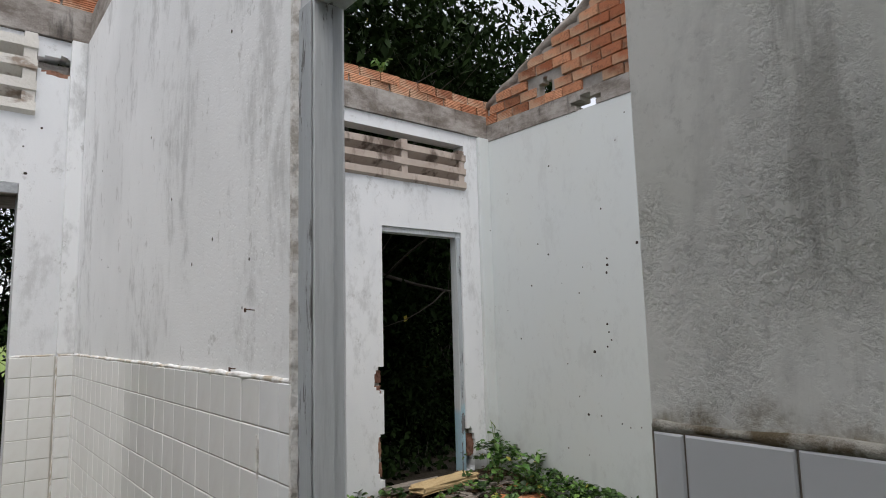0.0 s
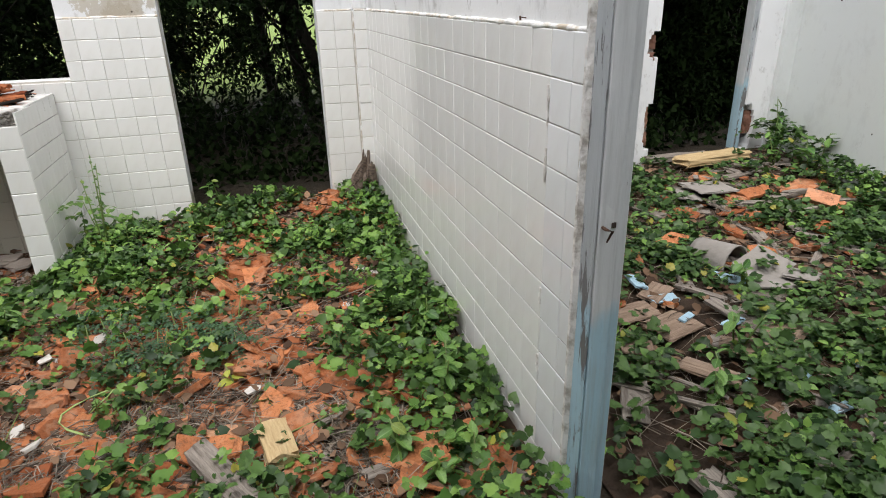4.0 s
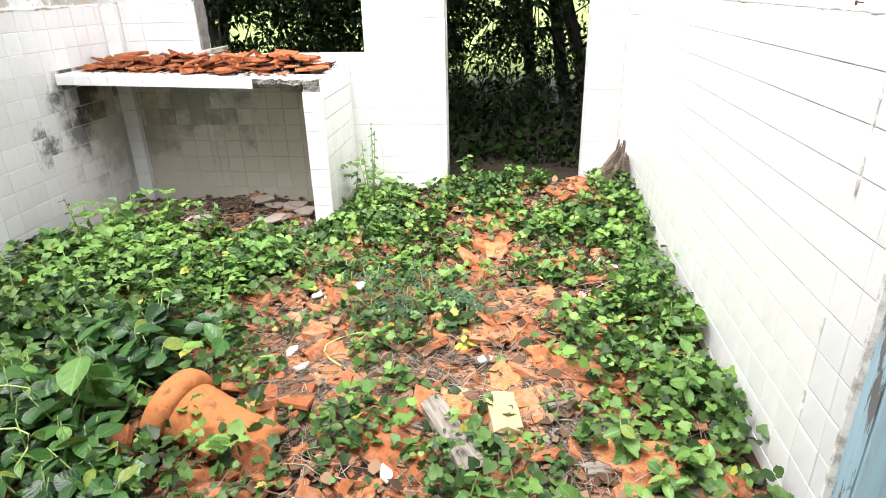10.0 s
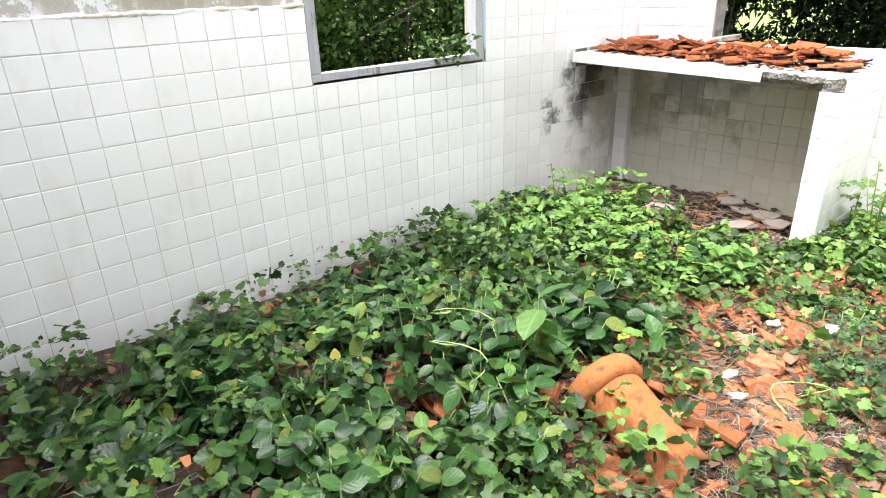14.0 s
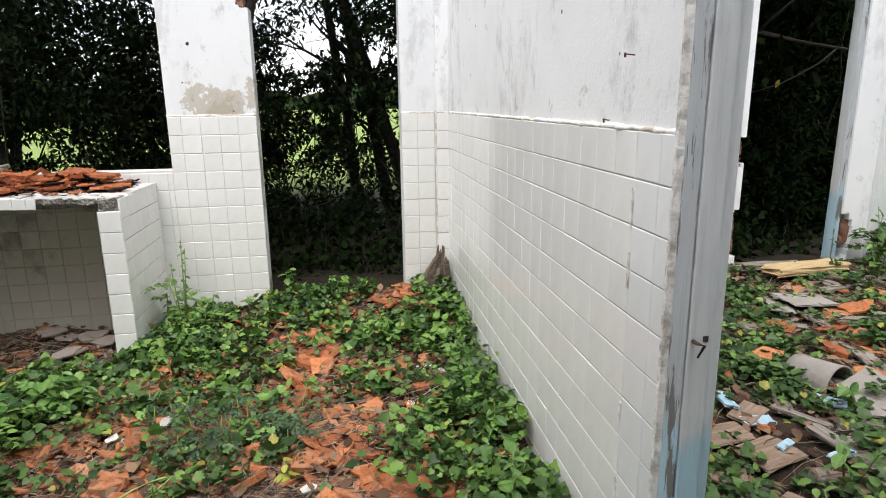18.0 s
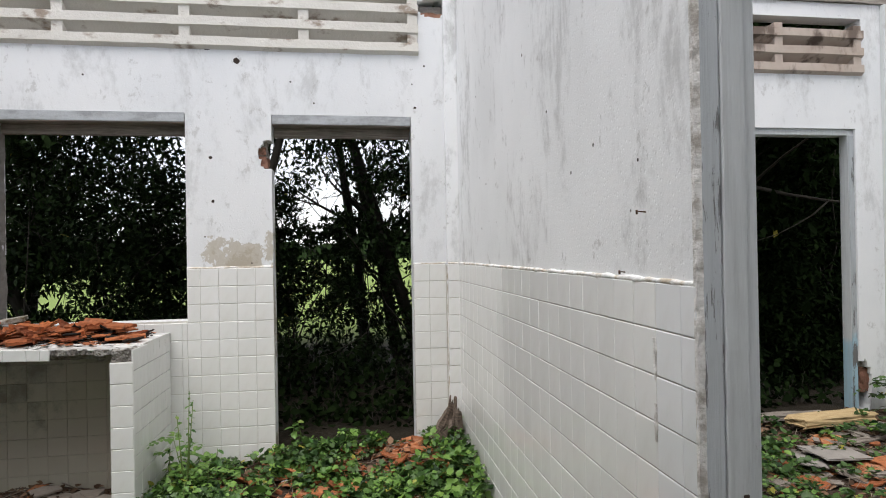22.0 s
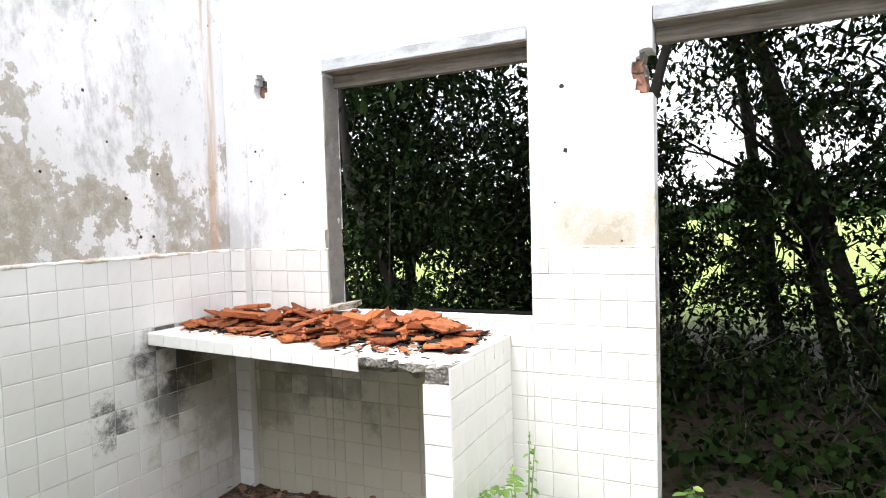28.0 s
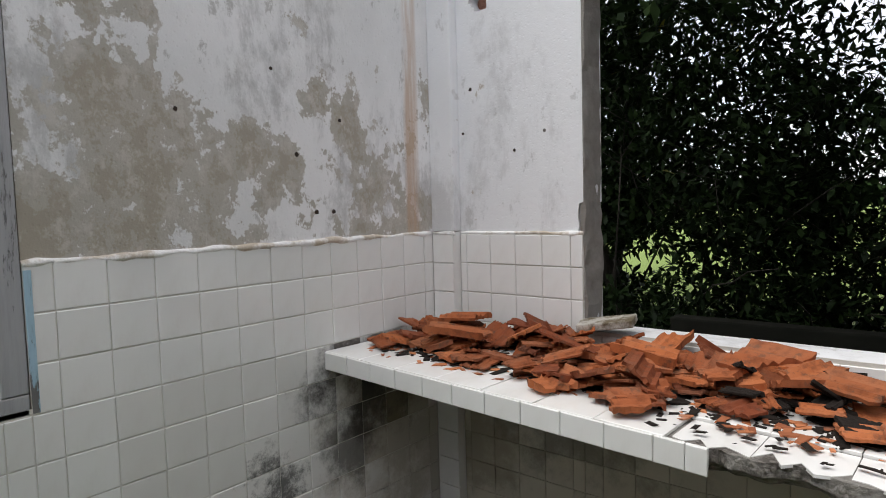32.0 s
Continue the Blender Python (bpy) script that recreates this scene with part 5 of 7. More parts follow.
def shard_mesh(seed, mat, ribs=False, thick=0.022, long=1.4):
    """A broken piece of fired clay about 1 long: an uneven outline, worn edges, and the ribs of a roof tile where it has them."""
    r = random.Random(seed)
    n = r.randint(5, 7)
    ang = sorted(r.uniform(0, 2 * math.pi) for _ in range(n))
    ang = [2 * math.pi * i / n + r.uniform(-0.3, 0.3) for i in range(n)]
    out = [(0.5 * long * math.cos(a) * r.uniform(0.7, 1.1), 0.5 * math.sin(a) * r.uniform(0.7, 1.1)) for a in ang]
    bm = bmesh.new()
    lo = [bm.verts.new((x * r.uniform(0.93, 1.05), y * r.uniform(0.93, 1.05), -thick)) for x, y in out]
    hi = [bm.verts.new((x, y, thick * r.uniform(0.7, 1.2))) for x, y in out]
    bm.faces.new(lo[::-1])
    bm.faces.new(hi)
    for i in range(n):
        bm.faces.new((lo[i], lo[(i + 1) % n], hi[(i + 1) % n], hi[i]))
    bmesh.ops.bevel(bm, geom=list(bm.edges), offset=thick * 0.22, segments=1, affect="EDGES")
    if ribs:
        for y, w, h in ((-0.20, 0.10, 0.055), (0.17, 0.08, 0.045)):
            box = bmesh.ops.create_cube(bm, size=1)["verts"]
            half = 0.36 * long
            for v in box:
                s = 0.45 if v.co.z > 0 else 1.0
                v.co = Vector((v.co.x * 2 * half * (0.85 if v.co.z > 0 else 1), y + v.co.y * w * s, thick * 0.8 + (v.co.z + 0.5) * h))
    bend = r.uniform(-0.10, 0.18)
    for v in bm.verts:
        v.co.z += bend * v.co.y * v.co.y
    return bm_mesh(bm, mat, "shard")


def tile_piece(seed, mat):
    """A broken piece of an interlocking clay roof tile, true size: ribs and a raised lip along it, ragged ends."""
    q = random.Random(seed)
    width, length = q.uniform(0.08, 0.19), q.uniform(0.09, 0.22)
    start = q.uniform(0.0, 0.22 - width)
    thick, nu, nv = 0.009, 14, 5

    def height(u):
        h = 0.0
        for c, w, a in ((0.012, 0.012, 0.016), (0.075, 0.010, 0.010), (0.105, 0.010, 0.010), (0.150, 0.012, 0.012), (0.208, 0.012, 0.018)):
            h += a * max(0.0, 1 - (abs(u - c) / w) ** 2) ** 0.7 if abs(u - c) < w else 0.0
        return h
    lo, hi = -0.5 * length, 0.5 * length
    slope = (q.uniform(-0.5, 0.5), q.uniform(-0.5, 0.5))
    v, f = [], []
    for i in range(nu + 1):
        u = start + width * i / nu
        a = lo + slope[0] * (u - start - width / 2) + 0.008 * q.uniform(-1, 1)
        b = hi + slope[1] * (u - start - width / 2) + 0.008 * q.uniform(-1, 1)
        for j in range(nv + 1):
            y = a + (b - a) * j / nv
            x = u - start - width / 2 + (0.006 * q.uniform(-1, 1) if i in (0, nu) else 0)
            v.append((y, x, height(u)))
            v.append((y * 0.98, x * 0.98, -thick + 0.002 * q.uniform(-1, 1)))
    at = lambda i, j, s: (i * (nv + 1) + j) * 2 + s
    for i in range(nu):
        for j in range(nv):
            f.append((at(i, j, 0), at(i, j + 1, 0), at(i + 1, j + 1, 0), at(i + 1, j, 0)))
            f.append((at(i, j, 1), at(i + 1, j, 1), at(i + 1, j + 1, 1), at(i, j + 1, 1)))
    for i in range(nu):
        f.append((at(i, 0, 0), at(i + 1, 0, 0), at(i + 1, 0, 1), at(i, 0, 1)))
        f.append((at(i, nv, 0), at(i, nv, 1), at(i + 1, nv, 1), at(i + 1, nv, 0)))
    for j in range(nv):
        f.append((at(0, j, 0), at(0, j, 1), at(0, j + 1, 1), at(0, j + 1, 0)))
        f.append((at(nu, j, 0), at(nu, j + 1, 0), at(nu, j + 1, 1), at(nu, j, 1)))
    return mesh_of(v, f, mat, "tile_piece")


SHARDS = [shard_mesh(s, M_SHARD, False, 0.045 + 0.03 * (s % 3), 1.0 + 0.22 * (s % 4)) for s in range(14)]
WHITE = [shard_mesh(s + 90, M_CHIP, False, 0.08, 1.3) for s in range(3)]
PALE = [shard_mesh(s + 20, M_PALE, False, 0.05, 1.2) for s in range(4)]
ROOFBITS = [tile_piece(s + 40, M_ROOFTILE) for s in range(16)]
CHARBITS = [tile_piece(s + 70, M_CHAR) for s in range(3)]


def scaled(m, s):
    return m @ Matrix.Diagonal((s, s, s, 1))


r = random.Random(21)
# heap on the counter: three loose layers, higher towards the wall
for layer, count, lift, front in ((0, 80, 0.014, 3.99), (1, 74, 0.031, 4.04), (2, 40, 0.050, 4.10)):
    for i in range(count):
        u = (i + r.random()) / count
        x = -2.33 + 1.47 * u
        edge = front - (0.07 if 0.40 < u < 0.68 else 0.0) + (0.05 if u < 0.12 else 0.0)
        if layer and (u > 0.90 or (layer == 2 and u < 0.25)):
            continue
        y = r.uniform(edge, 4.37)
        charred = u > 0.74 and r.random() < 0.45
        m = pose(x, y, counter_z(x) + lift + 0.010 * r.random(), r.gauss(0, 7 + 4 * layer), r.gauss(0, 7 + 4 * layer), r.uniform(0, 360))
        if r.random() < 0.3:
            m = m @ pose(0, 0, 0, 180)
        s = r.uniform(0.42, 0.88) * (0.6 if charred else 1)
        solid("tile_shard", r.choice(CHARBITS if charred else ROOFBITS), "charred broken roof tile piece on the counter" if charred else "broken ribbed terracotta roof tile piece on the counter", "shard", scaled(m, s), "broken roof tiles on the counter")
for x, y, s, rz, ry in ((-1.60, 3.955, 1.05, -28, 4), (-1.40, 3.93, 1.0, 30, -3), (-1.47, 4.20, 1.05, -8, 6), (-1.22, 4.28, 1.1, -10, 5), (-1.00, 4.16, 1.0, -24, 3), (-2.18, 4.30, 1.05, 4, -4), (-2.05, 4.10, 1.1, 25, 7)):
    solid("tile_shard", r.choice(ROOFBITS), "large broken ribbed terracotta roof tile piece on the counter", "shard", scaled(pose(x, y, counter_z(x) + (0.026 if y < 4 else 0.070), r.gauss(0, 5), ry, rz), s), "broken roof tiles on the counter")
bm = box_bm(-0.09, 0.09, -0.05, 0.05, -0.012, 0.012, 0.004)
solid("slate_piece", bm_mesh(bm, M_LICHEN), "mossy grey cement chunk lying on the sill", "chunk", pose(-1.70, 4.44, 1.035, 4, -8, 14))


def flakes(name, label, n, mat, area, seed, lo, hi):
    q = random.Random(seed)
    v, f = [], []
    for i in range(n):
        x, y = q.uniform(area[0], area[1]), area[3] - (area[3] - area[2]) * q.random() ** 1.5
        s = q.uniform(lo, hi)
        m = pose(x, y, counter_z(x) + s * 0.07, q.gauss(0, 4), q.gauss(0, 4), q.uniform(0, 360))
        k0 = len(v)
        ra = [q.uniform(0.5, 1.2) for _ in range(8)]
        v += [tuple(m @ Vector((a * s * ra[w], b * s * 0.45 * ra[w], c * s * 0.09))) for w, (a, b, c) in enumerate((a, b, c) for a in (-1, 1) for b in (-1, 1) for c in (-1, 1))]
        f += [tuple(k0 + w for w in z) for z in ((0, 1, 3, 2), (4, 6, 7, 5), (0, 4, 5, 1), (2, 3, 7, 6), (0, 2, 6, 4), (1, 5, 7, 3))]
    solid(name, mesh_of(v, f, mat), label, "debris", kind="stuff")


flakes("charred_crumbs", "black charred flakes scattered on the counter tiles", 130, M_CHAR, (-1.35, -0.84, 3.84, 4.40), 1, 0.004, 0.018)
flakes("charred_crumbs", "dark crumbs under the broken roof tiles", 1500, M_CHAR, (-2.32, -0.88, 3.97, 4.42), 2, 0.005, 0.026)
flakes("tile_crumbs", "small terracotta crumbs on the counter", 520, M_CRUMB, (-2.32, -0.86, 3.92, 4.42), 3, 0.005, 0.024)


def rubble_density(x, y):
    """Where the bare brick rubble shows between the weeds in the kitchen."""
    d = math.exp(-(((x - 0.25) / 0.62) ** 2 + ((y - 2.25) / 0.62) ** 2))
    d += 0.9 * math.exp(-(((x - 0.22) / 0.24) ** 2 + ((y - 3.5) / 0.75) ** 2))
    d += 0.7 * math.exp(-(((x + 0.55) / 0.35) ** 2 + ((y - 2.05) / 0.35) ** 2))
    d += 0.85 * math.exp(-(((x + 0.55) / 0.65) ** 2 + ((y - 2.95) / 0.42) ** 2))
    d += 0.55 * math.exp(-(((x + 0.75) / 0.5) ** 2 + ((y - 2.45) / 0.3) ** 2))
    d += 0.8 * math.exp(-(((x - 0.75) / 0.2) ** 2 + ((y - 4.15) / 0.35) ** 2))
    d += 0.8 * math.exp(-(((x - 0.55) / 0.4) ** 2 + ((y - 1.55) / 0.3) ** 2))
    return min(1.0, d * (0.75 + 0.5 * noise.noise(Vector((x * 3, y * 3, 4)))))


made = 0
rest_v, rest_f = [], []
while made < 1700:
    x, y = r.uniform(-2.2, 0.93), r.uniform(1.2, 4.38)
    if r.random() > rubble_density(x, y) + 0.06:
        continue
    if x < -0.78 and y > 3.75:
        continue
    size = r.uniform(0.04, 0.10) if made > 190 else r.uniform(0.09, 0.18)
    m, me = scaled(pose(x, y, ground_z(x, y) + 0.016 + 0.14 * size, r.gauss(0, 17), r.gauss(0, 17), r.uniform(0, 360)), size), r.choice(SHARDS)
    if made < 260:
        solid("brick_shard", me, "broken orange brick piece lying in the weeds", "shard", m, "brick rubble on the kitchen floor")
    else:
        k0 = len(rest_v)
        rest_v += [tuple(m @ w.co) for w in me.vertices]
        rest_f += [tuple(k0 + i for i in p.vertices) for p in me.polygons]
    made += 1
solid("brick_rubble", mesh_of(rest_v, rest_f, M_RUBBLE), "small orange brick pieces between the weeds", "rubble", kind="stuff")


def crumbs(n, area, dens, mat, lo, hi, seed, name, label, flat=0.4):
    q = random.Random(seed)
    v, f = [], []
    while n:
        x, y = q.uniform(area[0], area[1]), q.uniform(area[2], area[3])
        if q.random() > dens(x, y):
            continue
        n -= 1
        s = q.uniform(lo, hi)
        t = pose(x, y, ground_z(x, y) + 0.014 + s * 0.2, q.gauss(0, 22), q.gauss(0, 22), q.uniform(0, 360))
        k0 = len(v)
        ra = [q.uniform(0.6, 1.2) for _ in range(8)]
        v += [tuple(t @ Vector((a * s * ra[w], b * s * 0.7 * ra[w], c * s * flat))) for w, (a, b, c) in enumerate((a, b, c) for a in (-1, 1) for b in (-1, 1) for c in (-1, 1))]
        f += [tuple(k0 + w for w in z) for z in ((0, 1, 3, 2), (4, 6, 7, 5), (0, 4, 5, 1), (2, 3, 7, 6), (0, 2, 6, 4), (1, 5, 7, 3))]
    solid(name, mesh_of(v, f, mat), label, "debris", kind="stuff")




def slab_piece(seed, mat):
    """A flat broken slab of brick about 1 long: a ragged many-sided outline, uneven faces and hollow-brick ribs underneath."""
    q = random.Random(seed)
    n = 16
    ring = []
    for i in range(n):
        a = 2 * math.pi * i / n
        e = 0.5 / max(abs(math.cos(a)), abs(math.sin(a)) * 1.25) * q.uniform(0.72, 1.0)
        ring.append((math.cos(a) * e, 0.72 * math.sin(a) * e))
    v, f = [(0, 0, 0.045)], []
    for scale, z in ((0.55, 0.046), (0.96, 0.038), (1.0, 0.026), (0.98, -0.035)):
        v += [(x * scale, y * scale, z + 0.03 * noise.noise(Vector((x * 4, y * 4, seed))) * (z > 0)) for x, y in ring]
    f += [(0, 1 + i, 1 + (i + 1) % n) for i in range(n)]
    for k0 in range(3):
        f += [(1 + k0 * n + i, 1 + (k0 + 1) * n + i, 1 + (k0 + 1) * n + (i + 1) % n, 1 + k0 * n + (i + 1) % n) for i in range(n)]
    f.append(tuple(1 + 3 * n + i for i in range(n))[::-1])
    return mesh_of(v, f, mat, "slab_piece")


SLABS = [slab_piece(s, M_SHARD) for s in range(5)]
PALE_SLABS = [slab_piece(s + 30, M_SHARD_PALE) for s in range(3)]
for n, (x, y, size, rz, rx, ry, pale) in enumerate(((0.55, 2.60, 0.23, -8, 4, -3, 1), (0.40, 2.44, 0.19, 20, 8, 4, 0), (0.48, 2.31, 0.20, -10, 10, -6, 0), (0.06, 2.18, 0.17, 10, 6, 5, 1), (0.64, 1.92, 0.30, -14, 8, -6, 0), (-0.10, 1.88, 0.32, -38, 6, 8, 0),
                                                       (-0.33, 2.24, 0.17, 60, 8, 6, 0), (0.31, 2.13, 0.18, -62, 6, 3, 0), (0.21, 3.82, 0.32, 8, 6, -3, 0), (0.14, 3.62, 0.20, 30, -8, 4, 0), (-0.05, 2.66, 0.20, 4, 10, 2, 0), (0.80, 4.05, 0.22, 30, 8, -8, 0),
                                                       (0.86, 1.98, 0.13, 20, 5, 5, 0), (0.74, 1.72, 0.16, 50, -6, 8, 0), (0.52, 1.66, 0.20, -30, 5, -4, 0), (-0.68, 2.30, 0.15, 15, 7, 5, 0), (-0.15, 1.70, 0.16, 75, -8, 5, 0), (0.24, 2.70, 0.15, 40, 12, 6, 0), (-1.0, 2.62, 0.18, 20, 5, 5, 0))):
    solid("brick_slab", (PALE_SLABS[n % 3] if pale else SLABS[n % 5]), "flat dusty pale brick slab on the rubble" if pale else "flat broken orange brick slab on the rubble", "shard", scaled(pose(x, y, ground_z(x, y) + 0.045, rx, ry, rz), size), "brick rubble on the kitchen floor")
crumbs(4200, (-2.38, 0.97, 0.5, 4.4), lambda x, y: rubble_density(x, y) + 0.10, M_CRUMB, 0.006, 0.026, 3, "brick_crumbs", "small orange brick crumbs among the weeds")
crumbs(700, (-2.3, -0.95, 3.7, 4.4), lambda x, y: 0.9, M_DRY, 0.008, 0.028, 4, "litter_crumbs", "brown litter crumbs under the counter", 0.25)
q = random.Random(61)
for i in range(22):
    x, y = q.uniform(-2.0, -0.98), q.uniform(3.72, 4.36)
    pale = i % 2
    solid("tile_fragment" if pale else "brick_shard", PALE[i % 4] if pale else q.choice(SHARDS), "pale broken tile fragment lying under the counter" if pale else "broken orange brick piece lying under the counter", "shard", scaled(pose(x, y, ground_z(x, y) + 0.025, q.gauss(0, 9), q.gauss(0, 9), q.uniform(0, 360)), q.uniform(0.10, 0.21)), "rubble under the counter")

for i in range(7):
    x, y = q.uniform(-1.45, -1.02), q.uniform(3.92, 4.32)
    solid("tile_fragment", PALE[i % 4], "pale broken tile fragment lying under the counter", "shard", scaled(pose(x, y, ground_z(x, y) + 0.045 + 0.004 * i, q.gauss(0, 5), q.gauss(0, 5), q.uniform(0, 360)), q.uniform(0.12, 0.20)), "rubble under the counter")
crumbs(170, (-1.2, 0.9, 1.3, 4.2), lambda x, y: 0.5, M_CHIP, 0.006, 0.026, 5, "white_chips", "white tile and plaster chips on the litter")


def straw(n, area, dens, seed, name, label, mat=M_STRAW, lo=0.06, hi=0.28, rad=0.0016):
    q = random.Random(seed)
    items = []
    while n:
        x, y = q.uniform(area[0], area[1]), q.uniform(area[2], area[3])
        if q.random() > dens(x, y):
            continue
        n -= 1
        a, s = q.uniform(0, 6.28), q.uniform(lo, hi)
        mid = (x + math.cos(a) * s * 0.5 + q.gauss(0, s * 0.08), y + math.sin(a) * s * 0.5 + q.gauss(0, s * 0.08))
        end = (x + math.cos(a) * s, y + math.sin(a) * s)
        if not all(area[0] < p[0] < area[1] and area[2] < p[1] < area[3] for p in (mid, end)):
            n += 1
            continue
        h = [q.uniform(0.02, 0.05) for _ in range(3)]
        items.append(([(x, y, ground_z(x, y) + h[0]), (*mid, ground_z(*mid) + h[1] + 0.01), (*end, ground_z(*end) + h[2])], [rad * q.uniform(0.6, 1.6)] * 2 + [rad * 0.5]))
    solid(name, tubes(items, mat, name, 3), label, "litter", kind="stuff")


straw(3900, (-2.38, 0.97, 0.5, 4.4), lambda x, y: rubble_density(x, y) + 0.12, 7, "dry_twigs", "dry grey twigs and straw on the rubble")
solid("dry_leaves", leaf_cloud(scatter(4200, (-2.38, 0.97, 0.45, 4.4), lambda x, y: rubble_density(x, y) + 0.30, lambda x, y: 0.035, 41), NR.uniform(0.02, 0.06, 4200), LEAF_OVAL, M_DRY, NR, 20), "dry brown leaves on the rubble", "litter", kind="stuff")
solid("dry_leaves", leaf_cloud(scatter(3400, (1.25, 4.25, 0.6, 4.4), lambda x, y: 0.8, lambda x, y: 0.025, 42), NR.uniform(0.02, 0.07, 3400), LEAF_OVAL, M_DRY, NR, 20), "dry brown leaves in the next room", "litter", kind="stuff")
solid("dry_leaves", leaf_cloud(scatter(700, (-2.3, -0.95, 3.6, 4.4), lambda x, y: 0.8, lambda x, y: 0.02, 43), NR.uniform(0.02, 0.06, 700), LEAF_OVAL, M_DRY, NR, 20), "dry brown leaves under the counter", "litter", kind="stuff")
straw(500, (-1.0, 0.5, 1.7, 2.5), lambda x, y: math.exp(-(((x + 0.40) / 0.25) ** 2 + ((y - 2.08) / 0.2) ** 2)), 17, "dry_straw", "matted pale straw behind the ridge tile", M_STRAW, 0.08, 0.25, 0.0013)
straw(520, (0.1, 0.95, 1.6, 2.5), lambda x, y: math.exp(-(((x - 0.46) / 0.16) ** 2 + ((y - 2.05) / 0.17) ** 2)), 19, "dry_straw", "matted grey straw and splinters on the rubble", M_STRAW, 0.06, 0.22, 0.0017)
straw(420, (-0.8, 0.6, 1.9, 2.9), lambda x, y: math.exp(-(((x + 0.1) / 0.3) ** 2 + ((y - 2.33) / 0.1) ** 2)), 23, "dry_straw", "matted pale straw among the brick pieces", M_STRAW, 0.06, 0.25, 0.0013)
straw(2200, (1.25, 4.25, 0.6, 4.4), lambda x, y: 0.8, 8, "dry_twigs", "dry twigs and rotten splinters on the ground")
straw(240, (-2.3, -0.95, 3.65, 4.4), lambda x, y: 0.8, 9, "dry_roots", "brown roots and twigs under the counter", M_STRAW, 0.08, 0.35, 0.0026)


def plank(name, label, x, y, l, w, t, rz, mat, z=None, ry=0, rx=0, group=""):
    """A splintered board with ragged ends."""
    q = random.Random(int(x * 97 + y * 31 + l * 13))
    bm = box_bm(-l / 2, l / 2, -w / 2, w / 2, -t / 2, t / 2)
    bmesh.ops.subdivide_edges(bm, edges=list(bm.edges), cuts=3, use_grid_fill=True)
    for v in bm.verts:
        if abs(abs(v.co.x) - l / 2) < 1e-5:
            v.co.x *= 1 + q.uniform(-0.12, 0.05)
        v.co += Vector((0, q.uniform(-1, 1) * w * 0.03, q.uniform(-1, 1) * t * 0.10))
    zz = ground_z(x, y) + 0.03 + t / 2 if z is None else z
    return solid(name, bm_mesh(bm, mat), label, "wood", pose(x, y, zz, rx, ry, rz), group)


plank("wood_block", "pale sawn wood block lying on the rubble", 0.235, 2.055, 0.19, 0.095, 0.05, 100, M_WOOD_PALE, z=ground_z(0.235, 2.055) + 0.060)
plank("wood_board", "grey weathered board on the rubble", 0.06, 1.985, 0.42, 0.080, 0.020, 117, M_WOOD_GREY, z=ground_z(0.06, 1.985) + 0.075, ry=4)
for x, y, l, w, rz in ((0.48, 2.08, 0.22, 0.035, 150), (0.56, 2.10, 0.26, 0.03, 140), (0.38, 2.00, 0.2, 0.03, 60), (0.44, 1.95, 0.24, 0.025, 75), (0.50, 2.20, 0.2, 0.03, 175), (0.36, 2.20, 0.18, 0.03, 20), (0.40, 1.86, 0.22, 0.03, 35), (-0.12, 2.05, 0.22, 0.03, 165), (0.72, 1.86, 0.24, 0.035, 140), (0.88, 1.80, 0.2, 0.03, 130), (0.55, 2.02, 0.22, 0.03, 160), (0.66, 2.14, 0.2, 0.04, 170), (0.42, 2.15, 0.18, 0.03, 35), (-0.35, 2.2, 0.3, 0.03, 170), (0.6, 1.9, 0.25, 0.05, 12)):
    plank("wood_splinter", "grey rotten wood splinter in the rubble", x, y, l, w, 0.012, rz, M_WOOD_GREY, group="wood splinters")
# half-round ridge tile with a collar


def half_pipe(stations, thick, mat):
    bm = bmesh.new()
    rings = [[[bm.verts.new((x, rr * math.cos(a), rr * math.sin(a))) for a in np.linspace(-0.05, math.pi + 0.05, 21)] for rr in (rad, rad - thick)] for x, rad in stations]
    for a, b in zip(rings, rings[1:]):
        for s in (0, 1):
            for i in range(20):
                q = (a[s][i], a[s][i + 1], b[s][i + 1], b[s][i])
                bm.faces.new(q if s == 0 else q[::-1])
        for i in (0, 20):
            bm.faces.new((a[0][i], b[0][i], b[1][i], a[1][i]))
    for e in (rings[0], rings[-1]):
        for i in range(20):
            bm.faces.new((e[0][i], e[0][i + 1], e[1][i + 1], e[1][i]))
    for v in bm.verts:
        v.co += Vector([0.0025 * noise.noise(v.co * 14 + Vector((s, 0, 0))) for s in (0, 5, 9)])
    return bm_mesh(bm, mat, smooth=True)


ridge = thing("ridge_tile", "orange clay half-round ridge tile with a raised collar, lying tilted", "roof tile", at=scaled(pose(-0.685, 1.95, ground_z(-0.685, 1.95) + 0.035, -6, 15, -16), 0.98))
put("body", half_pipe(((-0.13, 0.118), (-0.05, 0.115), (0.05, 0.111), (0.15, 0.107), (0.215, 0.105)), 0.014, M_RIDGE), ridge)
put("collar", half_pipe(((-0.205, 0.121), (-0.202, 0.136), (-0.190, 0.143), (-0.165, 0.146), (-0.142, 0.143), (-0.128, 0.132), (-0.122, 0.120)), 0.016, M_RIDGE), ridge)
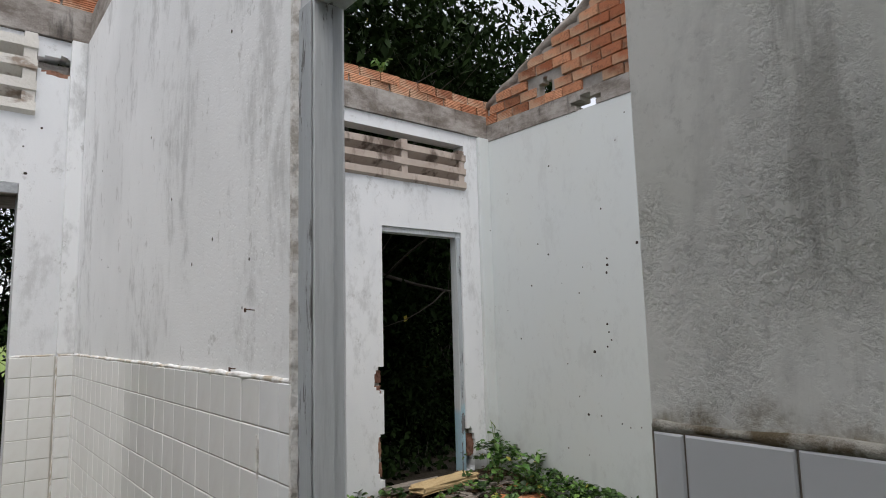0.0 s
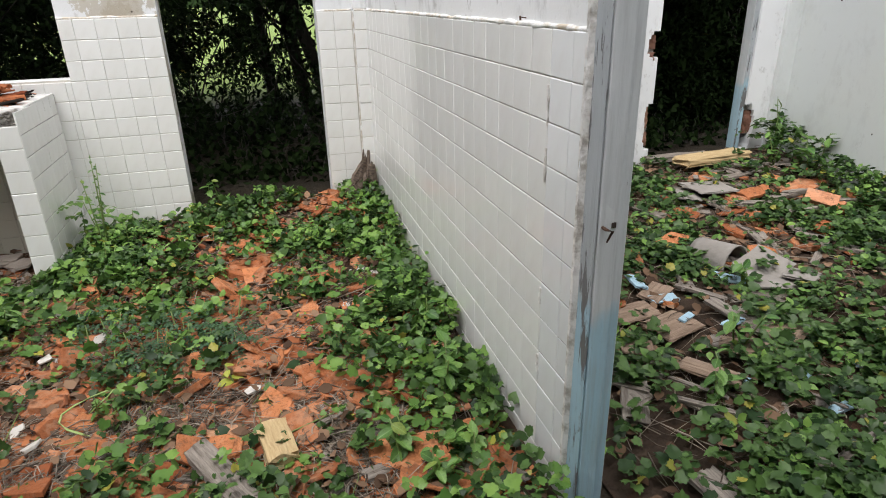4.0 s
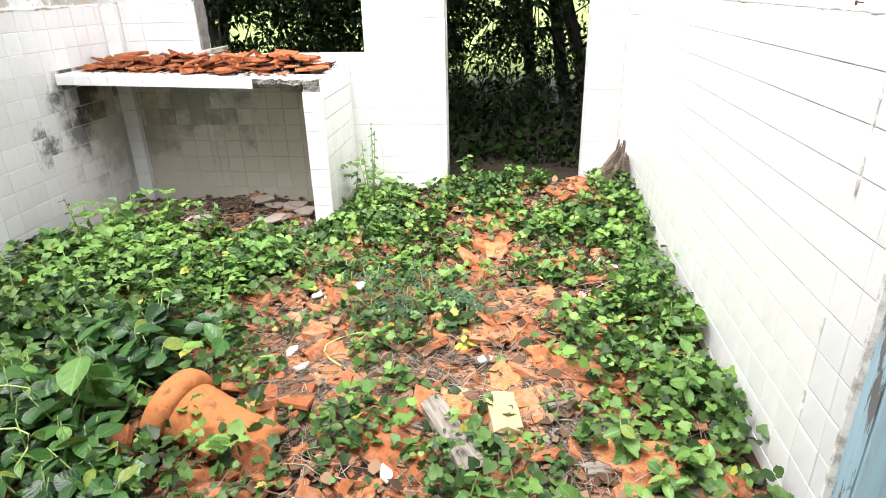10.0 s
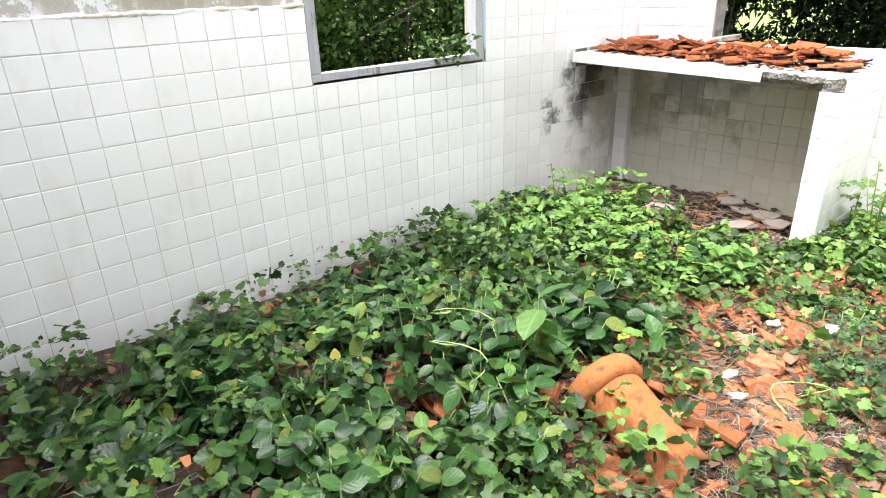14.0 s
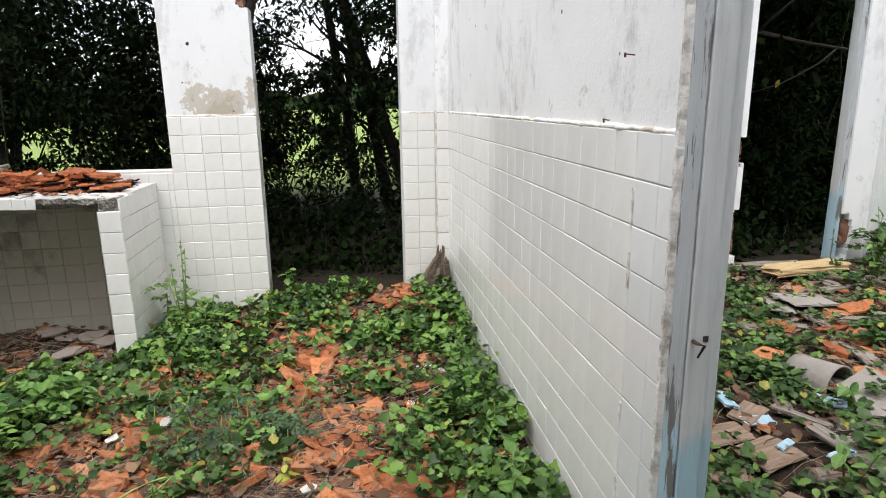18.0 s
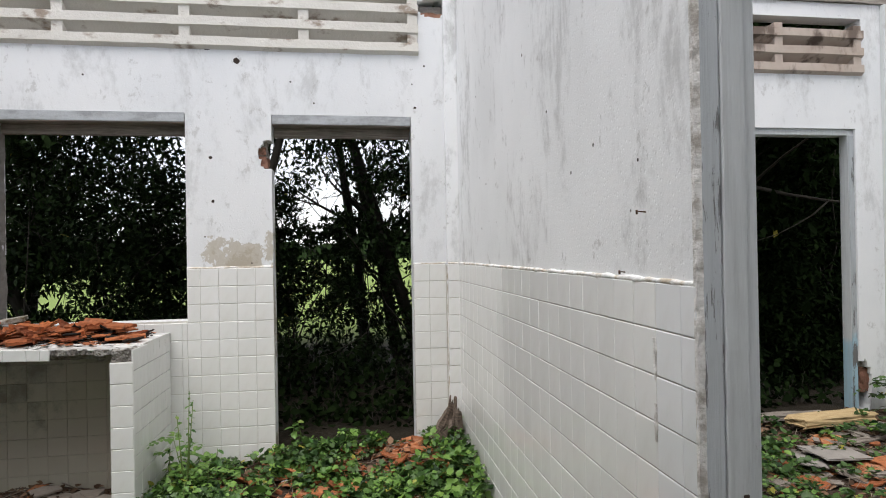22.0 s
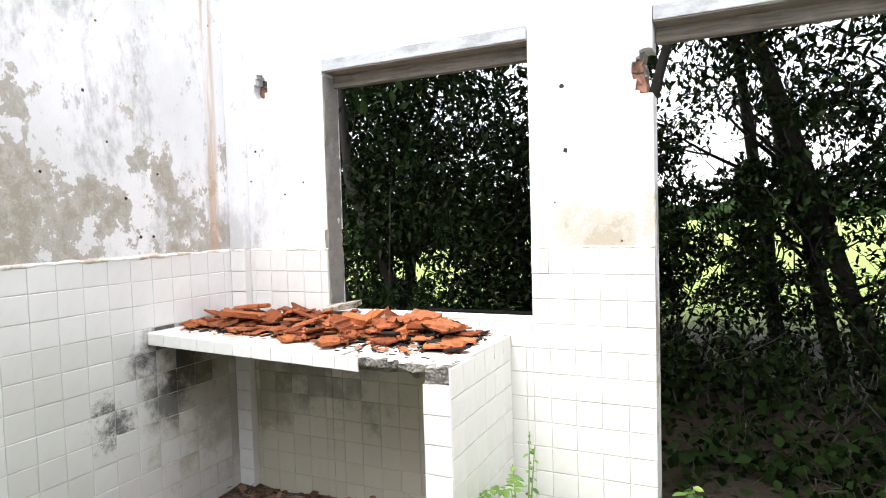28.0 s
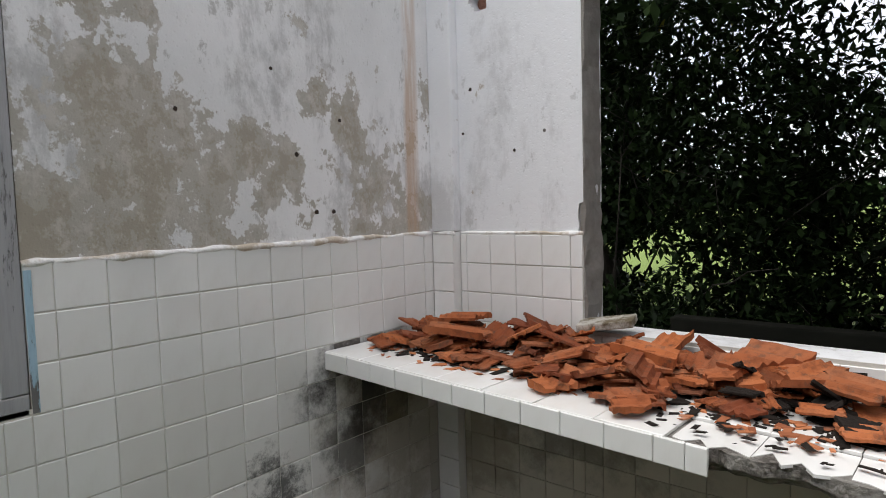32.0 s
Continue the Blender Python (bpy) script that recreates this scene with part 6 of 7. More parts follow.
# hollow brick lying by the trail
bm = box_bm(-0.09, 0.09, -0.06, 0.06, -0.045, 0.045, 0.004)
hb = thing("hollow_brick", "broken orange hollow brick on the rubble", "brick", at=pose(0.18, 3.42, ground_z(0.18, 3.42) + 0.005, 4, -16, 98))
put("block", bm_mesh(bm, M_SHARD), hb)
for i in range(3):
    for j in range(2):
        put("cell", bm_mesh(box_bm(-0.0915, -0.0895, -0.047 + i * 0.034, -0.021 + i * 0.034, -0.033 + j * 0.036, -0.004 + j * 0.036), M_HOLE), hb)
# rotten stump by the back door
stump = thing("rotten_post", "splintered rotten door post stump in the corner", "wood", at=pose(0.90, 4.31, 0.10))
for i, (dx, dy, h, w, t, ry, rz) in enumerate(((-0.06, 0.0, 0.40, 0.05, 0.022, 30, 8), (-0.02, 0.02, 0.42, 0.035, 0.02, 14, -15), (0.04, -0.02, 0.42, 0.03, 0.016, 4, 20), (0.06, -0.05, 0.36, 0.035, 0.016, -2, 40), (-0.10, -0.03, 0.26, 0.05, 0.018, 46, -20), (0.00, -0.05, 0.30, 0.03, 0.014, 20, 60))):
    h *= 0.86
    bm = box_bm(-w * 0.7, w * 0.7, -t * 0.8, t * 0.8, -h / 2, h / 2)
    bmesh.ops.subdivide_edges(bm, edges=list(bm.edges), cuts=6, use_grid_fill=True)
    for p in (w0.co for w0 in bm.verts):
        if p.z > 0:
            p.z += (p.z / h) * 0.22 * noise.noise(Vector((p.x * 70, i * 3.3, 0)))
            p.x *= 1 - 0.5 * p.z / h
        p += Vector([0.010 * noise.noise(p * 31 + Vector((s + i, 0, 0))) for s in (0, 4, 8)])
    put("splinter", bm_mesh(bm, M_WOOD_ROT), stump, "", pose(dx, dy, 0.02 + h * 0.40, 0, ry, rz))

# ---- next room litter ----
plank("pale_plank", "pale yellow splintered plank at the far doorway", 3.52, 4.20, 0.62, 0.17, 0.05, 6, M_WOOD_PALE, z=0.22)
plank("grey_plank", "grey weathered plank at the far doorway", 3.35, 4.38, 0.55, 0.10, 0.035, -3, M_WOOD_GREY, z=0.20)
q = random.Random(31)
for i in range(120):
    x, y = q.uniform(1.3, 4.1), q.uniform(0.9, 4.25)
    blue = i % 17 == 0
    plank("board_scrap", "sky-blue painted board scrap in the weeds" if blue else "grey rotten board scrap in the weeds", x, y, q.uniform(0.12, 0.42), q.uniform(0.03, 0.11), 0.014, q.uniform(0, 180), M_WOOD_BLUE if blue else M_WOOD_GREY, rx=q.gauss(0, 7), ry=q.gauss(0, 6), group="board scraps in the next room")
for x, y, l, w, rz in ((1.91, 2.68, 0.17, 0.060, 75), (1.95, 2.52, 0.15, 0.055, 5), (2.03, 1.90, 0.17, 0.060, 165), (1.84, 1.91, 0.08, 0.05, 120), (2.07, 1.69, 0.10, 0.035, 10), (2.09, 2.24, 0.14, 0.035, 20), (1.93, 2.33, 0.10, 0.03, 30)):
    plank("blue_scrap", "sky-blue painted board scrap on the ground", x, y, l, w, 0.010, rz, M_WOOD_BLUE, z=ground_z(x, y) + 0.050, rx=8, ry=5, group="board scraps in the next room")
for n, (x, y, l, w, rz) in enumerate(((1.84, 2.30, 0.24, 0.15, 20), (1.95, 2.58, 0.20, 0.10, 35), (1.72, 2.42, 0.24, 0.12, 10), (1.62, 2.22, 0.2, 0.12, 60), (2.02, 2.06, 0.22, 0.14, 140), (2.25, 2.12, 0.22, 0.13, 30), (1.75, 1.95, 0.22, 0.10, 120))):
    plank("rotten_board", "thin brown rotten board panel lying flat", x, y, l, w, 0.010, rz, M_WOOD_PANEL, z=ground_z(x, y) + 0.050 + 0.002 * n, rx=4, ry=3, group="board scraps in the next room")
q2 = random.Random(12)
for cx, cy, n, way in ((1.89, 1.60, 9, 20), (1.68, 1.80, 6, 120), (1.46, 2.06, 4, 130), (2.15, 1.62, 4, 35)):
    for i in range(n):
        x, y = cx + q2.gauss(0, 0.10), cy + q2.gauss(0, 0.06)
        plank("wood_splinter", "grey weathered wood splinter among the weeds", x, y, q2.uniform(0.14, 0.32), q2.uniform(0.012, 0.032), 0.008, way + q2.gauss(0, 16), M_WOOD_GREY, z=ground_z(x, y) + q2.uniform(0.025, 0.055), ry=q2.gauss(0, 4), group="wood splinters in the next room")


sheet = thing("ridge_sheet", "curved grey fibre-cement ridge piece lying hollow side down", "roof sheet", at=pose(2.50, 2.84, ground_z(2.50, 2.84) + 0.025, 0, -4, -72))
put("shell", half_pipe(((-0.12, 0.100), (-0.07, 0.103), (0.0, 0.105), (0.06, 0.107), (0.10, 0.110)), 0.009, M_CEMENT), sheet)
for n, (x, y, l, w, rz, rx, ry) in enumerate(((2.62, 2.66, 0.26, 0.20, 20, 10, -8), (2.55, 2.52, 0.24, 0.15, -10, 5, 6), (2.70, 2.50, 0.15, 0.14, 30, -4, 5), (3.15, 3.75, 0.34, 0.22, 5, 3, 4), (2.95, 3.70, 0.22, 0.14, 60, 5, 2))):
    plank("cement_slab", "broken flat grey fibre-cement piece", x, y, l, w, 0.012, rz, M_CEMENT, z=ground_z(x, y) + 0.065, rx=rx, ry=ry, group="roofing pieces in the next room")
for x, y, l, w, rz in ((3.55, 3.50, 0.34, 0.05, 18), (3.30, 3.42, 0.36, 0.06, -8), (3.75, 3.55, 0.40, 0.05, 10), (3.95, 3.30, 0.36, 0.05, -15), (3.40, 3.22, 0.30, 0.04, 12), (3.7, 3.05, 0.5, 0.04, 5)):
    plank("roof_batten", "grey weathered roof batten lying across the rubble", x, y, l, w, 0.022, rz, M_WOOD_GREY, z=ground_z(x, y) + 0.07, ry=4, group="roof battens in the next room")
for n, (x, y, size, rz) in enumerate(((3.77, 3.62, 0.30, 10), (3.40, 3.60, 0.24, -10), (3.72, 3.30, 0.26, 30), (4.0, 3.35, 0.24, 60), (2.36, 3.06, 0.24, 15), (3.30, 2.95, 0.18, 20), (1.72, 2.62, 0.16, 80), (1.66, 2.48, 0.14, 20))):
    solid("brick_slab", SLABS[n % 5], "flat broken orange tile slab among rotten wood", "shard", scaled(pose(x, y, ground_z(x, y) + 0.065, 8, -10, rz), size), "brick rubble in the next room")
for i in range(76):
    x, y = (q.uniform(2.6, 4.1), q.uniform(2.6, 4.0)) if i < 58 else (q.uniform(1.3, 2.6), q.uniform(2.4, 4.2))
    size = q.uniform(0.07, 0.18)
    solid("brick_shard", q.choice(SHARDS), "broken orange brick piece among rotten wood", "shard", scaled(pose(x, y, ground_z(x, y) + 0.02 + 0.1 * size, q.gauss(0, 14), q.gauss(0, 14), q.uniform(0, 360)), size), "brick rubble in the next room")
solid("hollow_brick", brick_mesh(0.19, 0.09, 0.09, 9), "whole orange hollow brick lying tilted", "brick", pose(3.62, 3.30, ground_z(3.62, 3.3) + 0.085, 35, 10, -50))

# ---- plants ----
def weeds(x, y):
    if x < -0.95 and y > 3.62:
        return 0.0
    clump = 0.48 + 1.5 * noise.noise(Vector((x * 2.3, y * 2.3, 8))) + 0.5 * noise.noise(Vector((x * 7, y * 7, 3)))
    lush = smooth01(0.2, -0.9, x) if x < 0.2 else 0.0
    broad = smooth01(-0.7, -1.0, x) * smooth01(2.6, 2.2, y)
    rim = 0.38 * smooth01(0.62, 0.85, x) * smooth01(1.7, 2.0, y)
    return max(0.03, min(1, clump + 0.26 * lush + rim) * (1 - 0.94 * rubble_density(x, y) * (1 - rim))) * (1 - 0.80 * broad) * (1 - 0.95 * math.exp(-((x + 0.66) / 0.26) ** 2 - ((y - 1.92) / 0.24) ** 2)) * (1 - 0.75 * math.exp(-((x + 0.25) / 0.35) ** 2 - ((y - 2.8) / 0.16) ** 2))


def lush_height(x, y):
    return 0.07 + 0.14 * smooth01(-0.3, -1.6, x) * smooth01(4.0, 2.0, y) + 0.07 * max(0, noise.noise(Vector((x * 2.3, y * 2.3, 8)))) + 0.06 * smooth01(0.7, 0.95, x)


K = (-2.38, 0.97, 0.45, 4.42)
solid("ground_ivy", rosettes(scatter(1250, K, weeds, lush_height, 31), 6, 0.024, 0.056, LEAF_IVY, M_LEAF, NR, 36, 0.034), "ivy-leaved green creeping weed covering the rubble", "weeds", kind="stuff")
solid("ground_ivy", rosettes(scatter(1250, K, weeds, lush_height, 1), 6, 0.020, 0.050, LEAF_IVY, M_LEAF, NR, 30, 0.030), "low green creeping weed covering the rubble", "weeds", kind="stuff")
solid("round_weed", rosettes(scatter(620, K, weeds, lush_height, 35), 5, 0.022, 0.052, LEAF_HEART, M_LEAF, NR, 34, 0.030), "round-leaved green weed covering the rubble", "weeds", kind="stuff")
solid("creeping_vine", rosettes(scatter(1000, K, lambda x, y: weeds(x, y) * (0.35 + 0.65 * smooth01(0.1, 0.5, x) + 0.5 * smooth01(2.4, 3.0, y)), lambda x, y: lush_height(x, y) + 0.03, 2), 5, 0.020, 0.052, LEAF_IVY, M_LEAF_BRIGHT, NR, 32, 0.025), "bright green young weed leaves over the rubble", "weeds", kind="stuff")
solid("clover", leaf_cloud(scatter(4200, K, weeds, lush_height, 12), NR.uniform(0.012, 0.026, 4200), LEAF_HEART, M_LEAF, NR, 34), "small round clover leaves over the rubble", "weeds", kind="stuff")
F = (1.18, 4.30, 0.3, 4.40)
room_weeds = lambda x, y: max(0.10, min(1, 0.55 + 1.1 * noise.noise(Vector((x * 1.9, y * 1.9, 18))) + 0.5 * smooth01(3.5, 4.2, x))) * (0.25 if 2.9 < x < 4.0 and y > 3.4 else 1) * (1 - 0.85 * math.exp(-((x - 2.55) / 0.25) ** 2 - ((y - 2.72) / 0.25) ** 2)) * (1 - 0.6 * math.exp(-((x - 1.95) / 0.3) ** 2 - ((y - 2.5) / 0.25) ** 2))
room_h = lambda x, y: 0.08 + 0.18 * smooth01(3.6, 4.2, x) * smooth01(2.6, 4.3, y)
solid("ground_ivy", rosettes(scatter(3600, F, room_weeds, room_h, 6), 6, 0.026, 0.060, LEAF_IVY, M_LEAF, NR, 24, 0.03), "low green creeping weed in the next room", "weeds", kind="stuff")
solid("creeping_vine", rosettes(scatter(650, F, room_weeds, room_h, 7), 5, 0.025, 0.055, LEAF_OVAL, M_LEAF_BRIGHT, NR, 26, 0.025), "bright green weed leaves in the next room", "weeds", kind="stuff")

straw(170, K, lambda x, y: 0.5 * weeds(x, y) + 0.3 * rubble_density(x, y), 27, "vine_stems", "pale green vine stems trailing over the rubble", M_STEM, 0.15, 0.45, 0.0026)


def rich_leaf(mat, wide=0.42, n=7):
    """A broad leaf with a folded midrib, a curled blade and a pointed tip."""
    verts, faces = [], []
    for i in range(n + 1):
        t = i / n
        w = wide * math.sin(math.pi * min(1, t * 0.93 + 0.05)) ** 0.75 * (1 - 0.25 * t) if i < n else 0.0
        for s in (-1, -0.5, 0, 0.5, 1):
            verts.append((s * w, t, 0.10 * abs(s) * w / wide - 0.16 * t * t + 0.012 * math.sin(t * 18) * abs(s)))
    for i in range(n):
        for j in range(4):
            a = i * 5 + j
            faces.append((a, a + 1, a + 6, a + 5))
    return mesh_of(verts, faces, mat, "leaf", True)


BROAD = [rich_leaf(M_LEAF_BROAD, w) for w in (0.36, 0.43, 0.50)]
YOUNG = [rich_leaf(M_LEAF_YOUNG, w) for w in (0.30, 0.38)]


def plant(name, label, x, y, stems, height, leaf_size, leaves, meshes, seed, spread=0.12, z=None):
    q = random.Random(seed)
    z0 = ground_z(x, y) if z is None else z
    ob = thing(name, label, "plant", "weeds in the ruin", at=pose(x, y, z0))
    items = []
    for s in range(stems):
        a = q.uniform(0, 6.28)
        top = Vector((math.cos(a) * spread * q.uniform(0.3, 1), math.sin(a) * spread * q.uniform(0.3, 1), height * q.uniform(0.7, 1)))
        pts = [Vector((0, 0, -0.02)), top * 0.5 + Vector((q.gauss(0, 0.01), q.gauss(0, 0.01), 0)), top]
        items.append((pts, [0.005, 0.004, 0.002]))
        for i in range(leaves):
            t = 0.3 + 0.7 * (i + 0.5) / leaves
            p = pts[0].lerp(pts[1], t * 2) if t < 0.5 else pts[1].lerp(pts[2], t * 2 - 1)
            size = leaf_size * q.uniform(0.65, 1.1) * (1.15 - 0.4 * t)
            put("leaf", q.choice(meshes), ob, "", pose(*p, q.gauss(-12, 24), q.gauss(0, 20), i * 137 + q.uniform(-30, 30)) @ Matrix.Diagonal((size, size, size, 1)))
    put("stem", tubes(items, M_STEM, "stems", 5), ob)
    return ob


q = random.Random(77)
for i in range(190):
    x, y = q.uniform(-2.15, -0.80), q.uniform(0.95, 2.45)
    if abs(x + 0.70) < 0.30 and abs(y - 1.98) < 0.26:
        continue
    tall = 1 - abs(x + 1.25) / 1.0
    plant("broadleaf_weed", "dark green broad-leaved weed growing in rubble", x, y, 2, 0.10 + 0.19 * tall * q.uniform(0.5, 1.1), q.uniform(0.060, 0.125), 6, BROAD if i % 7 else YOUNG, i, 0.13)
for i in range(30):
    plant("broadleaf_weed", "large dark green broad-leaved weed low on the rubble", q.uniform(-2.2, -1.2), q.uniform(0.45, 1.5), 2, q.uniform(0.06, 0.14), q.uniform(0.09, 0.14), 4, BROAD, 500 + i, 0.15)
for i in range(40):
    plant("broadleaf_weed", "dark green broad-leaved weed by the tiled wall", q.uniform(-2.27, -1.75), q.uniform(0.5, 2.6), 1, q.uniform(0.10, 0.22), q.uniform(0.07, 0.12), 6, BROAD, 150 + i, 0.10)
for i in range(34):
    plant("broadleaf_weed", "large dark green broad-leaved weed low on the rubble", q.uniform(-2.32, -1.45), q.uniform(0.50, 1.25), 1, q.uniform(0.06, 0.14), q.uniform(0.10, 0.15), 5, BROAD, 560 + i, 0.10)
for x, y, h, size in ((-0.98, 1.38, 0.16, 0.15), (-0.86, 1.30, 0.14, 0.13), (-1.72, 1.55, 0.26, 0.15)):
    plant("broadleaf_weed", "fresh green broad-leaved weed with large blades", x, y, 2, h, size, 4, YOUNG, int(900 + 100 * y), 0.10)
for x, y, h in ((0.76, 1.90, 0.16), (0.70, 1.80, 0.14), (0.84, 1.86, 0.12), (0.36, 1.68, 0.15), (0.26, 1.74, 0.12), (0.88, 2.35, 0.16), (0.80, 2.55, 0.14), (0.86, 2.95, 0.15)):
    plant("green_weed", "fresh bright green weed by the partition", x, y, 3, h, 0.065, 7, YOUNG, int(300 * x + 77 * y), 0.07)
plant("nettle_stalk", "tall bright green stalk with pointed leaves", -1.10, 1.93, 1, 0.50, 0.19, 6, YOUNG, 91, 0.03)
for x, y, h, n, s in ((0.62, 1.92, 0.20, 9, 0.07), (0.42, 1.72, 0.16, 7, 0.08), (0.80, 1.70, 0.12, 7, 0.06), (0.15, 1.68, 0.14, 7, 0.08), (-1.75, 3.30, 0.42, 12, 0.10), (-1.62, 3.42, 0.38, 10, 0.09), (-2.1, 3.4, 0.36, 10, 0.06), (-1.5, 3.2, 0.30, 10, 0.08), (-0.70, 4.12, 0.30, 10, 0.05), (-0.58, 3.75, 0.22, 9, 0.06), (0.88, 3.9, 0.18, 8, 0.06), (0.86, 3.3, 0.2, 8, 0.07), (0.88, 2.6, 0.2, 9, 0.07), (0.82, 2.2, 0.22, 9, 0.08), (0.62, 3.75, 0.14, 8, 0.11), (0.1, 4.35, 0.16, 8, 0.08), (-0.05, 4.55, 0.2, 8, 0.07), (-1.65, 2.7, 0.3, 9, 0.08), (-0.3, 2.45, 0.12, 5, 0.05), (0.72, 2.75, 0.16, 7, 0.07), (0.50, 3.10, 0.18, 7, 0.09), (-0.55, 4.2, 0.22, 8, 0.07), (-0.62, 3.9, 0.2, 8, 0.06)):
    plant("green_weed", "bright green leafy weed in the rubble", x, y, 2, h, s, n, YOUNG, int(x * 100 + y * 7), 0.08)
q = random.Random(83)
for i in range(34):
    x, y = q.uniform(-2.15, -0.85), q.uniform(2.35, 3.55)
    plant("green_weed", "bright green leafy weed in the rubble", x, y, 2, q.uniform(0.18, 0.36) * (1 if x < -1.3 else 0.7), q.uniform(0.06, 0.11), 8, YOUNG if i % 3 else BROAD, 400 + i, 0.10)
for x, y, s in ((-0.52, 2.30, 0.07), (-0.60, 2.42, 0.05), (-0.95, 1.80, 0.08), (-0.88, 1.72, 0.06), (-0.10, 1.78, 0.05), (-0.45, 2.95, 0.07), (-0.62, 2.85, 0.05), (0.16, 2.42, 0.06)):
    solid("plaster_chip", WHITE[int(s * 100) % 3], "white broken plaster chip on the rubble", "chip", scaled(pose(x, y, ground_z(x, y) + 0.05, q.gauss(0, 12), q.gauss(0, 12), q.uniform(0, 360)), s), "plaster chips on the rubble")


def frond_weed(x, y, height, fronds, length, leaflet, mat, label, seed):
    """A weed with feathered leaves: each frond carries paired leaflets along a thin rib."""
    q, nr = random.Random(seed), np.random.default_rng(seed)
    ob = thing("feathery_weed", label, "plant", "weeds in the ruin", at=pose(x, y, ground_z(x, y)))
    top = Vector((q.gauss(0, 0.03), q.gauss(0, 0.03), height))
    put("stem", tubes([([Vector((0, 0, -0.02)), top * 0.5, top], [0.004, 0.003, 0.002])], M_STEM, "stem", 5), ob)
    centres, yaws = [], []
    for i in range(fronds):
        a, t = i * 2.4 + q.uniform(-0.3, 0.3), 0.35 + 0.65 * (i + 1) / fronds
        d = Vector((math.cos(a), math.sin(a), q.uniform(-0.05, 0.45)))
        side = Vector((-math.sin(a), math.cos(a), 0))
        n = 6
        for j in range(n):
            p = top * t + d * length * (j + 1) / n - Vector((0, 0, 0.35 * length * ((j + 1) / n) ** 2))
            for s in (-1, 1):
                centres.append(tuple(p))
                yaws.append(math.atan2((side * s + d * 0.35).y, (side * s + d * 0.35).x) - math.pi / 2)
    put("fronds", leaf_cloud(np.array(centres), nr.uniform(0.75, 1.1, len(centres)) * leaflet, LEAF_OVAL, mat, nr, 14, "frond", 4.0, np.array(yaws)), ob)["kind"] = "stuff"


q = random.Random(29)
for x, y, h in ((-1.62, 3.42, 0.36), (-1.80, 3.30, 0.30), (-1.50, 3.22, 0.28), (-1.72, 3.05, 0.30), (-1.45, 2.92, 0.26), (-1.25, 3.02, 0.22), (-1.62, 2.72, 0.26), (-1.30, 2.66, 0.24), (-1.05, 2.82, 0.18), (-2.02, 3.42, 0.30), (-0.62, 4.10, 0.34), (-0.50, 4.02, 0.2)):
    frond_weed(x, y, h, 8, q.uniform(0.13, 0.19), q.uniform(0.035, 0.05), M_LEAF_BRIGHT, "bright green weed with feathered leaves", int(1000 * h + 10 * y))
for i in range(26):
    x, y = -0.25 + q.gauss(0, 0.26), 2.80 + q.gauss(0, 0.11)
    frond_weed(x, y, q.uniform(0.10, 0.16), 7, q.uniform(0.10, 0.15), q.uniform(0.014, 0.020), M_LEAF_BLUE, "low blue-green weed with fine feathered leaves", 700 + i)
for n, (x, y, way, size) in enumerate(((-1.42, 1.72, 0.3, 0.20), (-1.28, 1.66, -0.4, 0.24), (-0.40, 2.34, 1.3, 0.16))):
    z0 = ground_z(x, y) + (0.20 if x < -0.9 else 0.04)
    pts = [Vector((x + math.cos(way) * size * t + 0.06 * math.sin(8 * t + n), y + math.sin(way) * size * t + 0.06 * math.cos(7 * t + n), z0 + 0.07 * math.sin(math.pi * t) + 0.015 * math.sin(9 * t))) for t in np.linspace(0, 1, 12)]
    solid("vine_tendril", tubes([(pts, [0.0042 - 0.002 * i / 11 for i in range(12)])], M_TENDRIL, "tendril", 6), "pale green vine tendril looping over the weeds", "vine", group="vine tendrils")
plant("yellow_weed", "small yellow-green weed on the rubble", 0.08, 2.52, 1, 0.10, 0.06, 6, [rich_leaf(M_LEAF_YELLOW, 0.42)], 71, 0.04)
plant("thin_sapling", "thin bright stalk with small leaves by the pier", -0.60, 3.98, 3, 0.62, 0.034, 18, YOUNG, 17, 0.05)
for x, y, h, n, s in ((4.1, 4.2, 0.50, 8, 0.10), (4.15, 3.9, 0.36, 8, 0.09), (3.95, 4.05, 0.3, 8, 0.08), (4.1, 3.4, 0.25, 8, 0.08), (2.2, 3.3, 0.2, 8, 0.07), (2.4, 2.5, 0.2, 7, 0.08), (2.0, 2.1, 0.22, 8, 0.08), (1.7, 1.8, 0.2, 8, 0.07), (2.9, 2.1, 0.18, 8, 0.07)):
    plant("green_weed", "leafy green weed in the next room", x, y, 2, h, s, n, YOUNG, int(x * 100 + y * 7), 0.10)

plant("parapet_weed", "small green weed rooted in the brick parapet", 3.16, 4.46, 3, 0.16, 0.06, 8, YOUNG, 63, 0.12, 3.54)


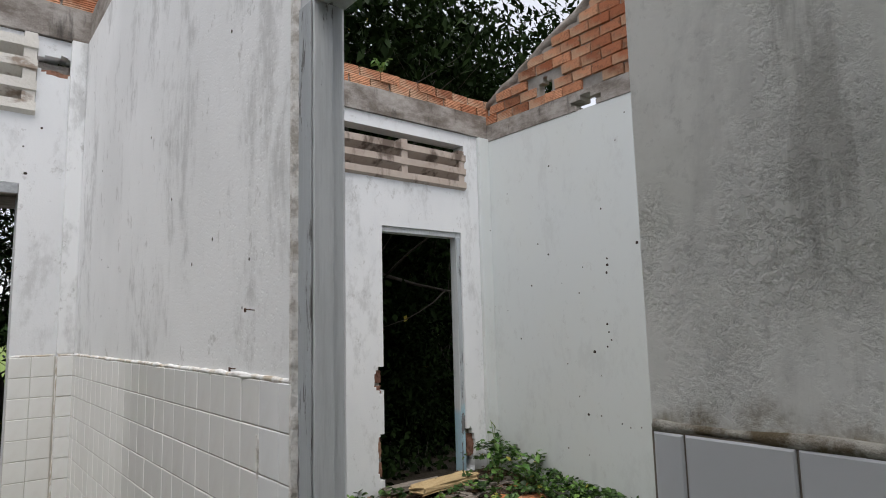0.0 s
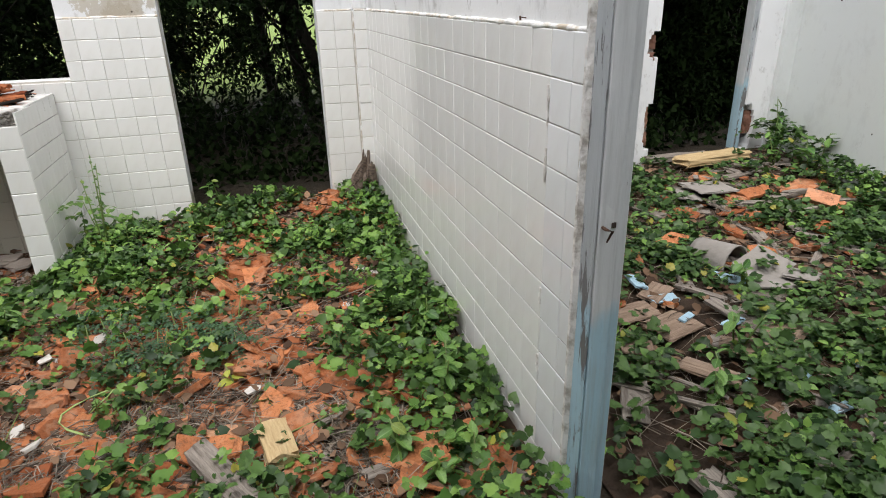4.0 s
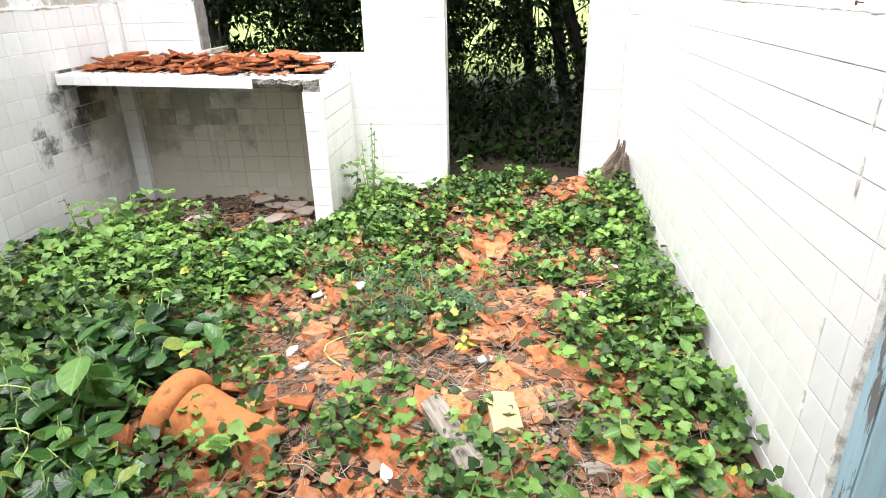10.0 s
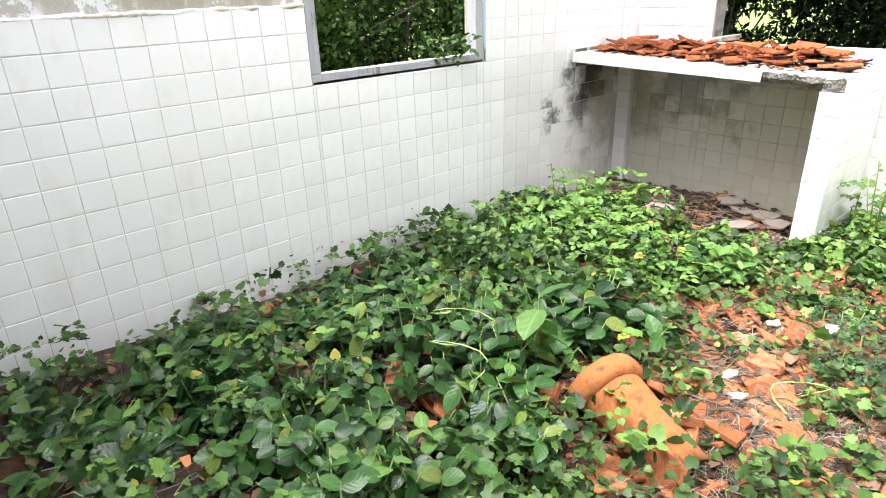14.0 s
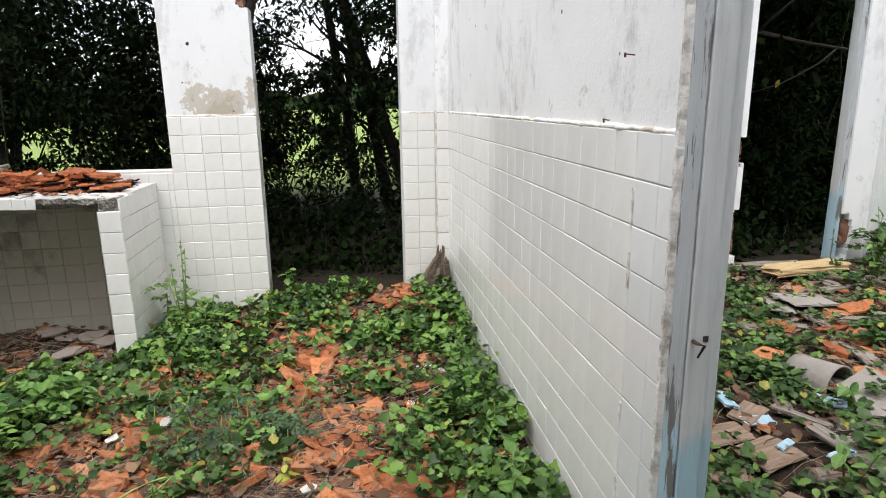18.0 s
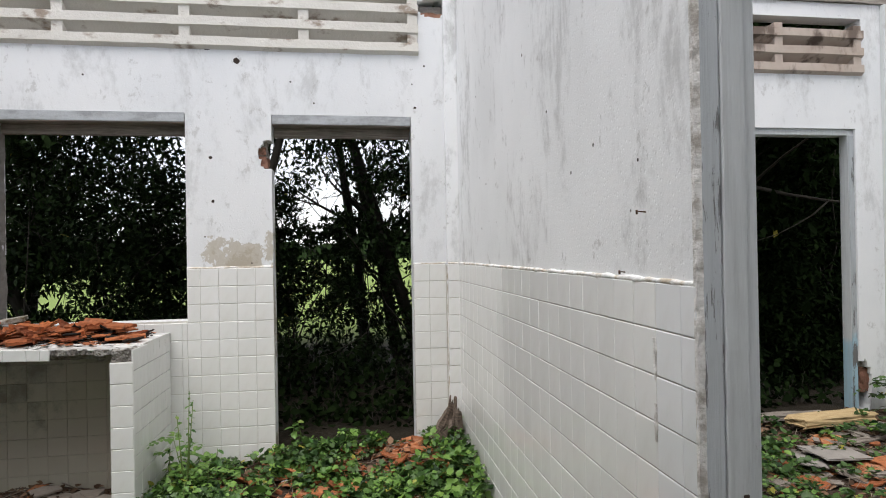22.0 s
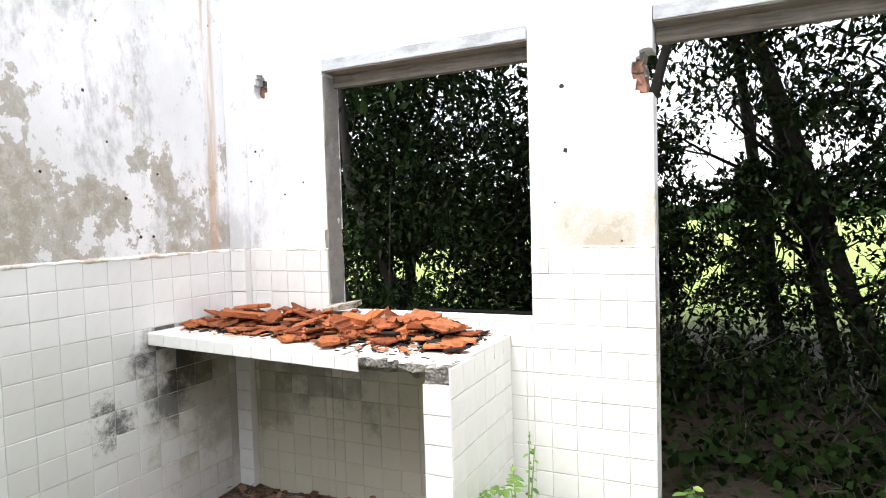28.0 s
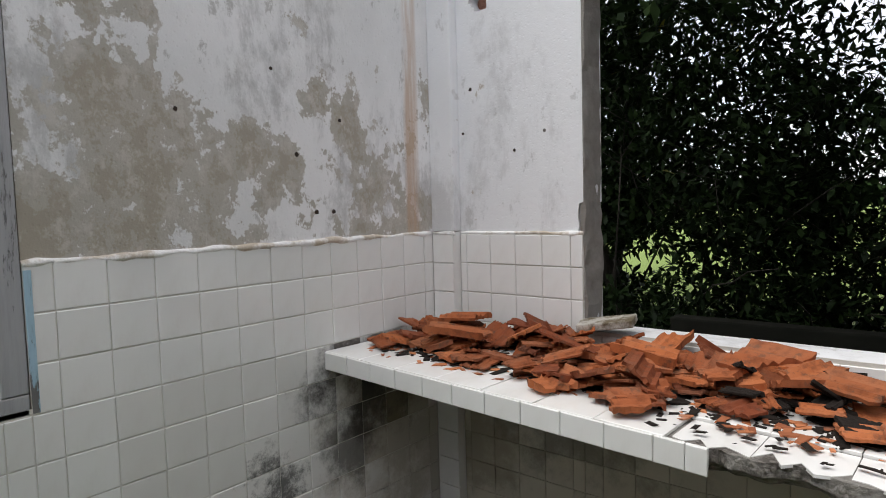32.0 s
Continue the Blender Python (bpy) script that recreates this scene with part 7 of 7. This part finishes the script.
# ---- trees and shrubs outside ----
def clearing(x, z):
    """Below 0 where the wood has an open patch."""
    high = 0.55 * math.exp(-((x + 1.5) / 0.7) ** 2 - ((z - 2.2) / 0.5) ** 2) + 0.85 * math.exp(-((x - 0.15) / 0.42) ** 2 - ((z - 2.2) / 0.48) ** 2)
    low = 0.75 * math.exp(-((x + 2.3) / 1.0) ** 2 - ((z - 1.02) / 0.26) ** 2) + 0.60 * math.exp(-((x - 0.75) / 0.7) ** 2 - ((z - 1.22) / 0.28) ** 2)
    body = 0.6 * noise.noise(Vector((x * 0.85, 3.1, z * 0.95))) + 0.75 * noise.noise(Vector((x * 2.4, 8.2, z * 2.8))) + 0.65 * noise.noise(Vector((x * 7.5, 1.2, z * 7.5))) + 0.40
    return body - high - low - 0.2 * smooth01(0.6, 0.9, x) * smooth01(2.5, 2.2, x) + 0.40 * smooth01(-0.5, -0.8, x) + 0.9 * smooth01(0.75, 0.45, z)


def limb(q, start, way, length, radius, depth, items, tips):
    pts, rad = [Vector(start)], [radius]
    d = Vector(way).normalized()
    n = 5
    for i in range(n):
        d = (d + Vector((q.gauss(0, 0.16), q.gauss(0, 0.16), q.gauss(0.03, 0.10)))).normalized()
        pts.append(pts[-1] + d * length / n)
        rad.append(radius * (1 - 0.7 * (i + 1) / n))
    items.append((pts, rad))
    tips.append(pts[-1])
    tips.append(pts[-2])
    if depth:
        for i in range(q.randint(3, 4)):
            k = q.randint(2, n)
            side = Vector((q.gauss(0, 1), q.gauss(0, 1), q.gauss(0.15, 0.55))).normalized()
            limb(q, pts[k], d * 0.5 + side, length * q.uniform(0.5, 0.75), rad[k] * 0.75, depth - 1, items, tips)


def tree(name, label, x, y, height, seed, leaves=5000, size=(0.05, 0.11), mat=M_LEAF_TREE, lean=(0, 0), spread=0.32, radius=0.09, template=LEAF_SLIM, depth=3, first=0.35, airy=-0.25, shoots=0):
    q, nr = random.Random(seed), np.random.default_rng(seed)
    ob = thing(name, label, "tree", "trees behind the house", at=pose(x, y, -0.05))
    items, tips = [], []
    limb(q, (0, 0, 0), (lean[0], lean[1], 1), height * first, radius, 0, items, [])
    if shoots:
        rise = height * first
        items[0] = ([Vector((lean[0] * rise * k / 6 + q.gauss(0, 0.025), lean[1] * rise * k / 6, rise * k / 6)) for k in range(7)], [radius * (1 - 0.09 * k) for k in range(7)])
    top, rr = items[0][0][-1], items[0][1][-1]
    for i in range(4):
        a = i * 1.57 + q.uniform(-0.5, 0.5)
        limb(q, top - Vector((0, 0, 0.15 * i)), (math.cos(a) * 0.7 + lean[0], math.sin(a) * 0.7 + lean[1], 0.9), height * 0.36, radius * 0.55, depth - 1, items, tips)
    for i in range(shoots):
        at = items[0][0][1].lerp(items[0][0][-1], (i + 0.5) / shoots)
        a = i * 2.4
        limb(q, at, (math.cos(a), 0.5 * math.sin(a), 0.6), q.uniform(0.7, 1.2), 0.022, 1, items, tips)
    put("trunk", tubes(items, M_BARK, "trunk", 6), ob)
    t = np.array([tuple(p) for p in tips])
    c = t[nr.integers(0, len(t), leaves)] + nr.normal(0, spread, (leaves, 3)) * np.array([1, 1, 0.8])
    # The overhang above the wall top is added canopy that shades the ground outside.
    c = c[((c[:, 1] + y > 5.15) | ((c[:, 2] > 3.75) & (c[:, 1] + y > 4.62))) & (c[:, 2] > 0.3)]
    c = c[np.array([noise.noise(Vector(p) * 1.7 + Vector((seed, 0, 0))) + 0.5 * noise.noise(Vector(p) * 5 + Vector((0, seed, 0))) for p in c]) > airy]
    c = c[~((c[:, 0] + x > 4.8) & (c[:, 1] + y < 0.95 * (c[:, 0] + x) + 0.2) & (c[:, 2] < 1.7 + 0.44 * (c[:, 0] + x)))]
    if x < 2.5:
        c = c[np.array([clearing(p[0] + x, p[2]) > -0.12 for p in c])]
    put("crown", leaf_cloud(c, nr.uniform(size[0], size[1], len(c)), template, mat, nr, 45, droop=20), ob)
    return ob


TREES = [(-3.6, 8.2, 7.0, 0.2, 0), (-2.42, 6.8, 6.8, -0.26, 0), (-0.9, 9.0, 7.2, -0.2, 0), (1.16, 7.3, 7.0, -0.31, 0), (0.92, 7.6, 7.0, -0.20, 0), (2.2, 6.9, 6.8, -0.25, 0), (3.0, 7.4, 6.5, 0.1, 0), (-0.72, 5.9, 7.0, 0.05, -0.05), (1.75, 5.9, 7.0, -0.05, -0.05), (-2.7, 5.9, 7.0, 0.0, -0.05), (0.55, 8.6, 7.0, -0.12, 0),
         (4.6, 7.0, 6.0, 0.05, -0.1), (5.8, 7.6, 6.5, 0, 0), (3.7, 9.2, 6.8, 0, 0), (-5.2, 9.3, 7.0, 0, 0), (6.9, 8.6, 7.5, 0, 0), (5.0, 9.8, 7.5, 0, 0), (6.4, 9.6, 8.5, 0, 0), (8.6, 9.0, 9, 0, 0), (9.6, 10.5, 8, 0, 0)]
# Left of x = 2.5 the crowns sit above the view, added for shade below.
for i, (x, y, h, lx, ly) in enumerate(TREES):
    big, thin = x > 2.5, 0.3 < x < 1.5
    tree("tree", "thin leaning tree behind the house" if thin else "dark leafy tree with a leaning trunk behind the house", x, y, h, 100 + i, 20000 if big else 13000 if thin else 18000 if x < -0.6 else 13000, (0.08, 0.17) if big else (0.05, 0.10) if thin else (0.08, 0.18), lean=(lx, ly), spread=0.5 if big else 0.42, first=0.35 if big else 0.55 if thin else 0.5, radius=0.09 if big else 0.08, airy=0.0 if big else -0.3, mat=M_LEAF_SHADED if big else M_LEAF_TREE, shoots=12 if thin else 0)


def shrub(name, label, x, y, w, d, h, n, seed, size=(0.04, 0.09), mat=M_LEAF_TREE, template=LEAF_SLIM, low=0.0, thin=0.0):
    q, nr = random.Random(seed), np.random.default_rng(seed)
    ob = thing(name, label, "shrub", "undergrowth", at=pose(x, y, 0))
    items, tips = [], []
    for i in range(7):
        px, py = q.uniform(-w, w) * 0.6, q.uniform(-d, d) * 0.6
        limb(q, (px, py, low - 0.05), (q.gauss(0, 0.35), q.gauss(0, 0.2), 1), h * q.uniform(0.6, 0.95), 0.014, 1, items, tips)
    outside = lambda p: p[0] + x < -2.68 or p[1] + y > 4.75 or p[0] + x > 4.65
    if not low:
        items = [it for it in items if all(outside(p) for p in it[0])]
    if items and not low:
        put("brush", tubes(items, M_BARK, "brush", 4), ob)["kind"] = "stuff"
    c = nr.uniform(-1, 1, (n, 3)) * np.array([w, d, 0.5])
    c[:, 2] = low + (c[:, 2] + 0.5) * h
    shape = (np.abs(c[:, 0]) / w) ** 3 + (np.abs(c[:, 1]) / d) ** 3 + ((c[:, 2] - low) / h) ** 4
    rough = np.array([noise.noise(Vector(p) * 2.6 + Vector((3, seed, 0))) for p in c])
    c = c[shape < 0.9 + 0.7 * rough]
    gap = np.array([noise.noise(Vector(p) * 1.5 + Vector((seed, 0, 0))) + 0.6 * noise.noise(Vector(p) * 4.5 + Vector((0, seed, 0))) for p in c])
    c = c[gap > thin - 0.45 * (np.abs(c[:, 2] - low - h * 0.55) < h * 0.2)]
    if not low and y > 5:
        c = c[np.array([clearing(p[0] + x, p[2]) > 0 for p in c])]
    put("foliage", leaf_cloud(c, nr.uniform(size[0], size[1], len(c)), template, mat, nr, 45), ob)


for i, (x, y, w, h, n, thin) in enumerate(((-5.0, 7.6, 1.1, 3.2, 12000, 0.0), (-3.4, 7.2, 1.0, 3.3, 15000, -0.06), (-2.2, 6.8, 0.9, 3.0, 15000, -0.08), (-1.1, 7.0, 0.9, 2.7, 12000, 0.0), (-0.1, 7.6, 0.8, 2.6, 14000, -0.02), (0.8, 7.2, 0.8, 2.5, 14000, -0.02), (1.7, 6.8, 0.8, 2.6, 13000, 0.0),
                                           (2.8, 6.3, 0.9, 3.6, 18000, -0.25), (3.9, 6.2, 0.9, 4.0, 22000, -0.4), (5.0, 6.3, 0.9, 4.4, 24000, -0.4), (6.1, 6.6, 0.9, 4.6, 22000, -0.3), (4.6, 7.6, 1.2, 4.6, 22000, -0.3), (6.4, 8.0, 1.2, 5.0, 20000, -0.3))):
    shrub("undergrowth_shrub", "dark undergrowth shrub under the trees", x, y, w, 0.7, h, int(n * (2.8 if x > 2.5 else 2.5 if x < -0.6 else 1.5)), 300 + i, (0.05, 0.095), M_LEAF_SHADED if x > 2.5 else M_LEAF_UNDER, thin=thin - 0.2)
for i, (x, y, w, h) in enumerate(((-0.8, 5.9, 0.6, 0.45), (0.3, 5.7, 0.6, 0.4), (1.0, 6.1, 0.5, 0.55), (0.0, 6.6, 0.6, 0.6), (3.6, 5.6, 0.6, 0.5), (0.0, 5.25, 0.35, 0.28), (0.55, 5.3, 0.3, 0.3), (3.3, 5.15, 0.4, 0.3), (3.9, 5.2, 0.4, 0.32))):
    shrub("low_weed", "low dark weeds in the shade outside the door", x, y, w, 0.5, h, 520, 320 + i, (0.04, 0.09), M_LEAF_SHADED, LEAF_OVAL, thin=0.0)
for i, (x, y, w, h) in enumerate(((-4.3, 2.6, 0.6, 1.9), (-4.5, 3.6, 0.7, 2.3), (-4.4, 1.5, 0.7, 2.0), (-5.4, 2.4, 1.0, 3.2), (-5.3, 4.4, 0.9, 3.0), (-4.1, 4.9, 0.6, 2.2), (-6.4, 3.4, 1.0, 3.8), (-5.6, 0.8, 1.0, 3.2), (-5.0, 6.0, 0.8, 3.2))):
    shrub("green_bush", "leafy green bush outside the window", x, y, w, 0.7, h, 22000, 330 + i, (0.03, 0.07), M_LEAF_SUNNY, LEAF_OVAL, thin=-0.1)
shrub("window_vine", "green creeper hanging over the window sill", -2.48, 2.82, 0.15, 0.17, 0.36, 1300, 350, (0.02, 0.045), M_LEAF_SUNNY, LEAF_OVAL, 0.88)

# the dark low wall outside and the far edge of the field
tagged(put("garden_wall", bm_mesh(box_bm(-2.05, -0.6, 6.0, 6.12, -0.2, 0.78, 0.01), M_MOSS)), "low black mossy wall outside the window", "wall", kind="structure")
nr = np.random.default_rng(9)
v, f = [], []
for i in range(240):
    a = -1.6 + 3.2 * i / 239
    x, y = 160 * math.sin(a), 160 * math.cos(a)
    h = 5.0 + 3 * noise.noise(Vector((a * 9, 0, 0))) + 1.5 * noise.noise(Vector((a * 40, 0, 0)))
    v += [(x, y, -1), (x, y, h)]
f = [(2 * i, 2 * i + 2, 2 * i + 3, 2 * i + 1) for i in range(239)]
tagged(put("backdrop_woods", mesh_of(v, f, M_LEAF_TREE)), "far dark line of woods beyond the field", "backdrop", kind="structure")
